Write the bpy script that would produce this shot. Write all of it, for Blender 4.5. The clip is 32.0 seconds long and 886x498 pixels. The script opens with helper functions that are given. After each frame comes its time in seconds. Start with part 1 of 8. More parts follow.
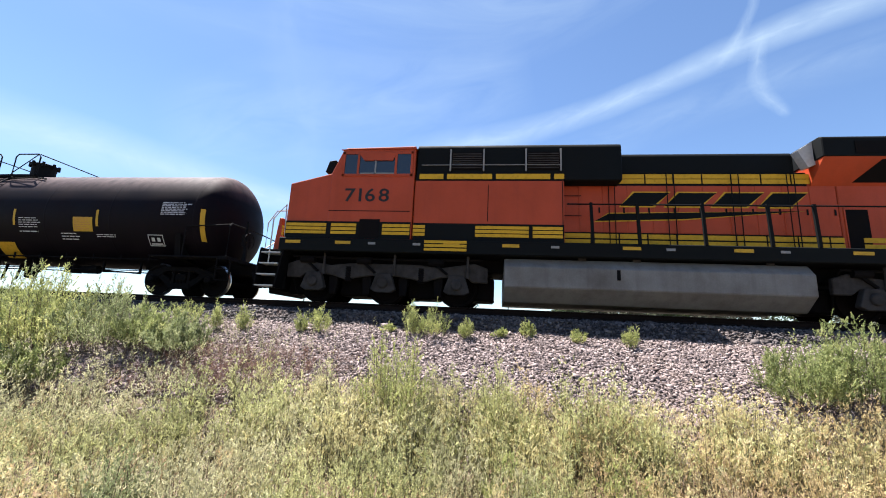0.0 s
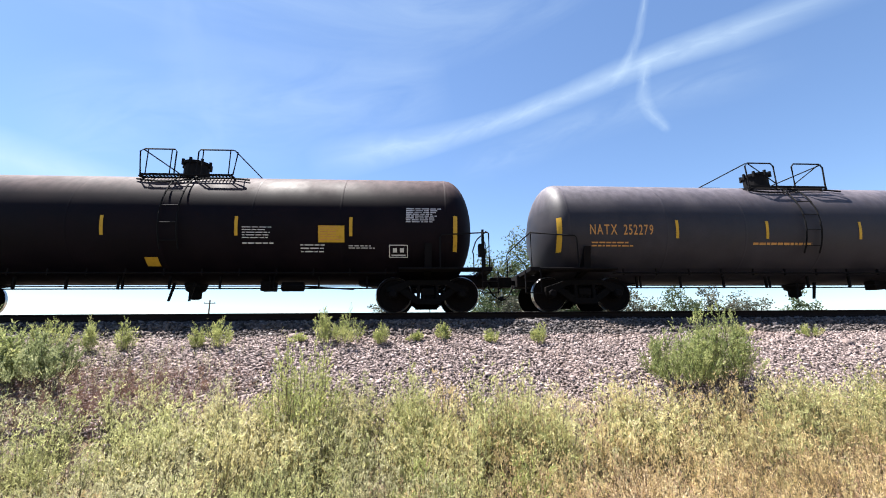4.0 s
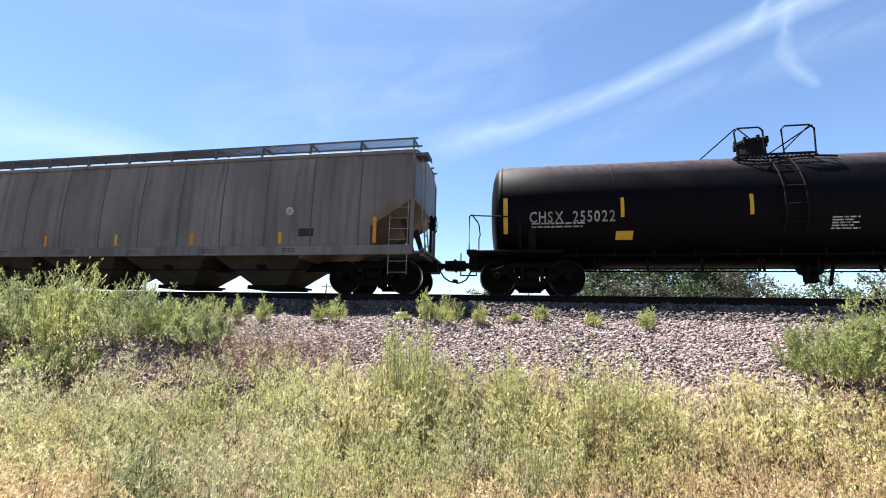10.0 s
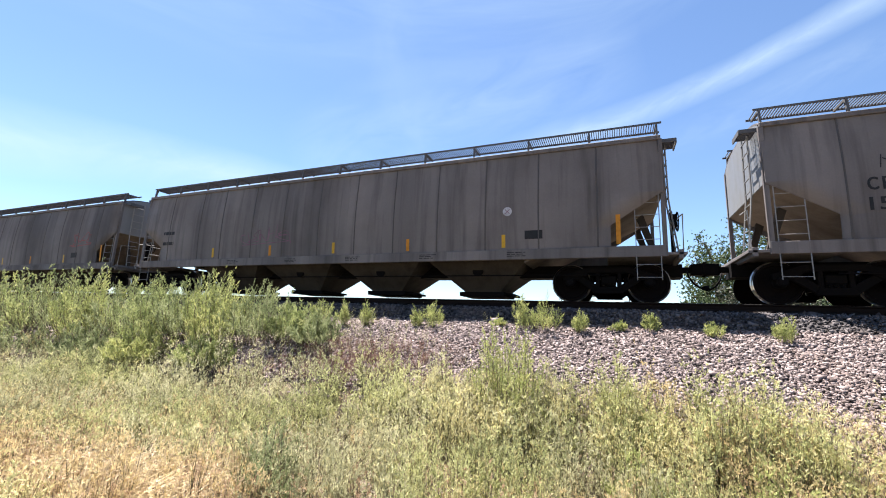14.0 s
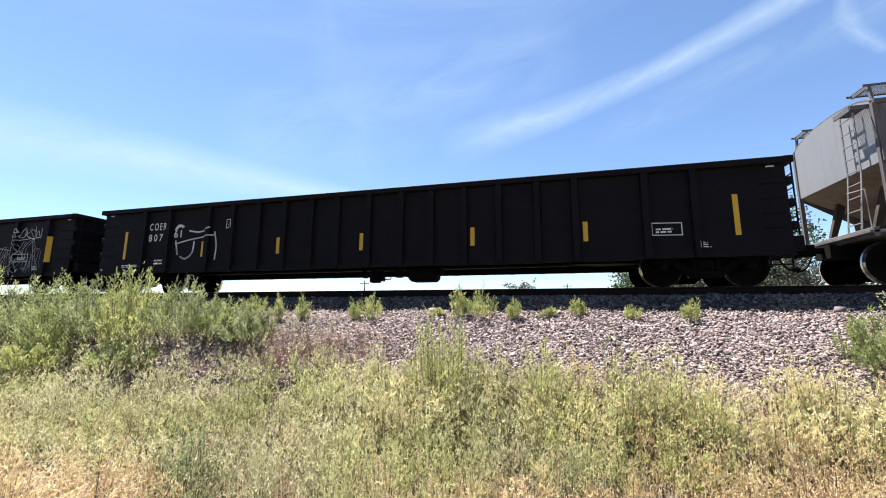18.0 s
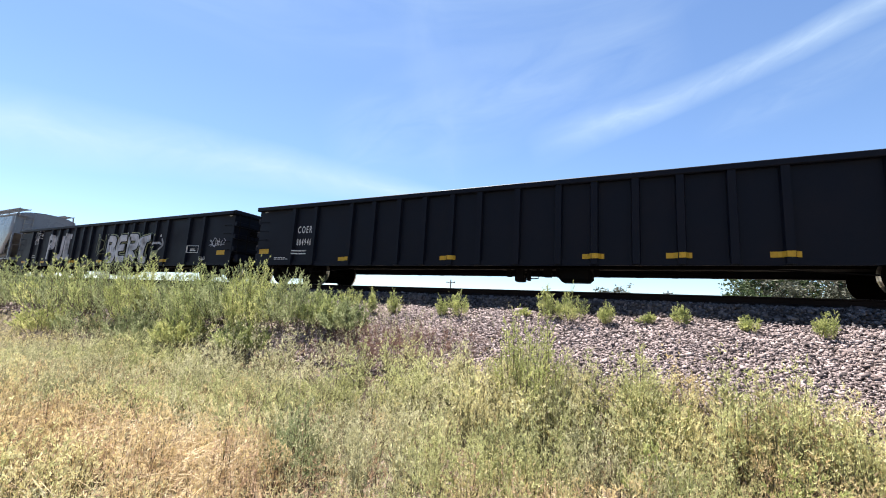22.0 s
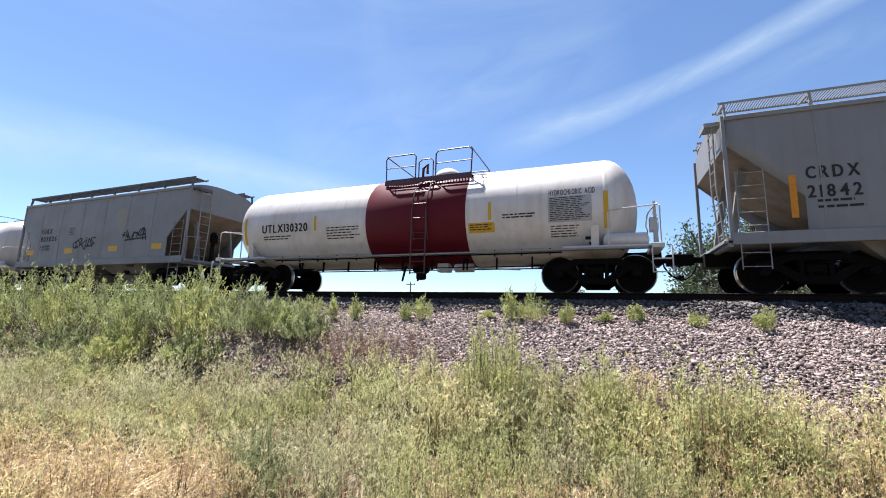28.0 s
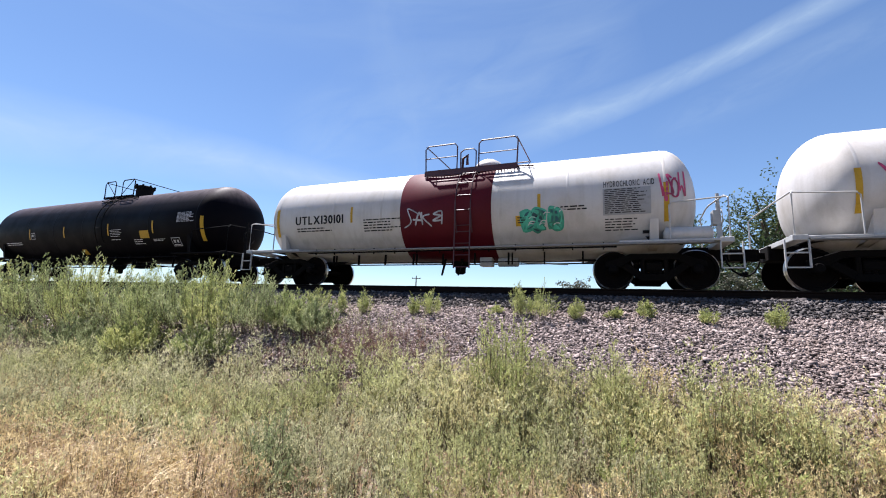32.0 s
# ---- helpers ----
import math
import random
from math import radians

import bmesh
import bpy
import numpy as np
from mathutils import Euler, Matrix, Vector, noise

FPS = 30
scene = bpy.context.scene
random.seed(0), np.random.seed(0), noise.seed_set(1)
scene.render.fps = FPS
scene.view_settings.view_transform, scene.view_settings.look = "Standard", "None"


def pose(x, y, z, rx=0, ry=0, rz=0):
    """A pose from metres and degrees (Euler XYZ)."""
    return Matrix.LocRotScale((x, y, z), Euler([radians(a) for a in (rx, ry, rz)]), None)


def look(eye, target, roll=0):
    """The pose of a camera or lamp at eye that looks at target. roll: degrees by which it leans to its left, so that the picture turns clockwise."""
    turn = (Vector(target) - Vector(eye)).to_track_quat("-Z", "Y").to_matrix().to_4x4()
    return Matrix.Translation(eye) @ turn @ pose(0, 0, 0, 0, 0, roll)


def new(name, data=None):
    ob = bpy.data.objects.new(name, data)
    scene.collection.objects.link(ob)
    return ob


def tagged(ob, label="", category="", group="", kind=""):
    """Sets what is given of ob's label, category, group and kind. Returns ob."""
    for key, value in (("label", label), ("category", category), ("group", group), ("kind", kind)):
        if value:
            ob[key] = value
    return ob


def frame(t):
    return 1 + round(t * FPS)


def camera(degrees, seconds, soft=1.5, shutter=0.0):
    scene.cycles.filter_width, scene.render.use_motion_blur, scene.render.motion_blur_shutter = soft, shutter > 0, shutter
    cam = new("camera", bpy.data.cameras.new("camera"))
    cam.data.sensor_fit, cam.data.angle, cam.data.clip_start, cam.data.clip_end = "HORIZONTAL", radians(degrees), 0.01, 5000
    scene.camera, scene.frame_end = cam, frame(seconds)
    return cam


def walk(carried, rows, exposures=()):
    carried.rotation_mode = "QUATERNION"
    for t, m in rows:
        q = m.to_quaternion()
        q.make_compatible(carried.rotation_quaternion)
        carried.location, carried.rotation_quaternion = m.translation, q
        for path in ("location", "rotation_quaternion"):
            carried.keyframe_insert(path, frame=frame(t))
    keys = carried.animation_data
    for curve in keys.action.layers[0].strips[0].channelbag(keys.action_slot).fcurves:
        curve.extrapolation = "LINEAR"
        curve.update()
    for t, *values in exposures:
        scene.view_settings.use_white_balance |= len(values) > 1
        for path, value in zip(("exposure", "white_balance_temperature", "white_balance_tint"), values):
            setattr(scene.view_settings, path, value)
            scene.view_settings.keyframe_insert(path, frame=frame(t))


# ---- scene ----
cam = camera(94.9, 32.0, soft=1.0)
PATH = [
    (0.0, pose(0.054, -0.054, 1.594, 101.34, -2.74, 6.96)),
    (0.5, pose(0.103, -0.023, 1.597, 101.81, -1.78, 4.06)),
    (1.0, pose(0.154, 0.009, 1.588, 101.93, -1.06, 0.52)),
    (1.5, pose(0.162, 0.039, 1.596, 101.61, -0.58, -1.74)),
    (2.0, pose(0.198, 0.044, 1.608, 101.21, -0.08, -3.54)),
    (2.5, pose(0.229, 0.043, 1.618, 100.82, 0.54, -5.04)),
    (4.5, pose(0.195, 0.026, 1.608, 102.31, 0.31, -1.84)),
    (5.0, pose(0.158, 0.003, 1.616, 102.23, -0.46, 1.31)),
    (5.5, pose(0.153, 0.015, 1.591, 101.72, -1.12, 5.70)),
    (6.0, pose(0.122, 0.030, 1.555, 101.15, -1.61, 10.46)),
    (6.5, pose(0.099, 0.008, 1.558, 100.45, -1.73, 14.03)),
    (7.0, pose(0.093, -0.003, 1.539, 100.11, -1.98, 15.20)),
    (7.5, pose(0.115, -0.024, 1.545, 99.73, -1.77, 13.96)),
    (8.0, pose(0.171, -0.017, 1.552, 99.53, -1.32, 10.77)),
    (8.5, pose(0.210, -0.020, 1.558, 99.48, -1.01, 7.66)),
    (9.0, pose(0.225, -0.010, 1.556, 99.54, -0.70, 6.16)),
    (9.5, pose(0.244, -0.016, 1.535, 99.79, -0.78, 7.17)),
    (10.0, pose(0.227, -0.049, 1.509, 100.04, -1.24, 9.95)),
    (10.5, pose(0.171, -0.063, 1.504, 100.01, -1.76, 13.71)),
    (11.0, pose(0.162, -0.075, 1.493, 100.18, -2.02, 17.49)),
    (11.5, pose(0.152, -0.079, 1.500, 100.22, -2.33, 19.81)),
    (12.0, pose(0.173, -0.073, 1.502, 100.48, -2.52, 20.99)),
    (12.5, pose(0.171, -0.062, 1.504, 100.66, -2.59, 20.93)),
    (13.0, pose(0.163, -0.059, 1.498, 100.72, -2.70, 20.88)),
    (13.5, pose(0.157, -0.056, 1.483, 100.83, -2.73, 21.43)),
    (14.0, pose(0.111, -0.061, 1.481, 100.60, -2.45, 22.47)),
    (14.5, pose(0.067, -0.066, 1.475, 100.14, -2.33, 23.53)),
    (16.5, pose(0.303, -0.046, 1.527, 99.03, -0.84, 20.06)),
    (17.0, pose(0.320, -0.016, 1.539, 99.04, -0.48, 17.66)),
    (17.5, pose(0.303, -0.036, 1.541, 99.12, -0.38, 16.07)),
    (18.0, pose(0.312, -0.020, 1.536, 99.19, -0.30, 15.20)),
    (18.5, pose(0.315, -0.014, 1.536, 99.19, -0.30, 14.97)),
    (19.0, pose(0.322, 0.005, 1.527, 99.39, -0.49, 15.39)),
    (19.5, pose(0.308, -0.025, 1.527, 99.42, -1.01, 16.64)),
    (20.0, pose(0.298, -0.050, 1.522, 99.35, -1.57, 19.10)),
    (20.5, pose(0.281, -0.039, 1.509, 99.17, -2.29, 21.95)),
    (21.0, pose(0.273, -0.032, 1.508, 98.85, -2.85, 24.43)),
    (21.5, pose(0.292, -0.034, 1.493, 98.89, -3.08, 26.41)),
    (22.0, pose(0.297, -0.060, 1.490, 98.88, -3.32, 26.93)),
    (22.5, pose(0.301, -0.064, 1.488, 98.95, -3.31, 26.69)),
    (23.0, pose(0.304, -0.070, 1.499, 98.74, -3.40, 25.97)),
    (23.5, pose(0.320, -0.056, 1.510, 98.73, -2.48, 25.76)),
    (24.0, pose(0.320, -0.047, 1.509, 98.75, -2.19, 25.77)),
    (24.5, pose(0.327, -0.058, 1.502, 98.99, -2.09, 25.85)),
    (25.0, pose(0.326, -0.049, 1.506, 99.50, -1.71, 25.64)),
    (25.5, pose(0.317, -0.045, 1.517, 99.95, -1.60, 24.83)),
    (27.5, pose(0.212, -0.072, 1.543, 99.79, -1.55, 21.58)),
    (28.0, pose(0.182, -0.059, 1.549, 99.31, -1.56, 21.35)),
    (28.5, pose(0.190, -0.069, 1.557, 98.96, -1.33, 21.33)),
    (29.0, pose(0.179, -0.068, 1.544, 98.67, -1.50, 21.21)),
    (29.5, pose(0.152, -0.060, 1.553, 98.48, -1.75, 20.79)),
    (30.0, pose(0.107, -0.065, 1.555, 98.53, -1.95, 20.24)),
    (30.5, pose(0.072, -0.063, 1.552, 98.54, -2.15, 19.91)),
    (31.0, pose(0.070, -0.036, 1.546, 98.56, -2.20, 20.10)),
    (31.5, pose(0.067, -0.041, 1.542, 98.59, -2.12, 20.63)),
    (32.0, pose(0.098, -0.081, 1.555, 98.47, -2.09, 22.02)),
]
walk(cam, PATH, ((0, 1.97, 6380, 11), (8, 2.02, 6480, 10), (13, 2.06, 6480, 11), (19, 1.97, 6450, 11), (25, 1.88, 6400, 11), (28, 1.77, 6280, 12), (30, 1.7, 6220, 12), (32, 1.55, 6150, 13)))

# ---- light: a high sun behind the train, and the sky ----
SUN_DIR = Vector((-0.36, 0.2, 1.0)).normalized()
world = bpy.data.worlds.new("sky")
scene.world = world
world.use_nodes = True
wn = world.node_tree
sky = wn.nodes.new("ShaderNodeTexSky")
sky.sky_type = "NISHITA"
sky.sun_disc = False
sky.sun_elevation = math.asin(SUN_DIR.z)
sky.sun_rotation = math.atan2(SUN_DIR.x, SUN_DIR.y)
sky.air_density, sky.dust_density, sky.ozone_density = 1.0, 0.1, 2.4
tint = wn.nodes.new("ShaderNodeMixRGB")
tint.blend_type = "MULTIPLY"
tint.inputs[0].default_value, tint.inputs[2].default_value = 1.0, (0.93, 0.99, 1.06, 1)
wn.links.new(sky.outputs[0], tint.inputs[1])
wn.links.new(tint.outputs[0], wn.nodes["Background"].inputs[0])
wn.nodes["Background"].inputs[1].default_value = 0.05
lamp = bpy.data.lights.new("sun", "SUN")
lamp.energy, lamp.angle, lamp.color = 5.0, radians(0.53), (1.0, 0.955, 0.9)
sun = new("sun", lamp)
sun.matrix_world = look(SUN_DIR * 60, (0, 0, 0))

# ---- materials ----
def node(nt, kind, **values):
    n = nt.nodes.new("ShaderNode" + kind)
    for key, v in values.items():
        if key == "operation":
            n.operation = v
        elif key == "blend_type":
            n.blend_type = v
        else:
            n.inputs[key.replace("_", " ")].default_value = v
    return n


def base_material(name, rough=0.6, metal=0.0, spec=0.5):
    m = bpy.data.materials.new(name)
    m.use_nodes = True
    nt = m.node_tree
    b = nt.nodes["Principled BSDF"]
    b.inputs["Roughness"].default_value, b.inputs["Metallic"].default_value = rough, metal
    b.inputs["Specular IOR Level"].default_value = spec
    return m, nt, b


def coords(nt, scale, jitter=True):
    """Object coordinates at a scale, shifted by a number of the object's own."""
    tc = node(nt, "TexCoord")
    mp = node(nt, "Mapping")
    mp.inputs["Scale"].default_value = scale
    nt.links.new(tc.outputs["Object"], mp.inputs["Vector"])
    if jitter:
        info = node(nt, "ObjectInfo")
        mul = node(nt, "Math", operation="MULTIPLY")
        mul.inputs[1].default_value = 37.0
        nt.links.new(info.outputs["Random"], mul.inputs[0])
        nt.links.new(mul.outputs[0], mp.inputs["Location"])
    return mp.outputs["Vector"]


def noise_of(nt, vec, scale, detail=4.0, rough=0.55):
    n = node(nt, "TexNoise", Scale=scale, Detail=detail, Roughness=rough)
    nt.links.new(vec, n.inputs["Vector"])
    return n.outputs["Fac"]


def ramp(nt, fac, stops):
    r = node(nt, "ValToRGB")
    els = r.color_ramp.elements
    while len(els) < len(stops):
        els.new(0.5)
    for e, (p, c) in zip(els, stops):
        e.position, e.color = p, (*c, 1) if len(c) == 3 else c
    nt.links.new(fac, r.inputs[0])
    return r.outputs[0]


def grey(v):
    return (v, v, v)


def blend(nt, fac, a, b, kind="MIX"):
    m = node(nt, "MixRGB", blend_type=kind)
    for sock, v in ((m.inputs[0], fac), (m.inputs[1], a), (m.inputs[2], b)):
        if isinstance(v, (int, float)):
            sock.default_value = v
        elif isinstance(v, tuple):
            sock.default_value = (*v, 1)
        else:
            nt.links.new(v, sock)
    return m.outputs[0]


def bump(nt, b, height, strength, dist=0.01):
    n = node(nt, "Bump", Strength=strength, Distance=dist)
    nt.links.new(height, n.inputs["Height"])
    nt.links.new(n.outputs[0], b.inputs["Normal"])


def paint(name, color, rough=0.5, dirt=(0.08, 0.065, 0.05), amount=0.5, streak=0.5, metal=0.0, fine=0.15, spec=0.5, patch=1.1, sunlit_dust=None, bands=None):
    """Weathered paint: blotches of dirt, runs down the side, and a fine grain."""
    m, nt, b = base_material(name, rough, metal, spec)
    v = coords(nt, (1, 1, 1))
    run = noise_of(nt, coords(nt, (3.2, 3.2, 0.16)), 1.6, 5)
    big = noise_of(nt, v, patch, 6, 0.6)
    small = noise_of(nt, v, 28, 4)
    f1 = ramp(nt, big, ((0.42, grey(0)), (0.75, grey(amount))))
    f2 = ramp(nt, run, ((0.48, grey(0)), (0.8, grey(streak))))
    c = blend(nt, f1, color, dirt)
    c = blend(nt, f2, c, tuple(0.6 * x for x in dirt))
    if bands:
        # broad upright bands of soot, sheet by sheet
        soot = noise_of(nt, coords(nt, (1, 1, 0.06)), 0.75, 3)
        c = blend(nt, ramp(nt, soot, ((0.4, grey(0)), (0.66, grey(bands)))), c, (0.045, 0.04, 0.04))
    if sunlit_dust:
        # dust along the top, made pale to carry the sunlit band too
        z0, z1, tint, much = sunlit_dust
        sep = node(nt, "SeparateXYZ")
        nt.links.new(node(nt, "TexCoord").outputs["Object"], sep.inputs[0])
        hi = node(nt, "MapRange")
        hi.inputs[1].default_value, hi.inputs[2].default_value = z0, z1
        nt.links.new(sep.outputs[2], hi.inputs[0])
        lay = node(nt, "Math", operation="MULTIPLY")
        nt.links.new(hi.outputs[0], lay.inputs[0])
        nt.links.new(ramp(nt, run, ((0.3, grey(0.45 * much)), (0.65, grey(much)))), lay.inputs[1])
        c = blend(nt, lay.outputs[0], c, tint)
    g = ramp(nt, small, ((0.3, grey(1 - fine)), (0.7, grey(1 + fine if fine < 0 else 1.0))))
    c = blend(nt, 1.0, c, g, "MULTIPLY")
    nt.links.new(c, b.inputs["Base Color"])
    r = ramp(nt, big, ((0.3, grey(rough)), (0.8, grey(min(1, rough + 0.25)))))
    nt.links.new(r, b.inputs["Roughness"])
    bump(nt, b, small, 0.08, 0.004)
    return m


def plain(name, color, rough=0.5, metal=0.0, fine=0.2):
    m, nt, b = base_material(name, rough, metal)
    v = coords(nt, (1, 1, 1))
    n = noise_of(nt, v, 14, 5)
    c = blend(nt, 1.0, color, ramp(nt, n, ((0.3, grey(1 - fine)), (0.7, grey(1)))), "MULTIPLY")
    nt.links.new(c, b.inputs["Base Color"])
    bump(nt, b, n, 0.1, 0.003)
    return m


def worn_lettering(name, color, wear=0.5, rough=0.6):
    """Paint of letters and stripes, thin in places."""
    m, nt, b = base_material(name, rough, 0, 0.15)
    n = noise_of(nt, coords(nt, (1, 1, 1)), 9, 6, 0.7)
    c = blend(nt, ramp(nt, n, ((0.5, grey(0)), (0.72, grey(wear)))), color, tuple(0.25 * x for x in color))
    nt.links.new(c, b.inputs["Base Color"])
    return m


def sprayed(name, color):
    """Spray paint: fading from light to dark in clouds, thin at places."""
    m, nt, b = base_material(name, 0.6)
    v = coords(nt, (1, 1, 1))
    cloud, thin = noise_of(nt, v, 2.2, 2), noise_of(nt, coords(nt, (4, 4, 1.2)), 5, 6, 0.7)
    c = ramp(nt, cloud, ((0.32, tuple(0.45 * x for x in color)), (0.5, color), (0.7, tuple(min(0.7, 1.3 * x + 0.02) for x in color))))
    c = blend(nt, ramp(nt, thin, ((0.52, grey(0)), (0.74, grey(0.6)))), c, (0.07, 0.06, 0.055))
    nt.links.new(c, b.inputs["Base Color"])
    return m


def leafy(name, stops, rough=0.6, trans=0.5, patch=0.5):
    """Leaves: a colour for each clump by its place, varied from leaf to leaf, and light let through."""
    m, nt, b = base_material(name, rough, 0, 0.15)
    geo = node(nt, "NewGeometry")
    tc = node(nt, "TexCoord")
    broad, clump = noise_of(nt, tc.outputs["Object"], patch, 3), noise_of(nt, tc.outputs["Object"], patch * 11, 2)
    both = node(nt, "Math", operation="ADD")
    nt.links.new(broad, both.inputs[0])
    nt.links.new(clump, both.inputs[1])
    place = both.outputs[0]
    mixed = node(nt, "Math", operation="MULTIPLY_ADD")
    mixed.inputs[1].default_value = 0.36
    nt.links.new(geo.outputs["Random Per Island"], mixed.inputs[0])
    half = node(nt, "Math", operation="MULTIPLY_ADD")
    half.inputs[1].default_value, half.inputs[2].default_value = 1.5, -1.18
    nt.links.new(place, half.inputs[0])
    nt.links.new(half.outputs[0], mixed.inputs[2])
    c = ramp(nt, mixed.outputs[0], stops)
    nt.links.new(c, b.inputs["Base Color"])
    t = node(nt, "BsdfTranslucent")
    nt.links.new(c, t.inputs["Color"])
    mix = node(nt, "MixShader")
    mix.inputs[0].default_value = trans
    nt.links.new(b.outputs[0], mix.inputs[1])
    nt.links.new(t.outputs[0], mix.inputs[2])
    nt.links.new(mix.outputs[0], nt.nodes["Material Output"].inputs["Surface"])
    return m


M = {}
# the pale tops hold sunlight in their colour as well as dust
M["tank_brown"] = paint("tank_brown_black", (0.0038, 0.0025, 0.0044), 0.5, (0.013, 0.008, 0.0105), 0.5, 0.2, spec=0.06, sunlit_dust=(2.95, 3.85, (0.15, 0.108, 0.108), 0.95))
M["tank_black"] = paint("tank_black", (0.0015, 0.0012, 0.0025), 0.45, (0.005, 0.004, 0.006), 0.45, 0.2, spec=0.05, sunlit_dust=(3.05, 3.8, (0.14, 0.11, 0.12), 0.85))
M["tank_grey"] = paint("tank_dusty_grey", (0.016, 0.0145, 0.02), 0.5, (0.045, 0.04, 0.047), 0.6, 0.3, spec=0.25, sunlit_dust=(2.75, 3.8, (0.2, 0.175, 0.2), 0.9))
M["tank_white"] = paint("tank_white", (0.5, 0.475, 0.46), 0.4, (0.36, 0.3, 0.235), 0.55, 0.35, fine=0.06)
M["band_red"] = paint("band_red", (0.085, 0.0045, 0.01), 0.45, (0.05, 0.004, 0.007), 0.4, 0.2, spec=0.15)
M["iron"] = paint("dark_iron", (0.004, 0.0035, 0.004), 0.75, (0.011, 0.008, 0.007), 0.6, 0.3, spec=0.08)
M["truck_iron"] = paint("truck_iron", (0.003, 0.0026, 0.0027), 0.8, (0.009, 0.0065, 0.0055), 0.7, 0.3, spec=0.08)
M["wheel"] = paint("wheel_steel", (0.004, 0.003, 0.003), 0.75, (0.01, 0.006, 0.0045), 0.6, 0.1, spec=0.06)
M["tread"] = plain("polished_tread", (0.55, 0.53, 0.5), 0.28, 1.0, 0.1)
M["railtop"] = plain("rail_head", (0.4, 0.38, 0.36), 0.35, 1.0, 0.15)
M["rust"] = paint("rail_rust", (0.016, 0.01, 0.008), 0.9, (0.009, 0.006, 0.005), 0.6, 0.2, spec=0.1)
M["pipe_black"] = paint("pipe_black", (0.005, 0.005, 0.006), 0.7, (0.012, 0.01, 0.01), 0.5, 0.2, spec=0.1)
M["pipe_white"] = plain("pipe_white", (0.42, 0.41, 0.4), 0.45)
M["pipe_grey"] = plain("pipe_grey", (0.2, 0.195, 0.19), 0.55)
M["step_edge"] = plain("step_edge", (0.45, 0.44, 0.42), 0.5)
M["grating"] = plain("grating_steel", (0.07, 0.068, 0.072), 0.7)
M["pipe_red"] = plain("pipe_red", (0.055, 0.011, 0.015), 0.5)
M["hopper"] = paint("hopper_grey", (0.168, 0.148, 0.143), 0.6, (0.07, 0.058, 0.054), 0.5, 0.75, spec=0.25, fine=0.08, patch=0.45, bands=0.5)
M["hopper_sooty"] = paint("hopper_sooty_grey", (0.148, 0.132, 0.13), 0.6, (0.06, 0.05, 0.047), 0.5, 0.8, spec=0.25, fine=0.08, patch=0.45, bands=0.75)
M["seam"] = plain("dark_seam", (0.06, 0.052, 0.05), 0.7)
M["hopper_light"] = paint("hopper_light_grey", (0.155, 0.158, 0.166), 0.5, (0.125, 0.117, 0.102), 0.4, 0.25, fine=0.06)
M["hopper_new"] = paint("hopper_glossy_grey", (0.15, 0.158, 0.18), 0.16, (0.13, 0.125, 0.128), 0.25, 0.12, fine=0.04)
# darkened colour: shade under the car and behind the trucks is painted in
M["underside"] = paint("hopper_underside_shade", (0.05, 0.04, 0.031), 0.8, (0.018, 0.013, 0.01), 0.8, 0.5, spec=0.2)
M["bay_grey"] = paint("bay_grey", (0.19, 0.18, 0.165), 0.7, (0.07, 0.06, 0.05), 0.5, 0.5, spec=0.2)
M["slope"] = paint("slope_sheet_rust", (0.15, 0.115, 0.085), 0.75, (0.07, 0.05, 0.036), 0.8, 0.4)
M["gondola"] = paint("gondola_black", (0.0042, 0.0056, 0.011), 0.45, (0.013, 0.0125, 0.017), 0.5, 0.3, spec=0.1)
M["gondola_old"] = paint("gondola_worn_black", (0.0055, 0.005, 0.0068), 0.55, (0.015, 0.012, 0.0125), 0.5, 0.3, spec=0.06)
M["loco_orange"] = paint("engine_orange", (0.35, 0.045, 0.01), 0.45, (0.17, 0.03, 0.012), 0.35, 0.2, fine=0.08, spec=0.3)
M["loco_green"] = paint("engine_dark_green", (0.0028, 0.004, 0.0045), 0.6, (0.009, 0.009, 0.009), 0.4, 0.2, spec=0.1)
M["loco_grey"] = paint("fuel_tank_grey", (0.15, 0.145, 0.14), 0.6, (0.06, 0.048, 0.038), 0.7, 0.4)
M["loco_truck"] = paint("engine_truck", (0.04, 0.036, 0.035), 0.75, (0.012, 0.01, 0.009), 0.85, 0.4, spec=0.2, patch=3)
M["yellow"] = worn_lettering("yellow_paint", (0.5, 0.29, 0.02), 0.5)
M["reflector"] = worn_lettering("reflective_yellow", (0.45, 0.265, 0.025), 0.4, 0.45)
M["orange_tape"] = worn_lettering("orange_tape", (0.44, 0.18, 0.02), 0.5)
M["white"] = worn_lettering("white_letters", (0.5, 0.49, 0.48), 0.4)
M["black"] = worn_lettering("black_letters", (0.02, 0.02, 0.022), 0.3)
M["ochre"] = worn_lettering("ochre_letters", (0.4, 0.2, 0.06), 0.4)
M["tan_stain"] = worn_lettering("tan_stain", (0.215, 0.2, 0.175), 0.2)
M["panel_grey"] = worn_lettering("panel_grey", (0.3, 0.3, 0.31), 0.3)
M["glass"], _, _b = base_material("cab_glass", 0.05, 0, 0.8)
_b.inputs["Base Color"].default_value = (0.008, 0.01, 0.012, 1)
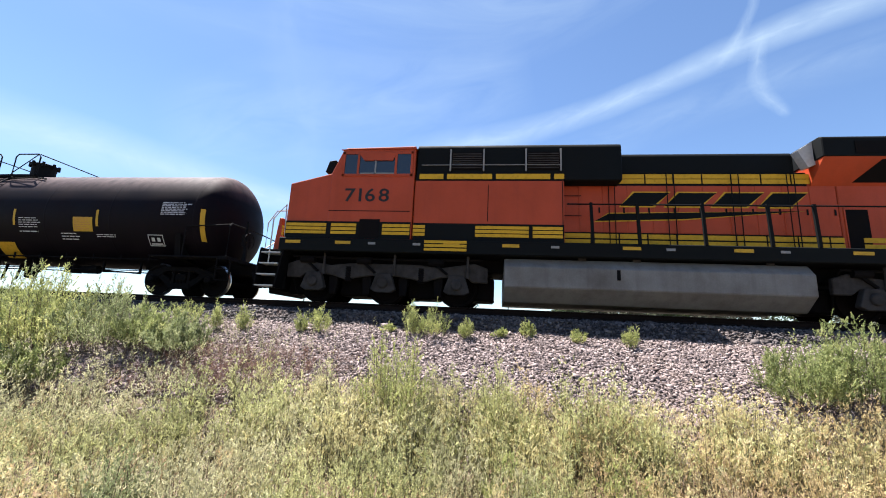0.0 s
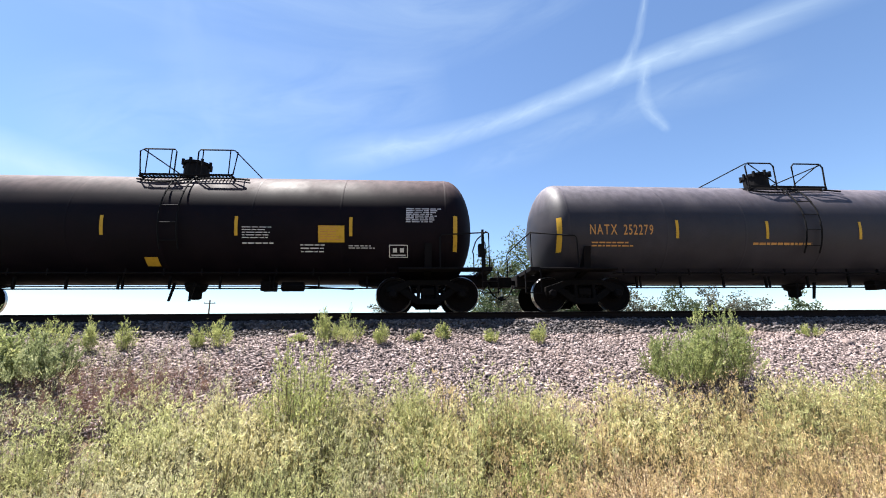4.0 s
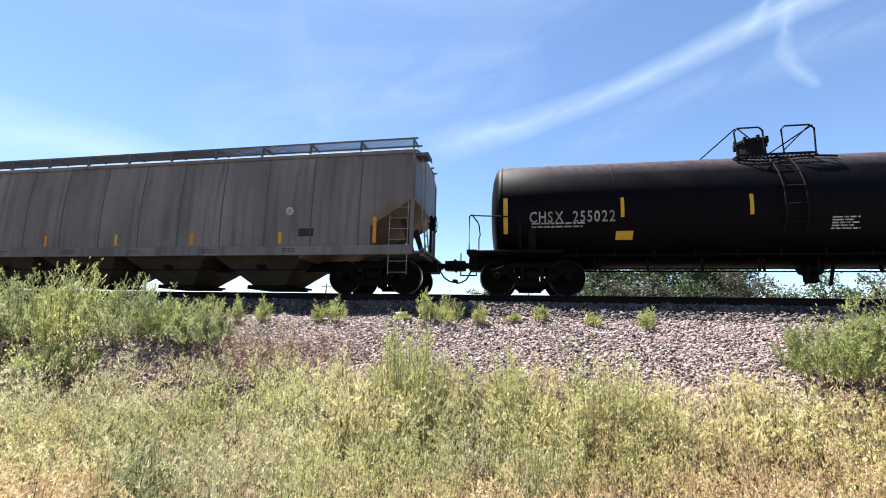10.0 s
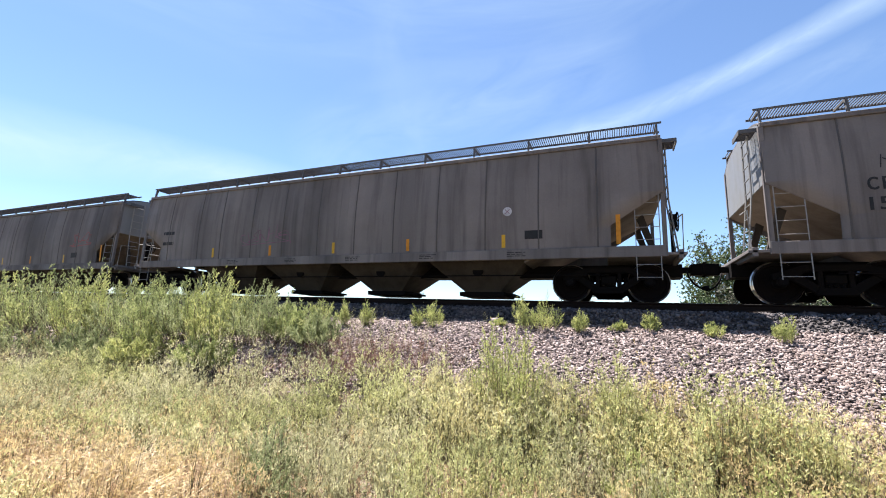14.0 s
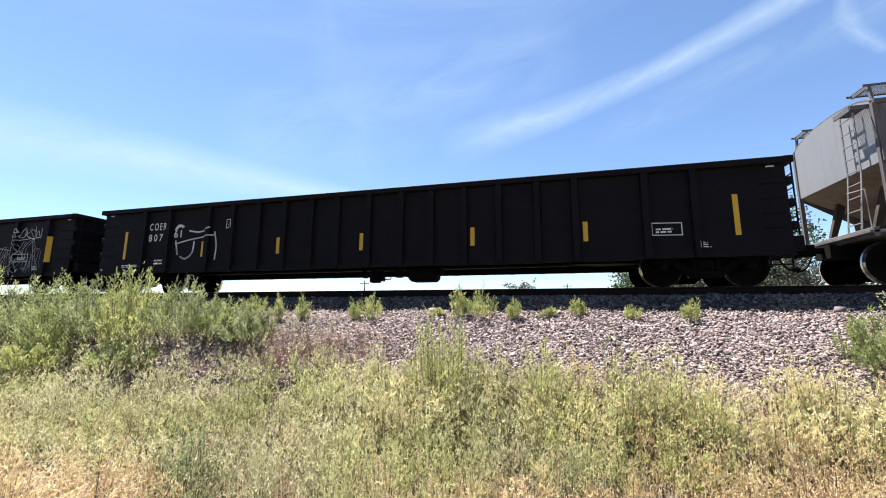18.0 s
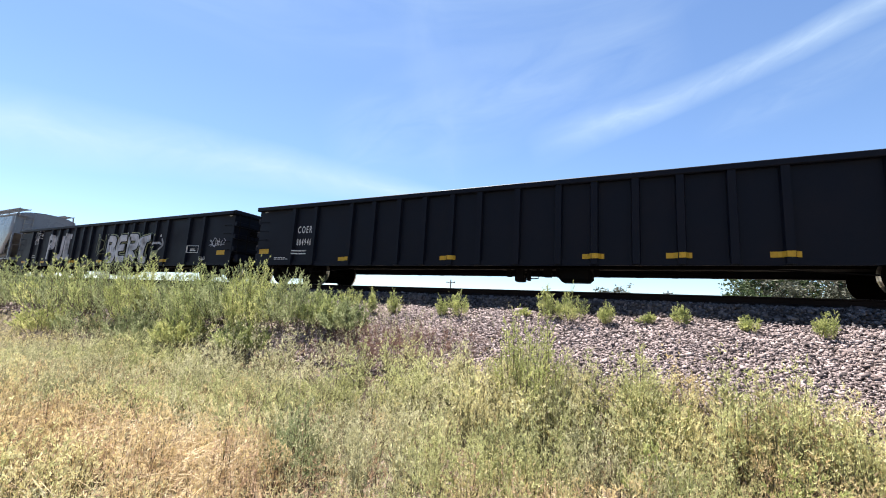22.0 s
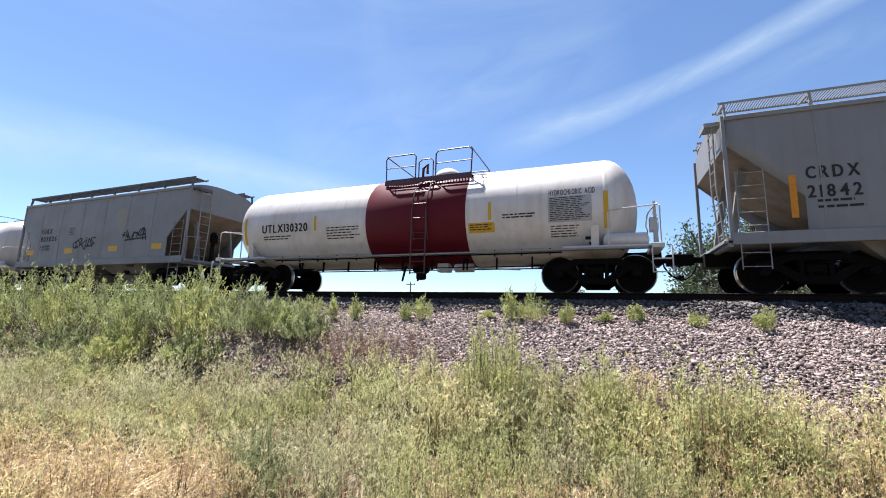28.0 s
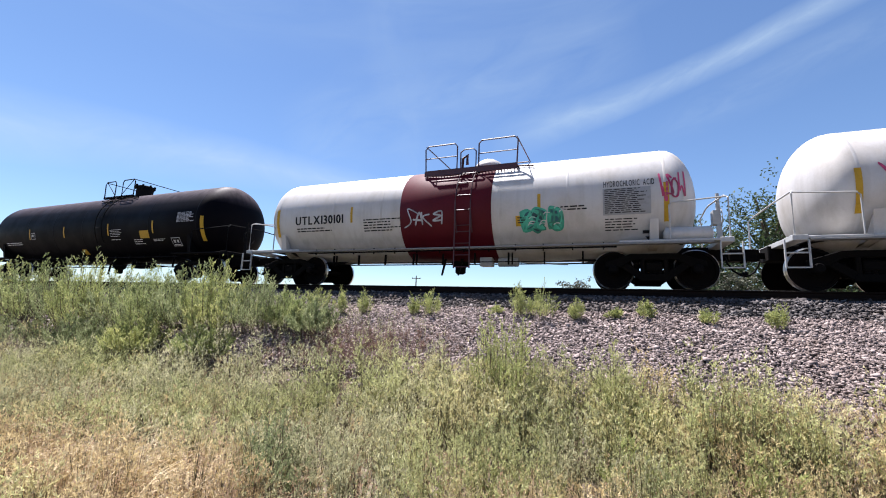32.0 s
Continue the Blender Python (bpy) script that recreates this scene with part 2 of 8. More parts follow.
for _n, _c in (("teal", (0.012, 0.085, 0.105)), ("blue", (0.008, 0.026, 0.075)), ("sky", (0.045, 0.15, 0.23)), ("pink", (0.25, 0.1, 0.145)), ("mauve", (0.14, 0.05, 0.09)),
               ("orange", (0.2, 0.045, 0.025)), ("red", (0.2, 0.025, 0.025)), ("silver", (0.33, 0.325, 0.345)), ("green", (0.04, 0.33, 0.22)), ("magenta", (0.4, 0.03, 0.11)), ("olive", (0.2, 0.21, 0.11)), ("grey", (0.2, 0.195, 0.2)), ("line", (0.015, 0.018, 0.022))):
    M["spray_" + _n] = sprayed("spray_" + _n, _c)


def ground_material():
    m, nt, b = base_material("dry_ground", 0.95, 0, 0.2)
    tc = node(nt, "TexCoord")
    v = tc.outputs["Object"]
    big, mid, fine = noise_of(nt, v, 0.35, 5), noise_of(nt, v, 3.0, 6), noise_of(nt, v, 45, 5)
    c = ramp(nt, mid, ((0.3, (0.12, 0.09, 0.065)), (0.5, (0.21, 0.165, 0.12)), (0.7, (0.3, 0.245, 0.185))))
    c = blend(nt, ramp(nt, big, ((0.45, grey(0)), (0.6, grey(0.4)))), c, (0.15, 0.12, 0.07))
    c = blend(nt, 1.0, c, ramp(nt, fine, ((0.3, grey(0.55)), (0.65, grey(1)))), "MULTIPLY")
    nt.links.new(c, b.inputs["Base Color"])
    bump(nt, b, fine, 0.6, 0.03)
    return m


def stone_material(name, lo, mid, hi):
    m, nt, b = base_material(name, 0.85, 0, 0.3)
    geo = node(nt, "NewGeometry")
    tc = node(nt, "TexCoord")
    n = noise_of(nt, tc.outputs["Object"], 60, 4)
    big = noise_of(nt, tc.outputs["Object"], 0.5, 4)
    c = ramp(nt, geo.outputs["Random Per Island"], ((0.0, lo), (0.35, mid), (0.75, tuple(0.5 * (x + y) for x, y in zip(mid, hi))), (1.0, hi)))
    c = blend(nt, 1.0, c, ramp(nt, n, ((0.3, grey(0.65)), (0.7, grey(1)))), "MULTIPLY")
    c = blend(nt, ramp(nt, big, ((0.5, grey(0)), (0.7, grey(0.35)))), c, (0.24, 0.175, 0.145))
    nt.links.new(c, b.inputs["Base Color"])
    bump(nt, b, n, 0.3, 0.01)
    return m


M["ground"] = ground_material()
M["stone"] = stone_material("ballast_stone", (0.035, 0.026, 0.025), (0.172, 0.13, 0.122), (0.43, 0.345, 0.325))
# stones beside the rails: the train's shade is put into this darker grey
M["stone_shaded"] = stone_material("shaded_ballast_stone", (0.018, 0.015, 0.016), (0.066, 0.057, 0.058), (0.19, 0.165, 0.163))
# bed coloured dark so that the gaps between stones look shaded
M["bed"] = paint("ballast_bed", (0.075, 0.06, 0.058), 0.95, (0.03, 0.025, 0.024), 0.8, 0.1, patch=14, fine=0.5)
M["tie"] = paint("tie_timber", (0.02, 0.016, 0.014), 0.95, (0.009, 0.0075, 0.006), 0.8, 0.3, spec=0.1)
M["bark"] = paint("bark", (0.1, 0.075, 0.055), 0.9, (0.05, 0.04, 0.03), 0.7, 0.4)
M["pole"] = paint("pole_timber", (0.12, 0.09, 0.07), 0.9, (0.06, 0.045, 0.035), 0.6, 0.4)
M["leaf_green"] = leafy("yellow_green_weed_leaves", ((0.0, (0.171, 0.182, 0.0743)), (0.4, (0.402, 0.405, 0.181)), (0.75, (0.554, 0.545, 0.273)), (1.0, (0.657, 0.627, 0.367))))
M["leaf_fresh"] = leafy("fresh_weed_leaves", ((0.0, (0.129, 0.159, 0.0529)), (0.5, (0.364, 0.389, 0.147)), (1.0, (0.676, 0.637, 0.294))))
M["leaf_mid"] = leafy("mid_green_weed_leaves", ((0.0, (0.142, 0.16, 0.0696)), (0.45, (0.352, 0.371, 0.176)), (1.0, (0.563, 0.55, 0.304))))
M["leaf_sage"] = leafy("grey_green_leaves", ((0.0, (0.178, 0.178, 0.0981)), (0.45, (0.447, 0.427, 0.24)), (1.0, (0.684, 0.634, 0.42))))
M["leaf_bush"] = leafy("bush_leaves", ((0.0, (0.0782, 0.0968, 0.0463)), (0.45, (0.224, 0.257, 0.121)), (1.0, (0.47, 0.478, 0.273))))
M["leaf_lush"] = leafy("lush_weed_leaves", ((0.0, (0.0927, 0.122, 0.0451)), (0.5, (0.29, 0.327, 0.13)), (1.0, (0.557, 0.553, 0.266))))
M["leaf_olive"] = leafy("olive_weed_leaves", ((0.0, (0.23, 0.195, 0.09)), (0.45, (0.52, 0.46, 0.225)), (1.0, (0.71, 0.64, 0.37))))
M["leaf_gold"] = leafy("drying_weed_leaves", ((0.0, (0.231, 0.16, 0.0758)), (0.4, (0.542, 0.418, 0.211)), (0.75, (0.66, 0.527, 0.295)), (1.0, (0.734, 0.633, 0.398))), 0.55, 0.45)
M["leaf_tan"] = leafy("dead_weed_leaves", ((0.0, (0.19, 0.113, 0.0696)), (0.5, (0.452, 0.308, 0.194)), (1.0, (0.645, 0.498, 0.344))), 0.6, 0.4)
M["straw"] = leafy("straw", ((0.0, (0.22, 0.145, 0.075)), (0.35, (0.4, 0.295, 0.165)), (0.7, (0.53, 0.42, 0.255)), (1.0, (0.65, 0.55, 0.38))), 0.55, 0.3)
M["rusty_weed"] = leafy("rust_red_weed", ((0.0, (0.09, 0.045, 0.04)), (0.5, (0.2, 0.11, 0.085)), (1.0, (0.33, 0.23, 0.165))))
M["stem"] = plain("weed_stem", (0.12, 0.105, 0.05), 0.7)
M["dark_stem"] = plain("dark_weed_stem", (0.1, 0.062, 0.042), 0.7)
M["tree_leaf"] = leafy("tree_leaves", ((0.0, (0.02, 0.035, 0.014)), (0.5, (0.05, 0.075, 0.03)), (1.0, (0.15, 0.17, 0.085))), 0.5, 0.3, 0.4)
M["scrub_leaf"] = leafy("grey_scrub_leaves", ((0.0, (0.025, 0.028, 0.02)), (0.5, (0.075, 0.08, 0.055)), (1.0, (0.24, 0.235, 0.18))), 0.6, 0.25, 0.4)


def cloud_material(name, strength, alpha, across, scale, lo=0.3):
    """Thin ice cloud: white, see-through, frayed; across: how fast it thins towards its edges."""
    m, nt, b = base_material(name)
    uv = node(nt, "UVMap")
    sep = node(nt, "SeparateXYZ")
    nt.links.new(uv.outputs[0], sep.inputs[0])
    mp = node(nt, "Mapping")
    mp.inputs["Scale"].default_value = scale
    nt.links.new(uv.outputs[0], mp.inputs["Vector"])
    n = node(nt, "TexNoise", Scale=1.0, Detail=7.0, Roughness=0.6, Distortion=0.6)
    nt.links.new(mp.outputs[0], n.inputs["Vector"])
    fr = ramp(nt, n.outputs["Fac"], ((lo, grey(0)), (0.78, grey(1))))

    def falloff(sock):
        s = node(nt, "Math", operation="MULTIPLY_ADD")
        s.inputs[1].default_value, s.inputs[2].default_value = 2.0, -1.0
        nt.links.new(sock, s.inputs[0])
        a = node(nt, "Math", operation="ABSOLUTE")
        nt.links.new(s.outputs[0], a.inputs[0])
        i = node(nt, "Math", operation="SUBTRACT")
        i.inputs[0].default_value = 1.0
        nt.links.new(a.outputs[0], i.inputs[1])
        p = node(nt, "Math", operation="POWER")
        p.inputs[1].default_value = across
        i.use_clamp = True
        nt.links.new(i.outputs[0], p.inputs[0])
        return p.outputs[0]

    edge = falloff(sep.outputs[1])
    ends = falloff(sep.outputs[0])
    soft = node(nt, "Math", operation="MINIMUM")
    soft.inputs[1].default_value = 0.25
    nt.links.new(ends, soft.inputs[0])
    fac = node(nt, "Math", operation="MULTIPLY")
    nt.links.new(edge, fac.inputs[0])
    nt.links.new(fr, fac.inputs[1])
    fac2 = node(nt, "Math", operation="MULTIPLY")
    nt.links.new(fac.outputs[0], fac2.inputs[0])
    nt.links.new(soft.outputs[0], fac2.inputs[1])
    fac3 = node(nt, "Math", operation="MULTIPLY")
    fac3.use_clamp = True
    fac3.inputs[1].default_value = alpha * 4
    nt.links.new(fac2.outputs[0], fac3.inputs[0])
    em = node(nt, "Emission", Color=(0.7, 0.87, 1.0, 1), Strength=strength)
    tr = node(nt, "BsdfTransparent")
    mix = node(nt, "MixShader")
    nt.links.new(fac3.outputs[0], mix.inputs[0])
    nt.links.new(tr.outputs[0], mix.inputs[1])
    nt.links.new(em.outputs[0], mix.inputs[2])
    nt.links.new(mix.outputs[0], nt.nodes["Material Output"].inputs["Surface"])
    return m

# ---- mesh helpers ----
def part(name, bm, material, parent, label="", m=None, smooth=False):
    """Links a bmesh as one mesh object under a thing or a part."""
    me = bpy.data.meshes.new(name)
    bm.normal_update()
    bm.to_mesh(me)
    bm.free()
    me.materials.append(material)
    if smooth:
        me.polygons.foreach_set("use_smooth", [True] * len(me.polygons))
    return piece(name, me, parent, m, label)


def piece(name, me, parent, m=None, label=""):
    """An object of its own on a mesh that others may share."""
    ob = new(name, me)
    ob.parent = parent
    if m is not None:
        ob.matrix_basis = m
    if label:
        ob["label"] = label
    return ob


def shared(name, bm, material, smooth=False):
    me = bpy.data.meshes.new(name)
    bm.normal_update()
    bm.to_mesh(me)
    bm.free()
    me.materials.append(material)
    if smooth:
        me.polygons.foreach_set("use_smooth", [True] * len(me.polygons))
    return me


def thing(name, label, category, group="", kind="", m=None):
    ob = tagged(new(name), label, category, group, kind)
    ob.empty_display_size = 0.3
    if m is not None:
        ob.matrix_basis = m
    return ob


def B():
    return bmesh.new()


def box(bm, x0, x1, y0, y1, z0, z1):
    v = [bm.verts.new((x, y, z)) for x in (x0, x1) for y in (y0, y1) for z in (z0, z1)]
    for f in ((0, 1, 3, 2), (4, 6, 7, 5), (0, 4, 5, 1), (2, 3, 7, 6), (0, 2, 6, 4), (1, 5, 7, 3)):
        bm.faces.new([v[i] for i in f])
    return bm


def soften(bm, w, seg=1):
    bmesh.ops.bevel(bm, geom=bm.edges[:], offset=w, segments=seg, affect="EDGES", profile=0.5)
    return bm


def prism(bm, pts, axis, a, b):
    """A polygon drawn across one axis and drawn out along it from a to b."""
    put3 = {"x": lambda p, d: (d, p[0], p[1]), "y": lambda p, d: (p[0], d, p[1]), "z": lambda p, d: (p[0], p[1], d)}[axis]
    lo, hi = [bm.verts.new(put3(p, a)) for p in pts], [bm.verts.new(put3(p, b)) for p in pts]
    n = len(pts)
    bm.faces.new(lo), bm.faces.new(hi[::-1])
    for i in range(n):
        bm.faces.new((lo[i], hi[i], hi[(i + 1) % n], lo[(i + 1) % n]))
    bmesh.ops.recalc_face_normals(bm, faces=bm.faces[:])
    return bm


def pipe(bm, pts, r, n=6):
    """A round bar through points."""
    pts = [Vector(p) for p in pts]
    rings = []
    for i, p in enumerate(pts):
        d = (pts[min(i + 1, len(pts) - 1)] - pts[max(i - 1, 0)]).normalized()
        side = d.cross(Vector((0, 0, 1)))
        side = d.cross(Vector((0, 1, 0))).normalized() if side.length < 0.1 else side.normalized()
        up = side.cross(d)
        rings.append([bm.verts.new(p + r * (math.cos(6.2832 * k / n) * side + math.sin(6.2832 * k / n) * up)) for k in range(n)])
    for a, b in zip(rings, rings[1:]):
        for k in range(n):
            bm.faces.new((a[k], a[(k + 1) % n], b[(k + 1) % n], b[k]))
    bm.faces.new(rings[0][::-1]), bm.faces.new(rings[-1])
    return bm


def lathe(bm, prof, axis="x", c=(0, 0, 0), n=32, closed=True):
    """A profile of (place along the axis, radius) turned round the axis."""
    rings = []
    for a, r in prof:
        ring = []
        for k in range(n):
            u, w = r * math.cos(6.283185 * k / n), r * math.sin(6.283185 * k / n)
            ring.append(bm.verts.new((c[0] + a, c[1] + u, c[2] + w) if axis == "x" else (c[0] + u, c[1] + a, c[2] + w) if axis == "y" else (c[0] + u, c[1] + w, c[2] + a)))
        rings.append(ring)
    for p, q in zip(rings, rings[1:]):
        for k in range(n):
            bm.faces.new((p[k], p[(k + 1) % n], q[(k + 1) % n], q[k]))
    if closed:
        bm.faces.new(rings[0]), bm.faces.new(rings[-1])
    bmesh.ops.recalc_face_normals(bm, faces=bm.faces[:])
    return bm


# letters of the built-in font, taken once as outlines
def glyphs():
    chars = "ABCDEFGHIJKLMNOPQRSTUVWXYZ0123456789"
    obs = []
    for ch in chars:
        cu = bpy.data.curves.new("glyph", "FONT")
        cu.body, cu.size, cu.resolution_u, cu.offset = ch, 1.0, 3, 0.012
        obs.append(new("glyph", cu))
    dg = bpy.context.evaluated_depsgraph_get()
    got = {}
    for ch, ob in zip(chars, obs):
        me = ob.evaluated_get(dg).to_mesh()
        vs = [(v.co.x, v.co.y) for v in me.vertices]
        lo, hi = min(v[0] for v in vs), max(v[0] for v in vs)
        got[ch] = ([(x - lo, y) for x, y in vs], [tuple(p.vertices) for p in me.polygons], hi - lo)
        ob.evaluated_get(dg).to_mesh_clear()
    for ob in obs:
        cu = ob.data
        bpy.data.objects.remove(ob)
        bpy.data.curves.remove(cu)
    return got


GLYPH = glyphs()


def letters(bm, body, x, z, h, surf, width=None, gap=0.16):
    """Letters of height h from x on, with their foot at z, laid on a surface: surf(x, z) gives y. width: the whole length."""
    cap = 0.69
    adv, total = [], 0.0
    for ch in body:
        w = 0.45 if ch == " " else GLYPH[ch][2]
        adv.append(total)
        total += w + gap
    sx = width / (total - gap) if width else h / cap
    for ch, a in zip(body, adv):
        if ch == " ":
            continue
        vs, fs, _ = GLYPH[ch]
        made = []
        for u, v in vs:
            px, pz = x + (a + u) * sx, z + v * h / cap
            made.append(bm.verts.new((px, surf(px, pz), pz)))
        for f in fs:
            try:
                bm.faces.new([made[i] for i in f])
            except ValueError:
                pass
    return bm


def patch(bm, x0, x1, z0, z1, surf, nx=1, nz=6, skew=0.0):
    """A flat mark laid on a surface."""
    g = [[bm.verts.new((x0 + (x1 - x0) * i / nx + skew * j / nz, surf(x0 + (x1 - x0) * i / nx, z0 + (z1 - z0) * j / nz), z0 + (z1 - z0) * j / nz)) for j in range(nz + 1)] for i in range(nx + 1)]
    for i in range(nx):
        for j in range(nz):
            bm.faces.new((g[i][j], g[i + 1][j], g[i + 1][j + 1], g[i][j + 1]))
    return bm


def bars(bm, x0, x1, z0, z1, rows, surf, rnd, fill=0.6):
    """Small print as plain bars, broken into words."""
    dz = (z1 - z0) / rows
    for r in range(rows):
        x, zt = x0, z1 - r * dz
        end = x0 + (x1 - x0) * rnd.uniform(0.7, 1.0)
        while x < end:
            w = min(rnd.uniform(0.06, 0.22), end - x)
            patch(bm, x, x + w, zt - dz * fill, zt, surf, 1, 1)
            x += w + 0.03
    return bm


def frame_box(bm, x0, x1, z0, z1, surf, t=0.02):
    patch(bm, x0, x1, z0, z0 + t, surf, 1, 1), patch(bm, x0, x1, z1 - t, z1, surf, 1, 1)
    patch(bm, x0, x0 + t, z0 + t, z1 - t, surf, 1, 4), patch(bm, x1 - t, x1, z0 + t, z1 - t, surf, 1, 4)
    return bm


def stroke(bm, pts, w, surf, step=0.06):
    """A painted line of width w through points (x, z), smoothed, laid on a surface."""
    path = []
    for i in range(len(pts) - 1):
        p0, p1, p2, p3 = (Vector((*pts[max(0, min(len(pts) - 1, k))], 0)) for k in (i - 1, i, i + 1, i + 2))
        n = max(2, int((p2 - p1).length / step))
        for k in range(n):
            t = k / n
            path.append(0.5 * (2 * p1 + (p2 - p0) * t + (2 * p0 - 5 * p1 + 4 * p2 - p3) * t * t + (3 * p1 - p0 - 3 * p2 + p3) * t ** 3))
    path.append(Vector((*pts[-1], 0)))
    prev = None
    across = max(1, round(w / 0.045))
    for i, p in enumerate(path):
        d = (path[min(i + 1, len(path) - 1)] - path[max(i - 1, 0)])
        d = d.normalized() if d.length > 1e-6 else Vector((1, 0, 0))
        s = Vector((-d.y, d.x, 0)) * w * (0.35 if i in (0, len(path) - 1) else 0.5)
        row = [p + s * (1 - 2 * k / across) for k in range(across + 1)]
        row = [bm.verts.new((q.x, surf(q.x, q.y), q.y)) for q in row]
        if prev:
            for k in range(across):
                bm.faces.new((prev[k], prev[k + 1], row[k + 1], row[k]))
        prev = row
    return bm


def blob(bm, pts, surf, grow=0.0):
    """A painted patch inside a closed smooth line through points (x, z)."""
    cx, cz = sum(p[0] for p in pts) / len(pts), sum(p[1] for p in pts) / len(pts)
    ring = []
    n = len(pts)
    for i in range(n):
        p0, p1, p2, p3 = (Vector((*pts[(i + k) % n], 0)) for k in (-1, 0, 1, 2))
        for t in (0.0, 0.25, 0.5, 0.75):
            q = 0.5 * (2 * p1 + (p2 - p0) * t + (2 * p0 - 5 * p1 + 4 * p2 - p3) * t * t + (3 * p1 - p0 - 3 * p2 + p3) * t ** 3)
            d = Vector((q.x - cx, q.y - cz, 0))
            ring.append(q + d.normalized() * grow if d.length else q)
    rows = []
    for s in (1.0, 0.66, 0.33):
        rows.append([bm.verts.new((cx + (q.x - cx) * s, surf(cx + (q.x - cx) * s, cz + (q.y - cz) * s), cz + (q.y - cz) * s)) for q in ring])
    mid = bm.verts.new((cx, surf(cx, cz), cz))
    k = len(ring)
    for a, b in zip(rows, rows[1:]):
        for i in range(k):
            bm.faces.new((a[i], a[(i + 1) % k], b[(i + 1) % k], b[i]))
    for i in range(k):
        bm.faces.new((rows[-1][i], rows[-1][(i + 1) % k], mid))
    return bm


def from_arrays(name, verts, faces, material, smooth=False):
    """A mesh of triangles or quads from arrays, quickly."""
    me = bpy.data.meshes.new(name)
    nv, nf, k = len(verts), len(faces), faces.shape[1]
    me.vertices.add(nv)
    me.vertices.foreach_set("co", np.ascontiguousarray(verts, dtype=np.float32).ravel())
    me.loops.add(nf * k)
    me.loops.foreach_set("vertex_index", np.ascontiguousarray(faces, dtype=np.int32).ravel())
    me.polygons.add(nf)
    me.polygons.foreach_set("loop_start", np.arange(nf, dtype=np.int32) * k)
    me.update(calc_edges=True)
    me.materials.append(material)
    if smooth:
        me.polygons.foreach_set("use_smooth", [True] * nf)
    return me

# ---- the place: ground, embankment, track ----
YC, ZR = 11.6, 2.22          # middle line of the track, top of the rails
PROFILE = ((-3000, 0.0), (-400, 0.0), (-60, 0.0), (-12, 0.0), (-4, 0.02), (0, 0.0), (1.5, -0.08), (3, -0.3), (4.2, -0.44), (5.6, -0.42), (6.2, -0.22), (6.9, 0.35), (7.7, 0.82),
           (8.5, 1.22), (9.25, 1.56), (9.75, 1.86), (10.0, 1.93), (11.6, 1.95), (13.2, 1.93), (13.5, 1.85), (15.0, 1.1), (17.0, 0.1), (19.0, -0.3), (24, -0.3), (60, -0.2), (400, -0.2), (3000, -0.2))


def ground_z(y):
    for (a, za), (b, zb) in zip(PROFILE, PROFILE[1:]):
        if a <= y <= b:
            return za + (zb - za) * (y - a) / (b - a)
    return 0.0


def rough_z(x, y):
    """The ground's height with its small unevenness."""
    near = 1.0 if -3 < y < 9.4 else 0.25
    v = Vector((x * 0.55, y * 0.55, 0.0))
    return ground_z(y) + near * (0.1 * noise.noise(v) + 0.05 * noise.noise(v * 3.1)) * (0.45 if y > 6.4 else 1.0)


def build_ground():
    xs = sorted({round(v, 3) for v in [*np.linspace(-40, 30, 176), *np.linspace(-500, 500, 81), -3000, -1500, 1500, 3000]})
    ys = sorted({round(v, 3) for v in [*np.linspace(-4, 14, 91), *[p[0] for p in PROFILE], 30, 100, 1000, -1000]})
    vs = np.array([(x, y, rough_z(x, y) if abs(x) < 45 and -5 < y < 15 else ground_z(y)) for y in ys for x in xs])
    n = len(xs)
    fs = np.array([(j * n + i, j * n + i + 1, (j + 1) * n + i + 1, (j + 1) * n + i) for j in range(len(ys) - 1) for i in range(n - 1)])
    g = new("ground", from_arrays("ground", vs, fs, M["ground"], True))
    tagged(g, "dry stony ground with a ditch and a low railway bank", "ground", kind="structure")
    # bed of fine stone under the loose stones of the bank
    bed_y = [6.6, 6.9, 7.1, 7.3, 7.5, 7.7, 7.9, 8.1, 8.3, 8.5, 8.7, 8.9, 9.1, 9.25, 9.5, 9.75, 10.0, 11.6, 13.2, 13.5, 15.0, 16.2]
    bx = sorted({*np.linspace(-40, 30, 281), *np.linspace(-480, 480, 97)})
    vs = np.array([(x, y, (rough_z(x, y) if abs(x) < 45 else ground_z(y)) + (0.008 if 6.7 < y < 16 else -0.12)) for y in bed_y for x in bx])
    n = len(bx)
    fs = np.array([(j * n + i, j * n + i + 1, (j + 1) * n + i + 1, (j + 1) * n + i) for j in range(len(bed_y) - 1) for i in range(n - 1)])
    bed = new("ballast_bed", from_arrays("ballast_bed", vs, fs, M["bed"], True))
    tagged(bed, "pinkish grey crushed stone bed of the railway bank", "ballast", kind="structure")


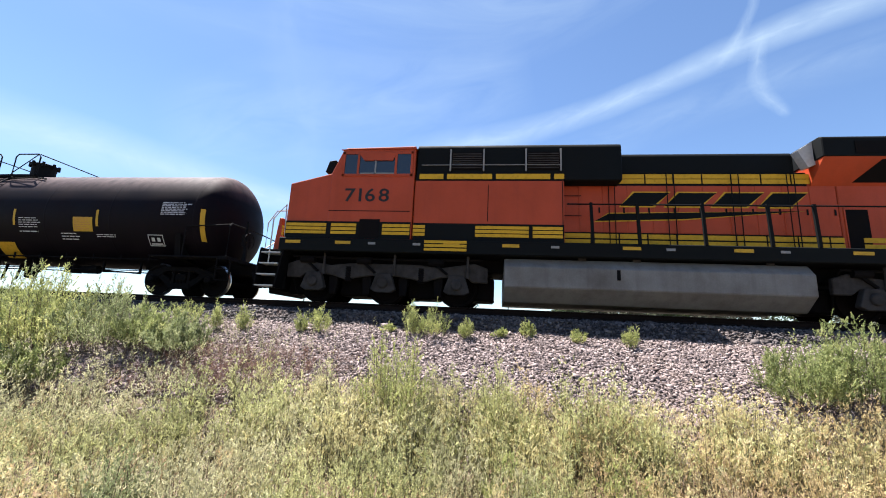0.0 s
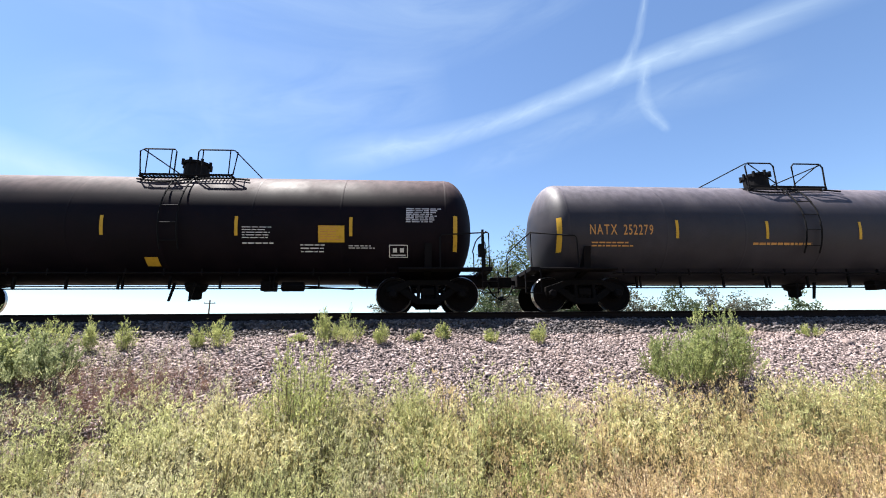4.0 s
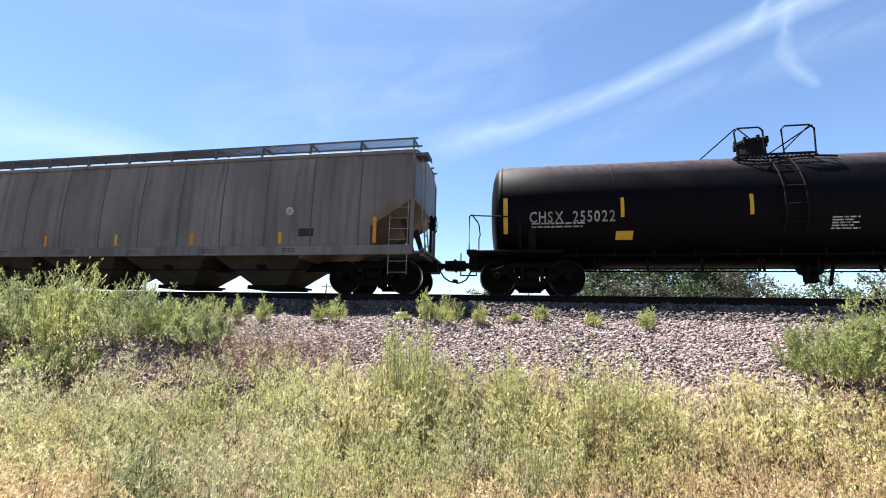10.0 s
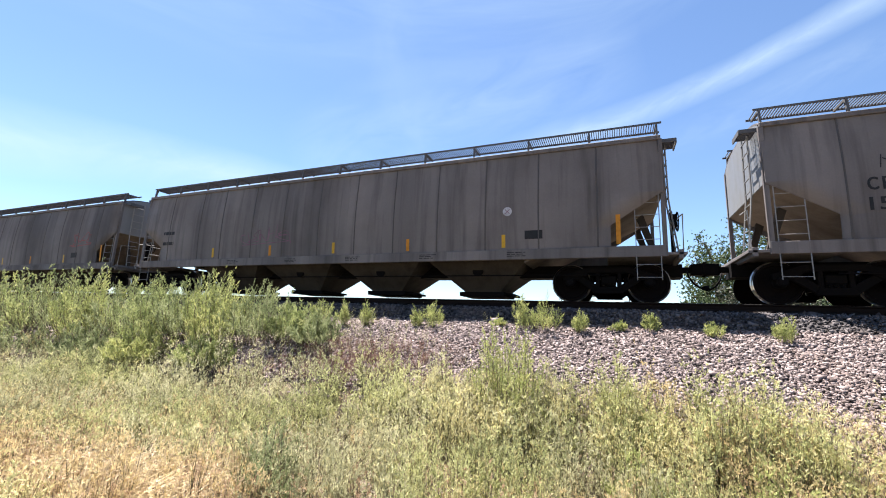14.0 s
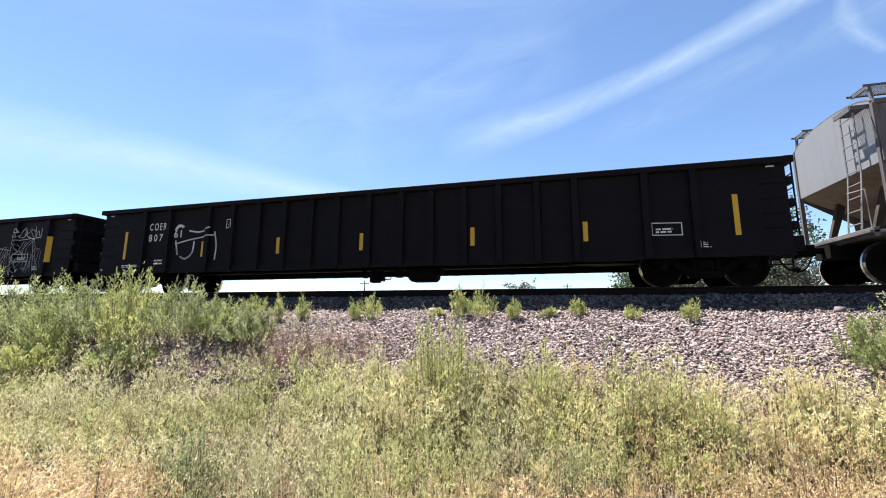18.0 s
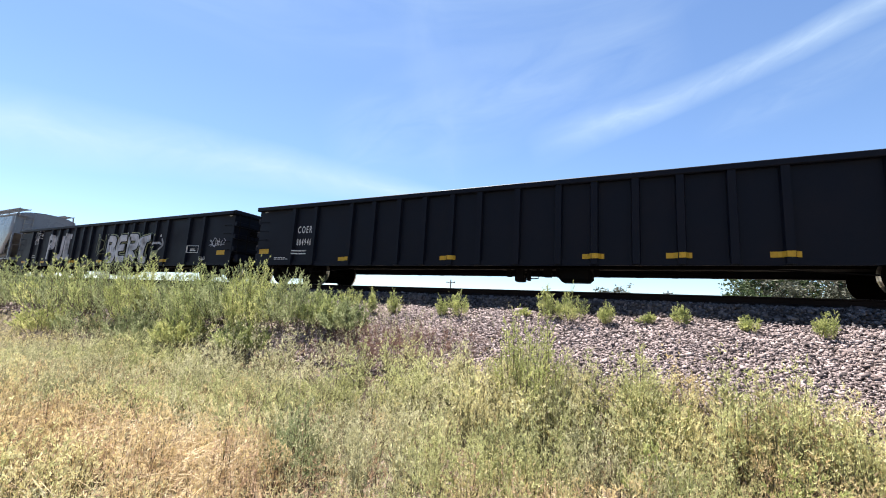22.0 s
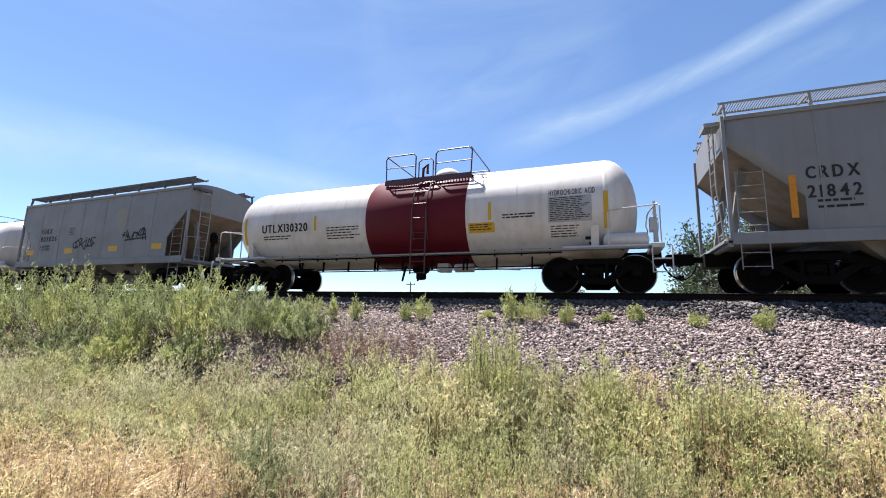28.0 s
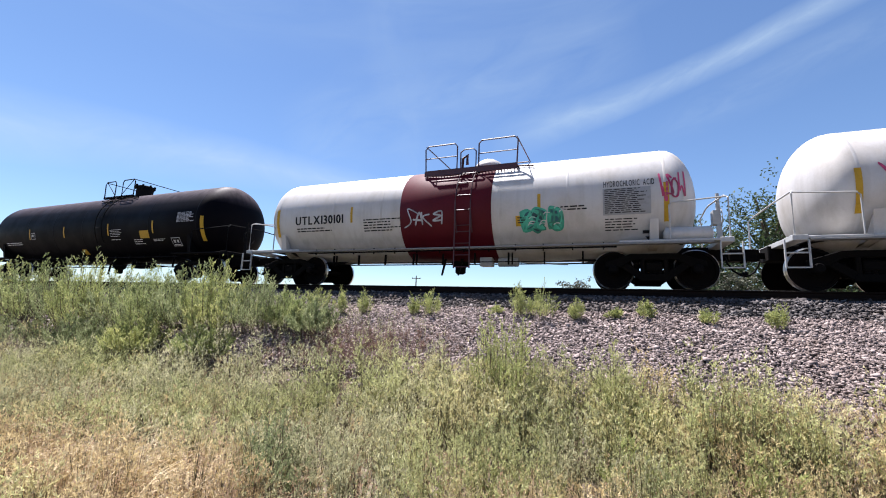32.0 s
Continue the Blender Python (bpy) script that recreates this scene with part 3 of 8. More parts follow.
def stones(name, count, xr, yr, size, seed, material="stone"):
    """Crushed stones: flat, broken, tilted chips, joined."""
    rg = np.random.default_rng(seed)
    x, y = rg.uniform(*xr, count), rg.uniform(*yr, count)
    c = count
    z = np.array([rough_z(a, b) for a, b in zip(x, y)]) + 0.028
    lump = np.array([(1.3 * math.cos(k * 2.0944), 1.3 * math.sin(k * 2.0944), w) for k in range(3) for w in (-1, 1)])
    s = np.exp(rg.normal(0, 0.33, (c, 1, 1))) * size
    v = (lump[None] + rg.normal(0, 0.3, (c, 6, 3))) * s * np.stack([rg.uniform(0.75, 1.45, c), rg.uniform(0.7, 1.2, c), rg.uniform(0.45, 0.95, c)], -1)[:, None]
    a, b = rg.uniform(0, 6.28, c), rg.normal(-0.12, 0.6, c)
    ca, sa, cb, sb = np.cos(a), np.sin(a), np.cos(b), np.sin(b)
    R = np.stack([np.stack([ca, -sa * cb, sa * sb], -1), np.stack([sa, ca * cb, -ca * sb], -1), np.stack([0 * ca, sb, cb], -1)], 1)
    v = np.einsum("nij,nkj->nki", R, v) + np.stack([x, y, z + rg.uniform(-0.7, 1.0, c) * size], -1)[:, None]
    q = np.array(((0, 2, 4), (1, 5, 3), (0, 1, 3), (0, 3, 2), (2, 3, 5), (2, 5, 4), (4, 5, 1), (4, 1, 0)))
    f = (q[None] + 6 * np.arange(c)[:, None, None]).reshape(-1, 3)
    ob = new(name, from_arrays(name, v.reshape(-1, 3), f, M[material]))
    return tagged(ob, "loose crushed pinkish grey granite ballast stones", "ballast stones", kind="stuff")


def build_track():
    prof = ((-0.07, -0.17), (0.07, -0.17), (0.07, -0.155), (0.012, -0.13), (0.012, -0.05), (0.036, -0.035), (0.036, -0.004), (-0.036, -0.004), (-0.036, -0.035), (-0.012, -0.05), (-0.012, -0.13), (-0.07, -0.155))
    track = thing("railway_track", "rusty steel rails on dark timber ties", "railway track", kind="structure")
    for side in (-0.755, 0.755):
        bm = prism(B(), [(YC + side + a, ZR + b) for a, b in prof], "x", -480, 480)
        rail = part("rail", bm, M["rust"], track)
        bm = prism(B(), [(YC + side + a, ZR + b) for a, b in ((-0.034, -0.004), (0.034, -0.004), (0.026, 0.0), (-0.026, 0.0))], "x", -480, 480)
        part("rail_head", bm, M["railtop"], rail, "worn bright running surface")
    tie = shared("tie", soften(box(B(), -0.115, 0.115, -1.3, 1.3, -0.36, -0.18), 0.012), M["tie"])
    rnd = random.Random(5)
    for i in range(-96, 97):
        piece("tie", tie, track, pose(i * 0.5 + rnd.uniform(-0.02, 0.02), YC + rnd.uniform(-0.03, 0.03), ZR, 0, 0, rnd.uniform(-0.6, 0.6)))
    bm = B()
    for i in list(range(-900, -96)) + list(range(97, 900)):
        box(bm, i * 0.5 - 0.11, i * 0.5 + 0.11, YC - 1.3, YC + 1.3, ZR - 0.36, ZR - 0.18)
    far = part("tie_row", bm, M["tie"], track)
    far["kind"] = "stuff"
    plate = shared("tie_plate", box(box(B(), -0.1, 0.1, -0.18, 0.18, -0.185, -0.165), -0.03, 0.03, -0.1, -0.07, -0.165, -0.14), M["rust"])
    for i in range(-40, 41):
        piece("tie_plate", plate, track, pose(i * 0.5, YC - 0.755, ZR))


build_ground()
build_track()
stones("ballast_stones", 128000, (-10, 13), (6.7, 9.3), 0.0158, 1)
stones("ballast_stones", 6500, (-30, -10), (6.9, 9.3), 0.045, 2)
stones("ballast_stones", 3500, (13, 25), (6.9, 9.3), 0.045, 3)
# strip along the rails, coloured darker for the train's shadow
stones("ballast_stones", 30000, (-14, 14), (9.3, 10.9), 0.021, 4, material="stone_shaded")
stones("ballast_stones", 1300, (-14, 14), (5.8, 6.9), 0.028, 6)


# ---- sky: ice cloud streaks and a contrail, very far ----
def sky_point(bearing, elev, d=3200.0):
    b, e = radians(bearing), radians(elev)
    return Vector((d * math.sin(b) * math.cos(e), d * math.cos(b) * math.cos(e), d * math.sin(e)))


def streak(name, pts, material, label):
    """A cloud streak through (bearing, elevation, half width), in degrees."""
    me = bpy.data.meshes.new(name)
    vs, fs, uvs = [], [], []
    n = len(pts)
    for i, (b, e, w) in enumerate(pts):
        b0, e0, _ = pts[max(0, i - 1)]
        b1, e1, _ = pts[min(n - 1, i + 1)]
        d = Vector((b1 - b0, e1 - e0)).normalized()
        for k, s in enumerate((-1, 0, 1)):
            vs.append(sky_point(b - d.y * w * s, e + d.x * w * s))
            uvs.append((i / (n - 1), (s + 1) / 2))
    for i in range(n - 1):
        for k in range(2):
            fs.append((i * 3 + k, i * 3 + k + 1, i * 3 + k + 4, i * 3 + k + 3))
    me.from_pydata(vs, [], fs)
    lay = me.uv_layers.new(name="UVMap")
    for loop in me.loops:
        lay.data[loop.index].uv = uvs[loop.vertex_index]
    me.materials.append(material)
    return tagged(new(name, me), label, "cloud", kind="structure")


contrail = cloud_material("contrail_ice", 0.31, 0.66, 0.95, (7, 1.2, 1), 0.1)
thin = cloud_material("thin_ice", 0.31, 0.42, 1.0, (5, 1.5, 1), 0.15)
haze = cloud_material("ice_haze", 0.3, 0.16, 1.2, (4, 2, 1))
faint = cloud_material("cirrus_ice", 0.31, 0.24, 1.2, (5, 2.2, 1))
veil = cloud_material("cirrus_veil", 0.3, 0.3, 0.9, (3.5, 3.5, 1))
streak("contrail", [(-16, 22.6, 3.4), (-7, 25.2, 2.8), (0, 26.6, 2.3), (8, 28.2, 1.9), (15.4, 29.6, 1.75), (22.7, 31.1, 1.7), (29.3, 32.3, 1.8), (36, 32.9, 1.8), (44, 32.6, 1.9), (60, 31.5, 2.0)], contrail, "broad white contrail spread across a blue sky")
streak("contrail", [(36, 44, 0.7), (34.2, 39, 0.65), (33, 36, 0.7), (31.6, 34, 0.8), (30.3, 32.5, 0.9), (28.5, 31, 0.7)], thin, "thin white contrail crossing the broad one")
streak("cirrus_cloud", [(33.6, 34, 0.9), (32.9, 31, 1.0), (32.5, 28.8, 1.1), (33.2, 27.0, 1.0), (34.4, 25.4, 0.8), (35.2, 24.4, 0.6)], thin, "small hook-shaped wisp of white cloud")
streak("cirrus_cloud", [(-88, 13, 4), (-75, 15.6, 4), (-62, 17, 3.6), (-50, 17.4, 3.2), (-40, 16.8, 2.6), (-30, 15.8, 2.0), (-22, 14.6, 1.4)], contrail, "long low streak of thin white cloud")
streak("cirrus_cloud", [(-45, 20, 6), (-35, 25, 8), (-22, 29, 8), (-10, 32, 7), (5, 35, 6)], veil, "thin white veil of high cloud")
streak("cirrus_cloud", [(-26, 16, 3), (-28, 24, 4.5), (-31, 33, 5), (-34, 42, 5), (-38, 52, 5)], haze, "faint upright streak of high cloud")
streak("cirrus_cloud", [(-80, 34, 9), (-55, 38, 10), (-30, 41, 10), (0, 42, 8), (16, 43, 5), (30, 44, 3)], veil, "thin white veil of high cloud")
streak("cirrus_cloud", [(5, 22, 2.5), (14, 25, 3), (24, 27.5, 3), (36, 28.5, 3), (50, 28, 3)], faint, "thin streaks of cloud below the contrail")

# ---- the train: running gear shared by all cars ----
WHEELS = []                  # (wheelset, its car's middle from the train's zero, its place along the car)


def wheel_profile(s):
    return ((s * 0.685, 0.11), (s * 0.685, 0.39), (s * 0.685, 0.482), (s * 0.705, 0.486), (s * 0.722, 0.462), (s * 0.812, 0.452), (s * 0.815, 0.385), (s * 0.79, 0.37), (s * 0.765, 0.22), (s * 0.8, 0.13), (s * 0.83, 0.11))


def wheelset_mesh():
    bm = B()
    for s in (-1, 1):
        lathe(bm, wheel_profile(s), "y", n=28)
        for k in range(3):
            a = k * 2.094
            box(bm, 0.28 * math.cos(a) - 0.02, 0.28 * math.cos(a) + 0.02, s * 0.775 - 0.012, s * 0.775 + 0.012, 0.28 * math.sin(a) - 0.02, 0.28 * math.sin(a) + 0.02)
    lathe(bm, ((-0.98, 0.075), (-0.7, 0.085), (0, 0.078), (0.7, 0.085), (0.98, 0.075)), "y", n=12)
    me = shared("wheelset", bm, M["wheel"])
    me.materials.append(M["tread"])
    for p in me.polygons:
        c = p.center
        r = math.hypot(c.x, c.z)
        if 0.438 < r < 0.475 and 0.7 < abs(c.y) < 0.82:
            p.material_index = 1
    return me


def sideframe_mesh():
    bm = B()
    for y0, y1 in ((-0.07, 0.07),):
        prism(bm, ((-1.06, 0.5), (-1.06, 0.63), (-0.9, 0.68), (-0.5, 0.82), (0.5, 0.82), (0.9, 0.68), (1.06, 0.63), (1.06, 0.5), (0.72, 0.5), (0.46, 0.68), (-0.46, 0.68), (-0.72, 0.5)), "y", y0, y1)
        for s in (-1, 1):
            prism(bm, [(s * a, b) for a, b in ((0.72, 0.5), (0.58, 0.6), (0.14, 0.3), (0.3, 0.19))], "y", y0 * 0.8, y1 * 0.8)
            prism(bm, [(s * a, b) for a, b in ((0.2, 0.33), (0.29, 0.33), (0.29, 0.7), (0.2, 0.7))], "y", y0 * 0.9, y1 * 0.9)
        prism(bm, ((-0.34, 0.18), (0.34, 0.18), (0.3, 0.34), (-0.3, 0.34)), "y", y0 * 1.1, y1 * 1.1)
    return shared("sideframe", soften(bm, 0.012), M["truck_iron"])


def bearing_mesh():
    bm = lathe(B(), ((-0.13, 0.0), (-0.13, 0.07), (-0.11, 0.1), (-0.02, 0.105), (0.06, 0.13), (0.16, 0.13)), "y", n=16, closed=False)
    for k in range(3):
        a = k * 2.094 + 0.5
        lathe(bm, ((-0.145, 0.018), (-0.11, 0.018)), "y", (0.055 * math.cos(a), 0, 0.055 * math.sin(a)), 6)
    return shared("bearing_cap", bm, M["iron"])


def spring_mesh():
    prof = [(0.34 + 0.022 * k, 0.052 + (0.014 if k % 2 else -0.004)) for k in range(12)]
    return shared("spring", lathe(B(), prof, "z", n=10), M["truck_iron"])


def bolster_mesh():
    bm = prism(B(), ((-1.05, 0.6), (-1.05, 0.42), (-0.7, 0.42), (-0.4, 0.36), (0.4, 0.36), (0.7, 0.42), (1.05, 0.42), (1.05, 0.6), (0.4, 0.72), (-0.4, 0.72)), "x", -0.17, 0.17)
    lathe(bm, ((0.68, 0.2), (0.84, 0.2)), "z", n=16)
    for s in (-1, 1):
        box(bm, s * 0.42 - 0.03, s * 0.42 + 0.03, -0.78, 0.78, 0.36, 0.43)
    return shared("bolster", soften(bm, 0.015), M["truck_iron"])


def shoe_mesh():
    return shared("brake_shoe", prism(B(), ((-0.05, 0.3), (0.02, 0.26), (0.05, 0.6), (-0.03, 0.62)), "y", -0.05, 0.05), M["truck_iron"])


GEAR = {"wheelset": wheelset_mesh(), "sideframe": sideframe_mesh(), "bearing_cap": bearing_mesh(), "spring": spring_mesh(), "truck": bolster_mesh(), "brake_shoe": shoe_mesh()}


def add_truck(car, x, base):
    t = piece("truck", GEAR["truck"], car, pose(x, 0, 0), "dark cast-steel truck with two axles")
    for s in (-1, 1):
        piece("sideframe", GEAR["sideframe"], t, pose(0, s * 0.98, 0))
        for a in (-0.89, 0.89):
            piece("bearing_cap", GEAR["bearing_cap"], t, pose(a, s * 1.0, 0.457, 0, 0, 0 if s < 0 else 180))
        for a in (-0.11, 0.0, 0.11):
            piece("spring", GEAR["spring"], t, pose(a, s * 0.98, 0))
        for a in (-0.38, 0.38):
            piece("brake_shoe", GEAR["brake_shoe"], t, pose(a, s * 0.76, 0, 0, 0, 180 if a < 0 else 0))
    for a in (-0.89, 0.89):
        w = piece("wheelset", GEAR["wheelset"], t, pose(a, 0, 0.457, 0, 31 * (x + a) % 360, 0), "steel wheels with a bright tread")
        WHEELS.append((w, base, x + a))


def coupler_mesh():
    """Along +x: shank, head and knuckle; it meets its neighbour at x = 0."""
    bm = box(B(), -0.95, -0.3, -0.07, 0.07, 0.8, 0.94)
    prism(bm, ((-0.3, -0.12), (-0.1, -0.17), (0.06, -0.15), (0.08, -0.06), (-0.06, -0.02), (-0.05, 0.08), (0.09, 0.13), (0.06, 0.18), (-0.3, 0.14)), "z", 0.73, 1.01)
    lathe(bm, ((0.7, 0.035), (1.06, 0.035)), "z", (0.0, -0.11, 0), 8)
    return shared("coupler", soften(bm, 0.014), M["truck_iron"])


def hose_mesh():
    bm = pipe(B(), ((-0.42, -0.28, 0.82), (-0.38, -0.29, 0.66), (-0.28, -0.27, 0.5), (-0.16, -0.2, 0.42), (-0.03, -0.14, 0.38), (0.03, -0.12, 0.44)), 0.022, 8)
    box(bm, -0.06, 0.05, -0.17, -0.08, 0.39, 0.47)
    return shared("air_hose", bm, M["pipe_black"], True)


COUPLER, HOSE = coupler_mesh(), hose_mesh()


def add_couplers(car, half, shift=0.0):
    for s in (-1, 1):
        turn = pose(s * half - shift, 0, 0, 0, 0, 0 if s > 0 else 180)
        piece("coupler", COUPLER, car, turn)
        piece("air_hose", HOSE, car, turn)


def brake_wheel(car, x, y, z, s, mat):
    bm = B()
    ring = [(0, 0.24 * math.cos(k * 0.3927), 0.24 * math.sin(k * 0.3927)) for k in range(17)]
    pipe(bm, ring, 0.014, 5)
    for k in range(4):
        pipe(bm, ((0.0, 0, 0), (0, 0.24 * math.cos(k * 1.57), 0.24 * math.sin(k * 1.57))), 0.012, 5)
    box(bm, -0.16 if s > 0 else 0.03, -0.03 if s > 0 else 0.16, -0.13, 0.13, -0.17, 0.17)
    part("brake_wheel", bm, mat, car, "", pose(x, y, z))


def ladder(car, x0, x1, z0, z1, y, mat, rungs=5, r=0.016):
    bm = B()
    for x in (x0, x1):
        pipe(bm, ((x, y, z0), (x, y, z1)), r * 1.2, 5)
    for k in range(rungs):
        z = z0 + 0.06 + (z1 - z0 - 0.12) * k / max(1, rungs - 1)
        pipe(bm, ((x0, y, z), (x1, y, z)), r, 5)
    return part("ladder", bm, mat, car)


def mark(car, name, bm, mat, label=""):
    ob = part(name, bm, mat, car, label)
    if name in ("graffiti", "graffiti_tag", "small_print", "lettering", "data_table", "faded_print", "code_box", "test_box"):
        ob["kind"] = "stuff"
    return ob


# ---- tank cars ----
def tank_car(label, half, mid, r=1.51, zc=2.34, cyl=7.1, head=0.78, tc=6.62, shell="tank_brown", pipes="pipe_black", code="", code_mat="white", x_code=-6.35, w_code=2.13, z_code=1.89,
             stripes=(-4.14, -1.35, 1.84, 4.66), end_stripe=7.32, platform=(-0.95, 1.42), band=None, white=False, style=0, seed=1, group="black tank cars", light_frame=False, weights=()):
    rnd = random.Random(seed)
    car = thing("tank_car", label, "tank car", group, m=pose(mid, YC, ZR))
    prof = [(-cyl - head * math.sin(a), r * math.cos(a) ** (1.0 if head > 0.5 else 0.75)) for a in [math.pi / 2 * (1 - k / 9) for k in range(10)]]
    prof[0] = (-cyl - head, 0.01)
    body = prof + [(x, r) for x in np.linspace(-cyl * 0.75, cyl * 0.75, 7)] + [(-x, q) for x, q in reversed(prof)]
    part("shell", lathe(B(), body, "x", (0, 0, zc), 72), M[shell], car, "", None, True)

    def surf(x, z, off=0.008):
        d = z - zc
        past = max(0.0, abs(x) - cyl) / head
        rr = r * math.sqrt(max(0.05, 1 - past * past)) + off
        return -math.sqrt(max(0.01, rr * rr - d * d))

    frame_mat = M["pipe_white"] if light_frame else M["iron"]
    # girth welds of the shell
    for x in (-cyl + 0.02, -cyl * 0.62, -cyl * 0.31, 0.0, cyl * 0.31, cyl * 0.62, cyl - 0.02):
        part("seam", lathe(B(), ((x - 0.03, r), (x - 0.015, r + 0.0025), (x + 0.015, r + 0.0025), (x + 0.03, r)), "x", (0, 0, zc), 72, False), M[shell], car, "", None, True)
    if band:
        a, b = band
        part("band", lathe(B(), ((a, r + 0.001), (a + 0.01, r + 0.008), ((a + b) / 2, r + 0.009), (b - 0.01, r + 0.008), (b, r + 0.001)), "x", (0, 0, zc), 72, False), M["band_red"], car, "dark red painted band", None, True)
    # stub sills, saddles and end platforms
    for s in (-1, 1):
        bm = prism(B(), [(s * x, z) for x, z in ((half - 0.42, 0.72), (half - 0.42, 1.06), (tc - 0.9, 1.06), (tc - 1.9, zc - r + 0.05), (tc - 1.9, 0.8), (tc - 0.6, 0.7))], "y", -0.28, 0.28)
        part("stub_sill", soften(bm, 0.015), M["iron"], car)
        bm = prism(B(), [(y, z) for y, z in ((-1.3, 1.05), (-0.25, 0.86), (0.25, 0.86), (1.3, 1.05), (1.42, zc - 0.62), (1.05, zc - 1.1), (0, zc - r + 0.02), (-1.05, zc - 1.1), (-1.42, zc - 0.62))], "x", s * tc - 0.09, s * tc + 0.09)
        part("saddle", bm, M[shell] if white else M["iron"], car)
        bm = box(B(), min(s * (half - 0.75), s * (tc - 0.75)), max(s * (half - 0.75), s * (tc - 0.75)), -1.48, -1.02, 1.03, 1.08)
        box(bm, s * (half - 0.62) - 0.13, s * (half - 0.62) + 0.13, -1.48, 1.48, 0.99, 1.1)
        part("end_platform", soften(bm, 0.008), frame_mat, car)
        bm = B()
        pipe(bm, ((s * (half - 0.55), -1.42, 1.08), (s * (half - 0.55), -1.42, 1.98), (s * (half - 0.6), -1.3, 2.06), (s * (half - 0.66), -0.2, 2.12), (s * (half - 0.66), 0.2, 2.12), (s * (half - 0.6), 1.3, 2.06), (s * (half - 0.55), 1.42, 1.98), (s * (half - 0.55), 1.42, 1.08)), 0.019)
        pipe(bm, ((s * (half - 0.56), -1.38, 2.02), (s * (tc + 0.35), -1.5, 1.92), (s * (tc + 0.3), -1.5, 1.86), (s * (tc + 0.3), -1.5, 1.08)), 0.018)
        part("handrail", bm, M[pipes], car)
        bm = B()
        for z in (0.42, 0.72):
            box(bm, s * (half - 0.55) - 0.2, s * (half - 0.55) + 0.2, -1.5, -1.44, z, z + 0.025)
        for x in (-0.2, 0.2):
            box(bm, s * (half - 0.55) + x - 0.012, s * (half - 0.55) + x + 0.012, -1.5, -1.45, 0.42, 1.0)
        part("sill_step", bm, frame_mat, car)
        bm = box(B(), s * (cyl + 0.15) - 0.5, s * (cyl + 0.15) + 0.25, -0.9, 0.9, 1.08, 1.14)
        part("sill_cover", bm, M["iron"], car)
        add_truck(car, s * tc, mid)
    brake_wheel(car, half - 0.52, -0.5, 1.72, 1, M[pipes])
    bm = prism(B(), ((half - 0.62, 1.06), (half - 0.5, 1.06), (half - 0.54, 2.3), (half - 0.6, 2.3)), "y", -0.62, -0.55)
    part("brake_stand", bm, M[pipes], car)
    # grab line along the lower shell, on brackets
    bm = pipe(B(), ((-tc + 1.2, -0.75, 0.7), (tc - 1.2, -0.75, 0.7)), 0.014, 5)
    pipe(bm, ((-tc + 1.3, 0.5, 0.78), (tc - 1.3, 0.5, 0.78)), 0.02, 5)
    part("brake_pipe", bm, M["iron"], car)
    bm = pipe(B(), ((-tc + 0.8, -1.06, 1.0), (tc - 0.8, -1.06, 1.0)), 0.022, 5)
    for k in range(13):
        x = -tc + 1.1 + (2 * tc - 2.2) * k / 12
        box(bm, x - 0.015, x + 0.015, -1.07, -1.03, 0.94, 1.12)
    part("side_pipe", bm, M["iron"], car)
    for k in range(9):
        x = (-tc + 1.6) + (2 * tc - 3.2) * k / 8
        bm = box(B(), x - 0.02, x + 0.02, -0.78, -0.72, 0.62, 0.95)
        if k % 3 == 0:
            box(bm, x + 0.09, x + 0.12, -0.78, -0.72, 0.62, 0.95)
        part("pipe_bracket", bm, M["iron"], car)
    x0 = tc - 3.6
    bm = lathe(B(), ((-0.3, 0.02), (-0.28, 0.13), (0.28, 0.13), (0.3, 0.02)), "x", (x0, -0.45, 0.72), 14)
    box(bm, x0 - 0.8, x0 - 0.45, -0.6, -0.3, 0.6, 0.85)
    pipe(bm, ((x0 + 0.3, -0.45, 0.72), (x0 + 1.6, -0.3, 0.66)), 0.025)
    part("brake_cylinder", soften(bm, 0.01), frame_mat if light_frame else M["iron"], car)
    bm = lathe(B(), ((0.42, 0.1), (0.46, 0.16), (0.62, 0.16), (0.66, 0.24), (zc - r + 0.03, 0.3)), "z", (0.28, 0, 0), 14)
    part("bottom_outlet", bm, M["iron"], car)
    for sx in (-0.26, 0.26):
        part("outlet_skid", prism(B(), ((sx + 0.1, 0.34), (sx + 0.14, 0.34), (sx + 0.26, 0.82), (sx + 0.2, 0.82)), "y", -0.5, -0.44), M["iron"], car)
    # platform on top with rails, manway and ladder
    p0, p1 = platform
    zp = zc + math.sqrt(r * r - 0.95 * 0.95) + 0.14
    bm = B()
    for y in (-1.05, -0.8, 0.8, 1.05):
        box(bm, p0, p1, y - 0.02, y + 0.02, zp - 0.05, zp)
    for k in range(int((p1 - p0) / 0.09) + 1):
        x = p0 + 0.09 * k
        box(bm, x - 0.012, x + 0.012, -1.05, -0.8, zp - 0.03, zp - 0.005)
        box(bm, x - 0.012, x + 0.012, 0.8, 1.05, zp - 0.03, zp - 0.005)
    for x in (p0, (p0 + p1) / 2, p1):
        box(bm, x - 0.03, x + 0.03, -1.05, 1.05, zp - 0.08, zp - 0.05)
    part("platform", bm, M["pipe_red"] if white else M[pipes], car)
    rail_mat = M["pipe_red"] if white else M[pipes]
    hgt = 0.78 if white else 0.7
    w = (p1 - p0)
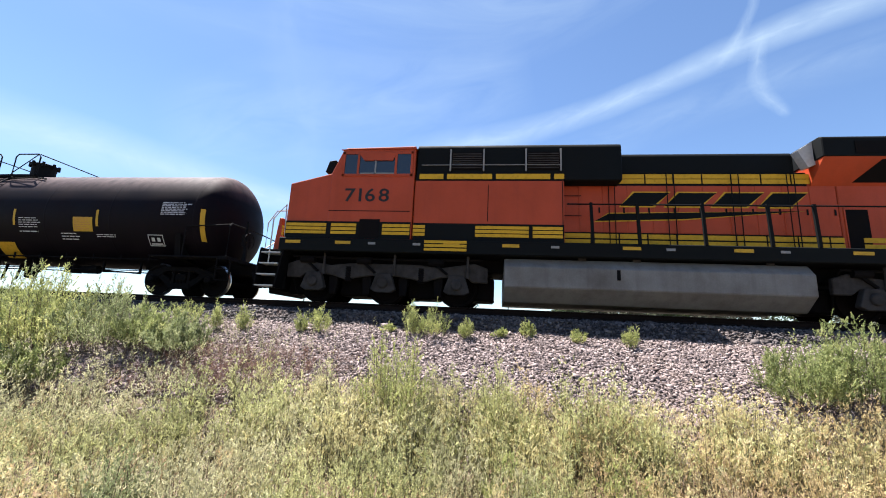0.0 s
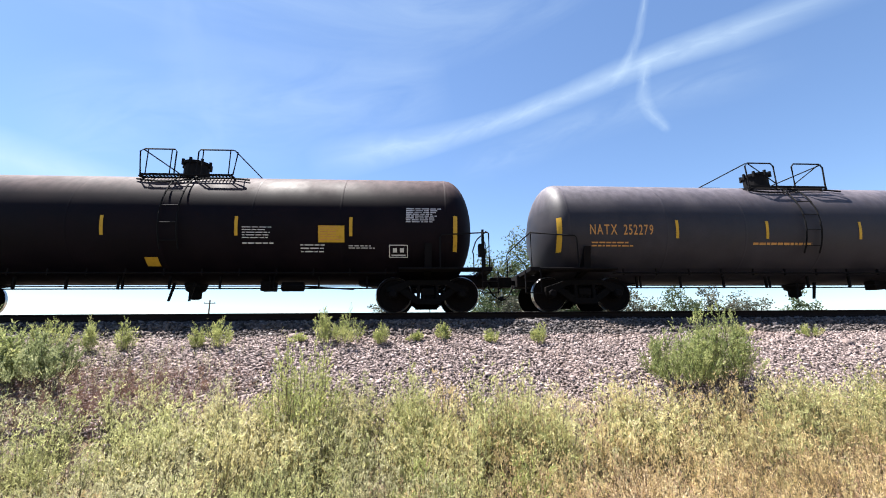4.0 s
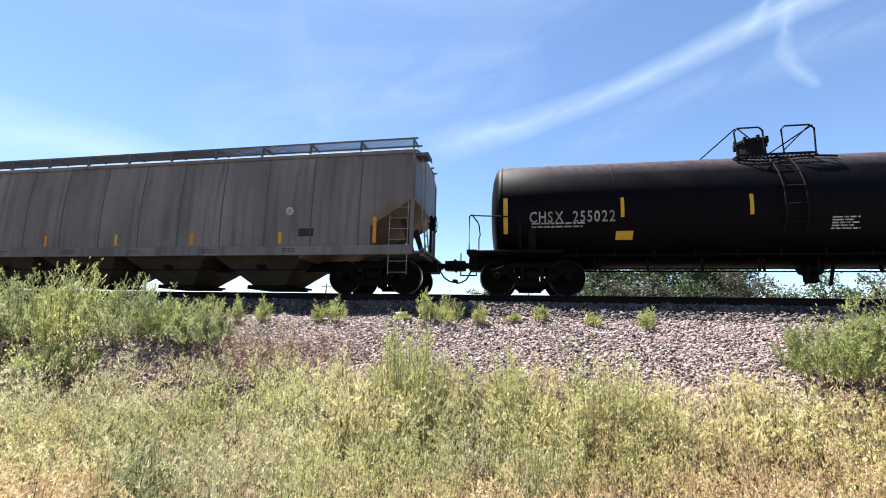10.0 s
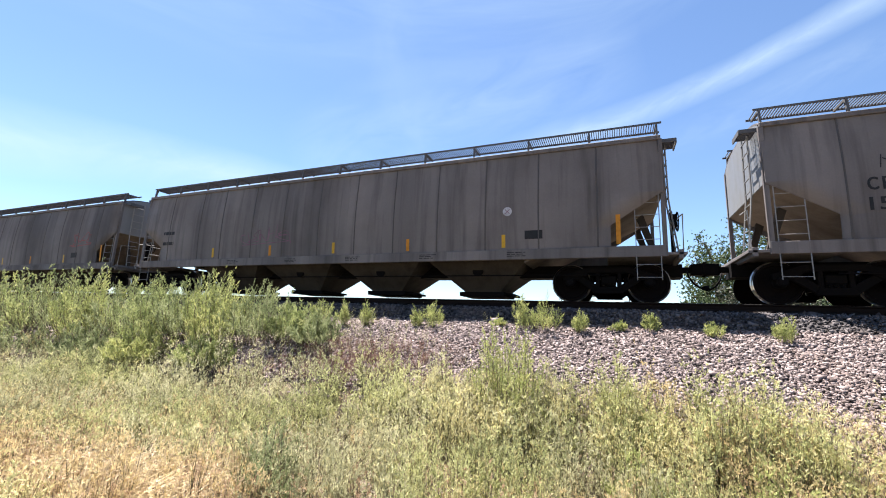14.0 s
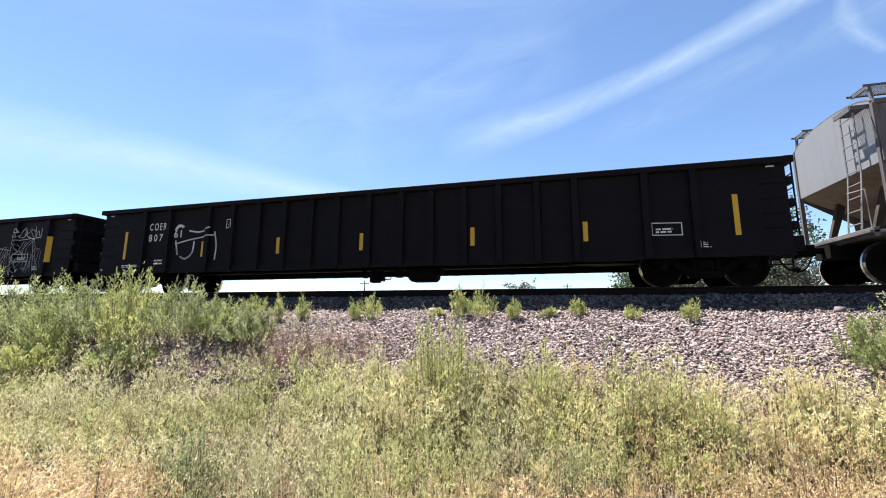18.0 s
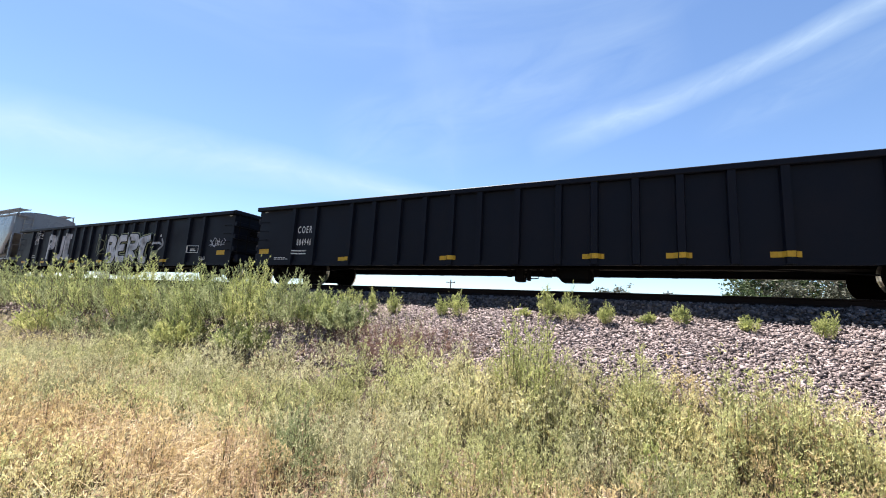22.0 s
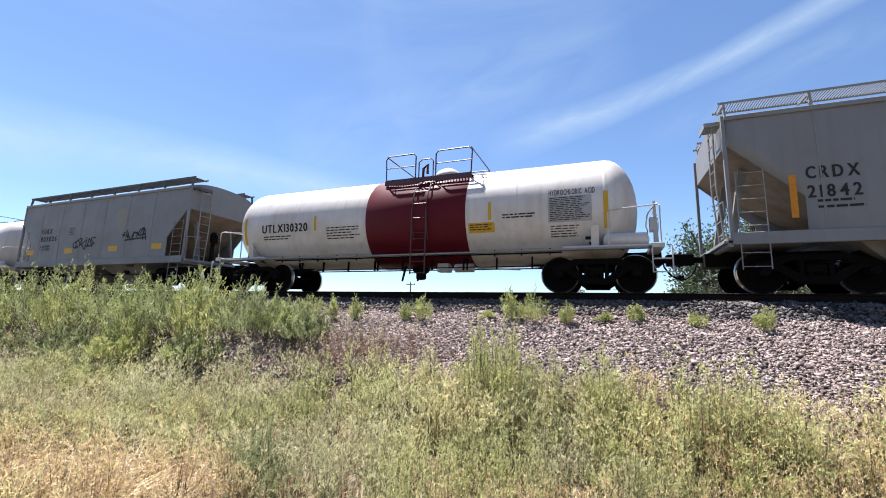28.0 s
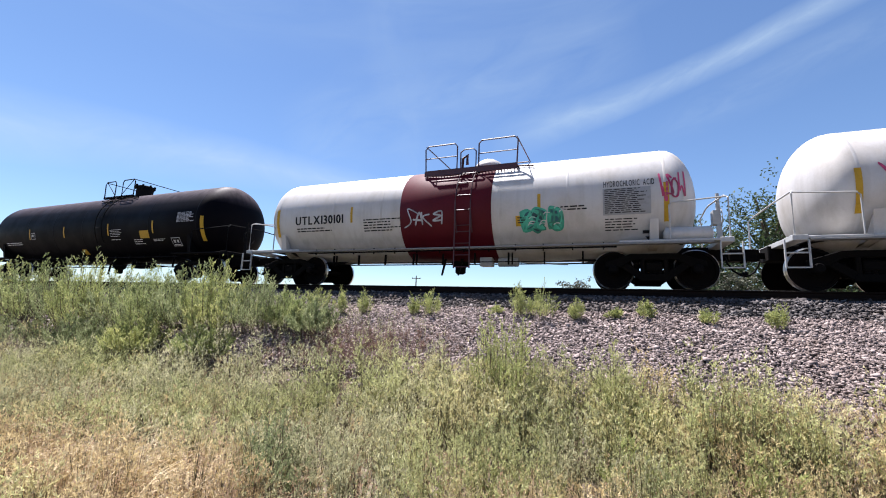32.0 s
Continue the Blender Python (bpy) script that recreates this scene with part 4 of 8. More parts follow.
    for a, b, lean in ((p0, p0 + 0.36 * w, -0.08), (p1 - 0.4 * w, p1, 0.08)):
        for y in (-1.03, 1.03):
            if style == 0:
                bm = pipe(B(), ((a if lean > 0 else a, y, zp), (a + (lean if lean < 0 else 0), y, zp + hgt - 0.06), (a + 0.05, y, zp + hgt), (b - 0.05, y, zp + hgt), (b + (lean if lean > 0 else 0), y, zp + hgt - 0.06), (b, y, zp)), 0.02)
                pipe(bm, ((a + 0.12, y, zp), (a + 0.12, y, zp + hgt)), 0.015, 5)
                pipe(bm, ((b - 0.12, y, zp), (b - 0.12, y, zp + hgt)), 0.015, 5)
            else:
                sgn = -1 if lean < 0 else 1
                inn, mid_x = (b, a) if lean < 0 else (a, b)
                bm = pipe(B(), ((mid_x, y, zp), (mid_x + sgn * 0.03, y, zp + hgt - 0.1), (mid_x - sgn * 0.06, y, zp + hgt), (inn + sgn * 0.08, y, zp + hgt), (inn, y, zp + hgt - 0.09), (inn, y, zp)), 0.021)
                if not white:
                    pipe(bm, ((inn, y, zp + hgt * 0.1), (mid_x - sgn * 0.05, y, zp + hgt)), 0.015, 5)
                if white:
                    pipe(bm, ((inn, y, zp + hgt * 0.5), (mid_x + sgn * 0.015, y, zp + hgt * 0.5)), 0.016)
            part("guard_rail", bm, rail_mat, car)
    for y0, y1 in ((-1.03, 1.03),):
        for x in (p0, p1):
            bm = pipe(B(), ((x, y0, zp + hgt * 0.98), (x, y1, zp + hgt * 0.98)), 0.017)
            part("guard_rail", bm, rail_mat, car)
    dome = (p0 + 0.36 * w + p1 - 0.4 * w) / 2 - (0.28 if style == 0 else -0.05)
    if white:
        bm = lathe(B(), ((zc + r - 0.05, 0.46), (zc + r + 0.1, 0.44), (zc + r + 0.22, 0.35), (zc + r + 0.31, 0.2), (zc + r + 0.34, 0.02)), "z", (dome + 0.3, 0, 0), 20)
        part("manway", bm, M["tank_white"], car, "white domed manway cover", None, True)
        for y in (-1.03, 1.03):
            bm = pipe(B(), ((p0 + 0.4 * w, y, zp), (p0 + 0.4 * w, y, zp + hgt * 0.62), (p0 + 0.44 * w, y, zp + hgt * 0.72), (p1 - 0.46 * w, y, zp + hgt * 0.72), (p1 - 0.43 * w, y, zp + hgt * 0.62), (p1 - 0.43 * w, y, zp)), 0.019)
            part("guard_rail", bm, rail_mat, car)
        bm = pipe(B(), ((dome - 0.5, -0.2, zc + r - 0.05), (dome - 0.5, -0.2, zc + r + 0.4), (dome - 0.35, -0.2, zc + r + 0.5), (dome - 0.35, -0.2, zc + r + 0.2)), 0.05, 8)
        part("valve_pipe", bm, M["pipe_red"], car)
        bm = prism(B(), ((p0 - 0.02, zp - 0.03), (p1 + 0.02, zp - 0.03), (p1 + 0.02, zp - 0.17), (p0 - 0.02, zp - 0.17)), "y", -1.08, -1.05)
        part("toe_board", bm, M["pipe_red"], car)
    else:
        bm = lathe(B(), ((zc + r - 0.05, 0.36), (zc + r + 0.02, 0.36), (zc + r + 0.03, 0.33), (zc + r + 0.44, 0.33), (zc + r + 0.45, 0.37), (zc + r + 0.52, 0.37), (zc + r + 0.55, 0.3)), "z", (dome, 0, 0), 18)
        part("manway", bm, M[pipes], car, "black manway housing")
        for k in range(8):
            a = k * 0.785
            bm = box(B(), dome + 0.37 * math.cos(a) - 0.03, dome + 0.37 * math.cos(a) + 0.03, 0.37 * math.sin(a) - 0.03, 0.37 * math.sin(a) + 0.03, zc + r + 0.4, zc + r + 0.58)
            part("bolt", bm, M[pipes], car)
    # curved ladder rails down the shell
    lx = (p0 + p1) / 2
    bm = B()
    angles = [radians(a) for a in range(32, 128, 8)]
    for x in (lx - 0.22, lx + 0.22):
        pipe(bm, [(x, -(r + 0.08) * math.sin(a), zc + (r + 0.08) * math.cos(a)) for a in angles], 0.02, 5)
    for a in angles[::2]:
        pipe(bm, ((lx - 0.22, -(r + 0.08) * math.sin(a), zc + (r + 0.08) * math.cos(a)), (lx + 0.22, -(r + 0.08) * math.sin(a), zc + (r + 0.08) * math.cos(a))), 0.014, 5)
    if white:
        for x in (lx - 0.22, lx + 0.22):
            pipe(bm, ((x, -(r + 0.08), zc), (x, -(r + 0.06), 0.45)), 0.02, 5)
        for z in (0.48, 0.8, 1.12, 1.44):
            pipe(bm, ((lx - 0.22, -(r + 0.06), z), (lx + 0.22, -(r + 0.06), z)), 0.015, 5)
    part("ladder", bm, rail_mat, car)
    bm = pipe(B(), [(p0 - 0.05 + (p1 - p0 + 0.5) * k / 10, -(r + 0.05) * math.sin(radians(42 + 5 * math.sin(k * 0.628))), zc + (r + 0.05) * math.cos(radians(42 + 5 * math.sin(k * 0.628)))) for k in range(11)], 0.025, 6)
    part("grab_rail", bm, rail_mat, car)
    # marks
    for x in stripes:
        mark(car, "reflective_stripe", patch(B(), x - 0.04, x + 0.04, 1.88, 2.36, surf), M["reflector"])
    for x in (-end_stripe, end_stripe):
        mark(car, "reflective_stripe", patch(B(), x - 0.055, x + 0.055, 1.53, 2.43, surf, 3, 8), M["reflector"])
    if code:
        bm = letters(B(), code, x_code, z_code, 0.26, surf, w_code)
        if white:
            letters(bm, code, x_code + 0.02, z_code, 0.26, lambda a, b: surf(a, b) - 0.002, w_code)
        mark(car, "lettering", bm, M[code_mat])
    lm = M["black"] if white else M[code_mat]
    if weights:
        bm = B()
        for k, line in enumerate(weights):
            letters(bm, line, x_code + 0.02, z_code - 0.21 - 0.15 * k, 0.085, surf, w_code * 0.74, 0.2)
        mark(car, "lettering", bm, lm)
    else:
        bm = bars(B(), x_code + 0.05, x_code + w_code * 0.8, 1.62, 1.78, 2, surf, rnd, 0.45)
        mark(car, "small_print", bm, lm)
    return car, surf, rnd


def black_tank_marks(car, surf, rnd, yellow=True, low=-0.28, table=6.5, dx=0.0):
    """Placards and small print of the black tank cars."""
    mark(car, "code_box", frame_box(bars(B(), -3.95, -3.75, 1.97, 2.1, 2, surf, rnd), -4.02, -3.68, 1.89, 2.18, surf), M["white"])
    bm = bars(bars(B(), 1.98 + dx, 2.75 + dx, 1.78, 2.1, 5, surf, rnd, 0.32), 1.98 + dx, 2.85 + dx, 1.66, 1.72, 1, surf, rnd, 0.5)
    mark(car, "small_print", bm, M["white"])
    mark(car, "small_print", bars(B(), 3.4 + dx, 4.1 + dx, 1.45, 1.68, 3, surf, rnd, 0.35), M["white"])
    mark(car, "small_print", bars(B(), 4.6 + dx, 5.3 + dx, 1.56, 1.66, 2, surf, rnd, 0.4), M["white"])
    mark(car, "test_box", frame_box(box_grid(surf), 5.62, 6.1, 1.38, 1.68, surf), M["white"])
    mark(car, "data_table", bars(B(), table - 0.45, table + 0.5, 2.22, 2.62, 8, surf, rnd, 0.62), M["spray_silver"])
    if yellow:
        p = mark(car, "placard", patch(B(), 3.85 + dx, 4.5 + dx, 1.73, 2.14, surf), M["reflector"], "yellow warning placard")
        part("small_print", bars(B(), 3.9 + dx, 4.45 + dx, 1.75, 2.12, 6, lambda a, b: surf(a, b) - 0.006, rnd, 0.4), M["ochre"], p)
    if low is not None:
        mark(car, "placard", patch(B(), low - 0.16, low + 0.16, 1.18, 1.38, surf), M["reflector"], "small yellow placard")


def box_grid(surf):
    bm = B()
    for x in (5.72, 5.9):
        patch(bm, x, x + 0.1, 1.5, 1.6, surf, 1, 1)
    patch(bm, 5.68, 6.04, 1.42, 1.45, surf, 1, 1)
    return bm


# ---- covered hopper cars ----
def hopper_car(label, half, mid, shift=0.0, mats=("hopper", "underside", "slope"), cut=((0.0, 2.5), (1.15, 1.75)), inset=0.95, bays=4, pitch=3.11, bay_w=0.5, tc=None, bulge=0.07, seams=(), z_sill=(0.98, 1.24), eave=3.8, post=False,
               group="grey covered hopper cars", board="grating", smooth_low=False, seed=3):
    rnd = random.Random(seed)
    car = thing("covered_hopper_car", label, "hopper car", group, m=pose(mid + shift, YC, ZR))
    mid += shift
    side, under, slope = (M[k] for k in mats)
    X = half - inset                                        # end of the side sheets
    out = X + 0.72 if post else half                        # end of the platforms
    zb = z_sill[1]
    levels = sorted({zb, cut[1][1], cut[0][1], *np.linspace(zb, eave, 13)})

    def half_y(z):
        u = (z - zb) / (eave - zb)
        return 1.49 + bulge * math.sin(math.pi * min(1, max(0, u * 0.93 + 0.05)))

    def x_end(z):
        (d0, z0), (d1, z1) = cut
        if z >= z0:
            return X
        if z <= z1:
            return X - d1
        return X - d0 - (d1 - d0) * (z0 - z) / (z0 - z1)

    def surf(x, z, off=0.007):
        return -half_y(z) - off

    for s in (-1, 1):
        bm = B()
        rows = []
        for z in levels:
            rows.append([[bm.verts.new((x, s * (half_y(z) - t), z)) for t in (0.0, 0.03)] for x in np.linspace(-x_end(z), x_end(z), 25)])
        for a, b in zip(rows, rows[1:]):
            for i in range(24):
                bm.faces.new((a[i][0], a[i + 1][0], b[i + 1][0], b[i][0]))
                bm.faces.new((a[i][1], b[i][1], b[i + 1][1], a[i + 1][1]))
            for i in (0, 24):
                bm.faces.new((a[i][0], b[i][0], b[i][1], a[i][1]))
        bmesh.ops.recalc_face_normals(bm, faces=bm.faces[:])
        part("side_sheet", bm, side, car, "", None, bulge > 0.03)
        if not smooth_low:
            bm = soften(box(B(), -X - 0.02, X + 0.02, min(s * 1.44, s * 1.54), max(s * 1.44, s * 1.54), z_sill[0], z_sill[1]), 0.01)
            part("side_sill", bm, side, car)
        else:
            bm = B()
            prism(bm, ((-X + cut[1][0], zb), (X - cut[1][0], zb), (X - cut[1][0] - 0.9, 0.95), (-X + cut[1][0] + 0.9, 0.95)), "y", min(s * 1.2, s * 1.235), max(s * 1.2, s * 1.235))
            part("lower_sheet", bm, under, car)
        bm = soften(box(B(), -X, X, min(s * (half_y(eave) - 0.08), s * (half_y(eave) + 0.05)), max(s * (half_y(eave) - 0.08), s * (half_y(eave) + 0.05)), eave - 0.02, eave + 0.09), 0.012)
        part("top_chord", bm, side if side in (M["hopper"], M["hopper_sooty"]) else M["hopper_light"], car)
    # roof
    ry = half_y(eave)
    arc = [(ry * math.sin(a), eave + 0.06 + 0.3 * (math.cos(a) - math.cos(1.35)) / (1 - math.cos(1.35))) for a in np.linspace(-1.35, 1.35, 11)]
    arc = [(y / math.sin(1.35), z) for y, z in arc]
    part("roof", prism(B(), arc + [(y * 0.98, z - 0.03) for y, z in reversed(arc)], "x", -X, X), side, car)
    # ends: upright sheet above, slope sheet below
    z_end = cut[0][1] + 0.02
    for s in (-1, 1):
        bm = prism(B(), [(-1.46, z_end), (1.46, z_end)] + [(y * 0.97, z - 0.03) for y, z in reversed(arc)], "x", min(s * X, s * (X - 0.03)), max(s * X, s * (X - 0.03)))
        part("end_sheet", bm, M["hopper_light"] if under is M["underside"] else side, car)
        run = min(3.2, X - 1.0)
        bm = prism(B(), [(s * a, b) for a, b in ((X - 0.01, z_end + 0.04), (X - run, 0.95), (X - run, 0.9), (X - 0.01, z_end - 0.02))], "y", -1.45, 1.45)
        part("slope_sheet", bm, slope, car, "rust-stained end slope sheet")
        for y in (-0.75, 0.75):
            bm = prism(B(), [(s * a, b) for a, b in ((X - 0.1, 1.12), (X - 0.22, 1.12), (X - 0.55, z_end - 0.45), (X - 0.4, z_end - 0.35))], "y", y - 0.05, y + 0.05)
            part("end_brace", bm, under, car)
        bm = box(B(), min(s * (out - 0.55), s * (X - cut[1][0] - 0.1)), max(s * (out - 0.55), s * (X - cut[1][0] - 0.1)), -1.5, 1.5, 1.02, 1.08)
        part("end_platform", soften(bm, 0.006), side, car)
        bm = box(B(), min(s * (out - 0.72), s * (out - 0.62)), max(s * (out - 0.72), s * (out - 0.62)), -1.5, 1.5, 0.94, 1.14)
        part("end_sill", soften(bm, 0.008), side, car)
        for y in (-1.48, 1.48):
            bm = box(B(), s * (X - 0.02) - 0.045, s * (X - 0.02) + 0.045, y - 0.04, y + 0.04, 1.08, eave) if not post else \
                prism(B(), [(s * a, b) for a, b in ((out - 0.74, 1.08), (out - 0.67, 1.08), (X + 0.05, eave + 0.1), (X - 0.02, eave + 0.1))], "y", y - 0.04, y + 0.04)
            part("corner_post", bm, side, car)
        # ladders at the side and the end, cross-over board
        lm = M["pipe_grey"]
        a, b = sorted((s * (X - 0.12), s * (X - 0.62)))
        ladder(car, a, b, 0.45, 2.6, -1.53, lm, 8, 0.009)
        bm = B()
        for y in (-1.1, -0.68):
            pipe(bm, ((s * (out - 0.66), y, 1.1), (s * (X + 0.14), y, 2.4), (s * (X + 0.12), y, eave + 0.15)), 0.02, 5)
        for k in range(9):
            z = 1.3 + k * 0.3
            u = min(1, (z - 1.1) / 1.3)
            x = s * ((out - 0.66) * (1 - u) + (X + 0.14) * u)
            pipe(bm, ((x, -1.1, z), (x, -0.68, z)), 0.014, 5)
        part("end_ladder", bm, lm, car)
        bm = pipe(B(), ((s * (out - 0.62), -1.46, 1.1), (s * (out - 0.6), -1.46, 1.95), (s * (out - 0.62), -0.9, 2.0)), 0.017, 5)
        part("handhold", bm, lm, car)
        bm = B()
        for y0, y1 in ((-1.38, -0.86),):
            for k in range(12):
                y = y0 + (y1 - y0) * k / 11
                box(bm, min(s * (X - 0.05), s * (X + 0.33)), max(s * (X - 0.05), s * (X + 0.33)), y - 0.006, y + 0.006, eave - 0.02, eave + 0.02)
            box(bm, min(s * (X + 0.32), s * (X + 0.35)), max(s * (X + 0.32), s * (X + 0.35)), y0, y1, eave - 0.08, eave + 0.03)
            box(bm, min(s * X, s * (X + 0.34)), max(s * X, s * (X + 0.34)), y0 - 0.02, y0 + 0.01, eave - 0.06, eave + 0.03)
        part("crossover_board", bm, M[board], car)
        add_truck(car, s * tc, mid)
    brake_wheel(car, out - 0.56, -0.35, 2.05, 1, M["iron"])
    part("brake_stand", box(B(), out - 0.72, out - 0.66, -0.42, -0.28, 1.08, 2.3), M["iron"], car)
    # running boards along the roof, on brackets
    zr = eave + 0.47
    for s in (-1, 1):
        bm = B()
        y0, y1 = sorted((s * (ry - 0.62), s * (ry - 0.1)))
        for y in (y0, y1):
            box(bm, -X - 0.05, X + 0.05, y - 0.012, y + 0.012, zr - 0.03, zr + 0.015)
        for k in range(int(2 * X / 0.055)):
            x = -X + 0.055 * k
            box(bm, x - 0.009, x + 0.009, y0, y1, zr - 0.02, zr)
        part("running_board", bm, M[board], car, "steel grating walkway")
        n = int(2 * X / 1.45)
        for k in range(n + 1):
            x = -X + 0.06 + (2 * X - 0.12) * k / n
            bm = prism(B(), [(s * a, b) for a, b in ((ry - 0.04, eave + 0.05), (ry - 0.08, zr - 0.02), (ry - 0.62, zr - 0.02), (ry - 0.62, zr - 0.06), (ry - 0.16, zr - 0.06), (ry - 0.1, eave + 0.05))], "x", x - 0.02, x + 0.02)
            part("board_bracket", bm, M[board], car)
    # vertical weld seams
    for x in seams:
        zs = [z for z in levels if abs(x) < x_end(z) - 0.02]
        for s in (-1, 1):
            bm = B()
            g = [[bm.verts.new((x + dx, s * (half_y(z) + dy), z)) for dx, dy in ((-0.02, 0.0), (-0.01, 0.012), (0.01, 0.012), (0.02, 0.0))] for z in zs]
            for a, b in zip(g, g[1:]):
                for i in range(3):
                    bm.faces.new((a[i], a[i + 1], b[i + 1], b[i]) if s < 0 else (a[i], b[i], b[i + 1], a[i + 1]))
            part("seam", bm, M["seam"] if side in (M["hopper"], M["hopper_sooty"]) else side, car)
    # hopper bays with outlet gates, and the centre sill
    top = 1.15 if not smooth_low else 0.98
    for k in range(bays):
        x = (k - (bays - 1) / 2) * pitch
        bm = B()
        wt, yt = pitch / 2 - 0.01, 1.36 if not smooth_low else 1.2
        ring = [[(x + a * w, b * y, z) for a, b in ((-1, -1), (1, -1), (1, 1), (-1, 1))] for w, y, z in ((wt, yt, top), (bay_w + 0.12, 0.62, 0.32), (bay_w, 0.56, 0.22))]
        vs = [[bm.verts.new(p) for p in r] for r in ring]
        for a, b in zip(vs, vs[1:]):
            for i in range(4):
                bm.faces.new((a[i], a[(i + 1) % 4], b[(i + 1) % 4], b[i]))
        bm.faces.new(vs[0]), bm.faces.new(vs[-1][::-1])
        bmesh.ops.recalc_face_normals(bm, faces=bm.faces[:])
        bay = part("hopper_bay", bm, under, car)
        bm = box(B(), x - bay_w - 0.16, x + bay_w + 0.16, -0.62, 0.62, 0.11, 0.23)
        box(bm, x + bay_w + 0.14, x + bay_w + 0.36, -0.5, 0.5, 0.15, 0.21)
        part("outlet_gate", soften(bm, 0.008), M["iron"], bay, "dark sliding outlet gate")
        bm = lathe(B(), ((-0.02, 0.02), (-0.02, 0.14), (0.0, 0.16), (0.02, 0.16)), "y", (x, -1.02, 0.78), 12)
        part("bay_cover", bm, M["iron"], bay)
    part("centre_sill", box(B(), -half + 0.5, half - 0.5, -0.28, 0.28, 0.66, 0.98), M["iron"], car)
    bm = pipe(B(), ((-tc, -1.15, 0.62), (tc, -1.15, 0.62)), 0.016, 5)
    part("brake_pipe", bm, M["iron"], car)
    add_couplers(car, half, shift)
    return car, surf, rnd


# ---- gondola cars ----
def gondola_car(label, half, mid, stripe_style="tall", group="black gondola cars", top=2.76, seed=9, shell="gondola", first=(2.57, 3.59), stripes=(-9.59, -5.77, -2.01, 1.88, 3.66, 5.5, 9.57)):
    rnd = random.Random(seed)
    shift = 0.15
    mid += shift
    car = thing("gondola_car", label, "gondola car", group, m=pose(mid, YC, ZR))
    X = half - 0.75
    m = M[shell]
    d = [*first, 5.15, 6.05, 7.0, 7.9, 8.8, 9.65]
    posts = [-half + a for a in d] + [0.0] + [half - a for a in reversed(d)]
    edges = [-X] + posts + [X]
    z0 = 0.62
    y_p = 1.48                                              # plane of the panels

    def surf(x, z, off=0.007):
        near_post = min(abs(x - p) for p in posts)
        return -(y_p + off + (0.115 if near_post < 0.085 else 0.115 * max(0, 1 - (near_post - 0.085) / 0.05) if near_post < 0.135 else 0.0))

    for a, b in zip(edges, edges[1:]):
        part("side_panel", soften(box(B(), a + 0.003, b - 0.003, -y_p, -y_p + 0.03, z0, top - 0.12), 0.006), m, car)
    part("side_wall", box(B(), -X, X, y_p - 0.03, y_p, z0, top - 0.12), m, car)
    for s in (-1, 1):
        for x in posts:
            bm = prism(B(), [(x - 0.1, s * y_p), (x - 0.075, s * (y_p + 0.11)), (x + 0.075, s * (y_p + 0.11)), (x + 0.1, s * y_p)], "z", z0 - 0.02, top - 0.1)
            part("side_post", bm, m, car)
        bm = soften(box(B(), -X - 0.02, X + 0.02, min(s * (y_p - 0.05), s * (y_p + 0.14)), max(s * (y_p - 0.05), s * (y_p + 0.14)), top - 0.14, top), 0.015)
        part("top_chord", bm, m, car)
        bm = prism(B(), [(-X, z0 + 0.1), (-X, z0 - 0.02), (-half + 3.4, z0 - 0.02), (-half + 4.0, 0.6 if s > 0 else 0.575), (half - 4.0, 0.6 if s > 0 else 0.575), (half - 3.4, z0 - 0.02), (X, z0 - 0.02), (X, z0 + 0.1)], "y", min(s * (y_p - 0.02), s * (y_p + 0.05)), max(s * (y_p - 0.02), s * (y_p + 0.05)))
        part("side_sill", bm, m, car)
    part("floor", box(B(), -X, X, -y_p + 0.03, y_p - 0.03, 1.0, 1.06), m, car)
    part("centre_sill", box(B(), -half + 0.45, half - 0.45, -0.25, 0.25, 0.66, 1.0), M["iron"], car)
    for s in (-1, 1):
        part("end_wall", box(B(), min(s * X, s * (X - 0.04)), max(s * X, s * (X - 0.04)), -y_p + 0.03, y_p - 0.03, 0.95, top), m, car)
        for z in (1.25, 1.75, 2.25):
            part("end_rib", soften(box(B(), min(s * X, s * (X + 0.12)), max(s * X, s * (X + 0.12)), -y_p, y_p, z - 0.09, z + 0.09), 0.02), m, car)
        part("end_chord", soften(box(B(), min(s * (X - 0.06), s * (X + 0.14)), max(s * (X - 0.06), s * (X + 0.14)), -y_p - 0.1, y_p + 0.1, top - 0.13, top + 0.02), 0.012), m, car)
        part("end_sill", soften(box(B(), min(s * X, s * (half - 0.5)), max(s * X, s * (half - 0.5)), -1.35, 1.35, 0.74, 1.04), 0.015), m, car)
        lx = s * (X - 0.3)
        ladder(car, lx - 0.2, lx + 0.2, 0.34, 0.62, -y_p - 0.05, M["pipe_black"], 2)
        bm = B()
        for y in (-1.36, -0.96):
            pipe(bm, ((s * (X + 0.17), y, 1.05), (s * (X + 0.17), y, top - 0.1)), 0.018, 5)
        for k in range(5):
            pipe(bm, ((s * (X + 0.17), -1.36, 1.15 + 0.32 * k), (s * (X + 0.17), -0.96, 1.15 + 0.32 * k)), 0.014, 5)
        part("end_ladder", bm, M["pipe_black"], car)
        for k in range(4):
            bm = pipe(B(), ((s * (X - 0.12), -y_p - 0.01, 1.2 + 0.33 * k), (s * (X - 0.12), -y_p - 0.07, 1.2 + 0.33 * k), (s * (X - 0.5), -y_p - 0.07, 1.2 + 0.33 * k), (s * (X - 0.5), -y_p - 0.01, 1.2 + 0.33 * k)), 0.012, 5)
            part("grab_iron", bm, M["pipe_black"], car)
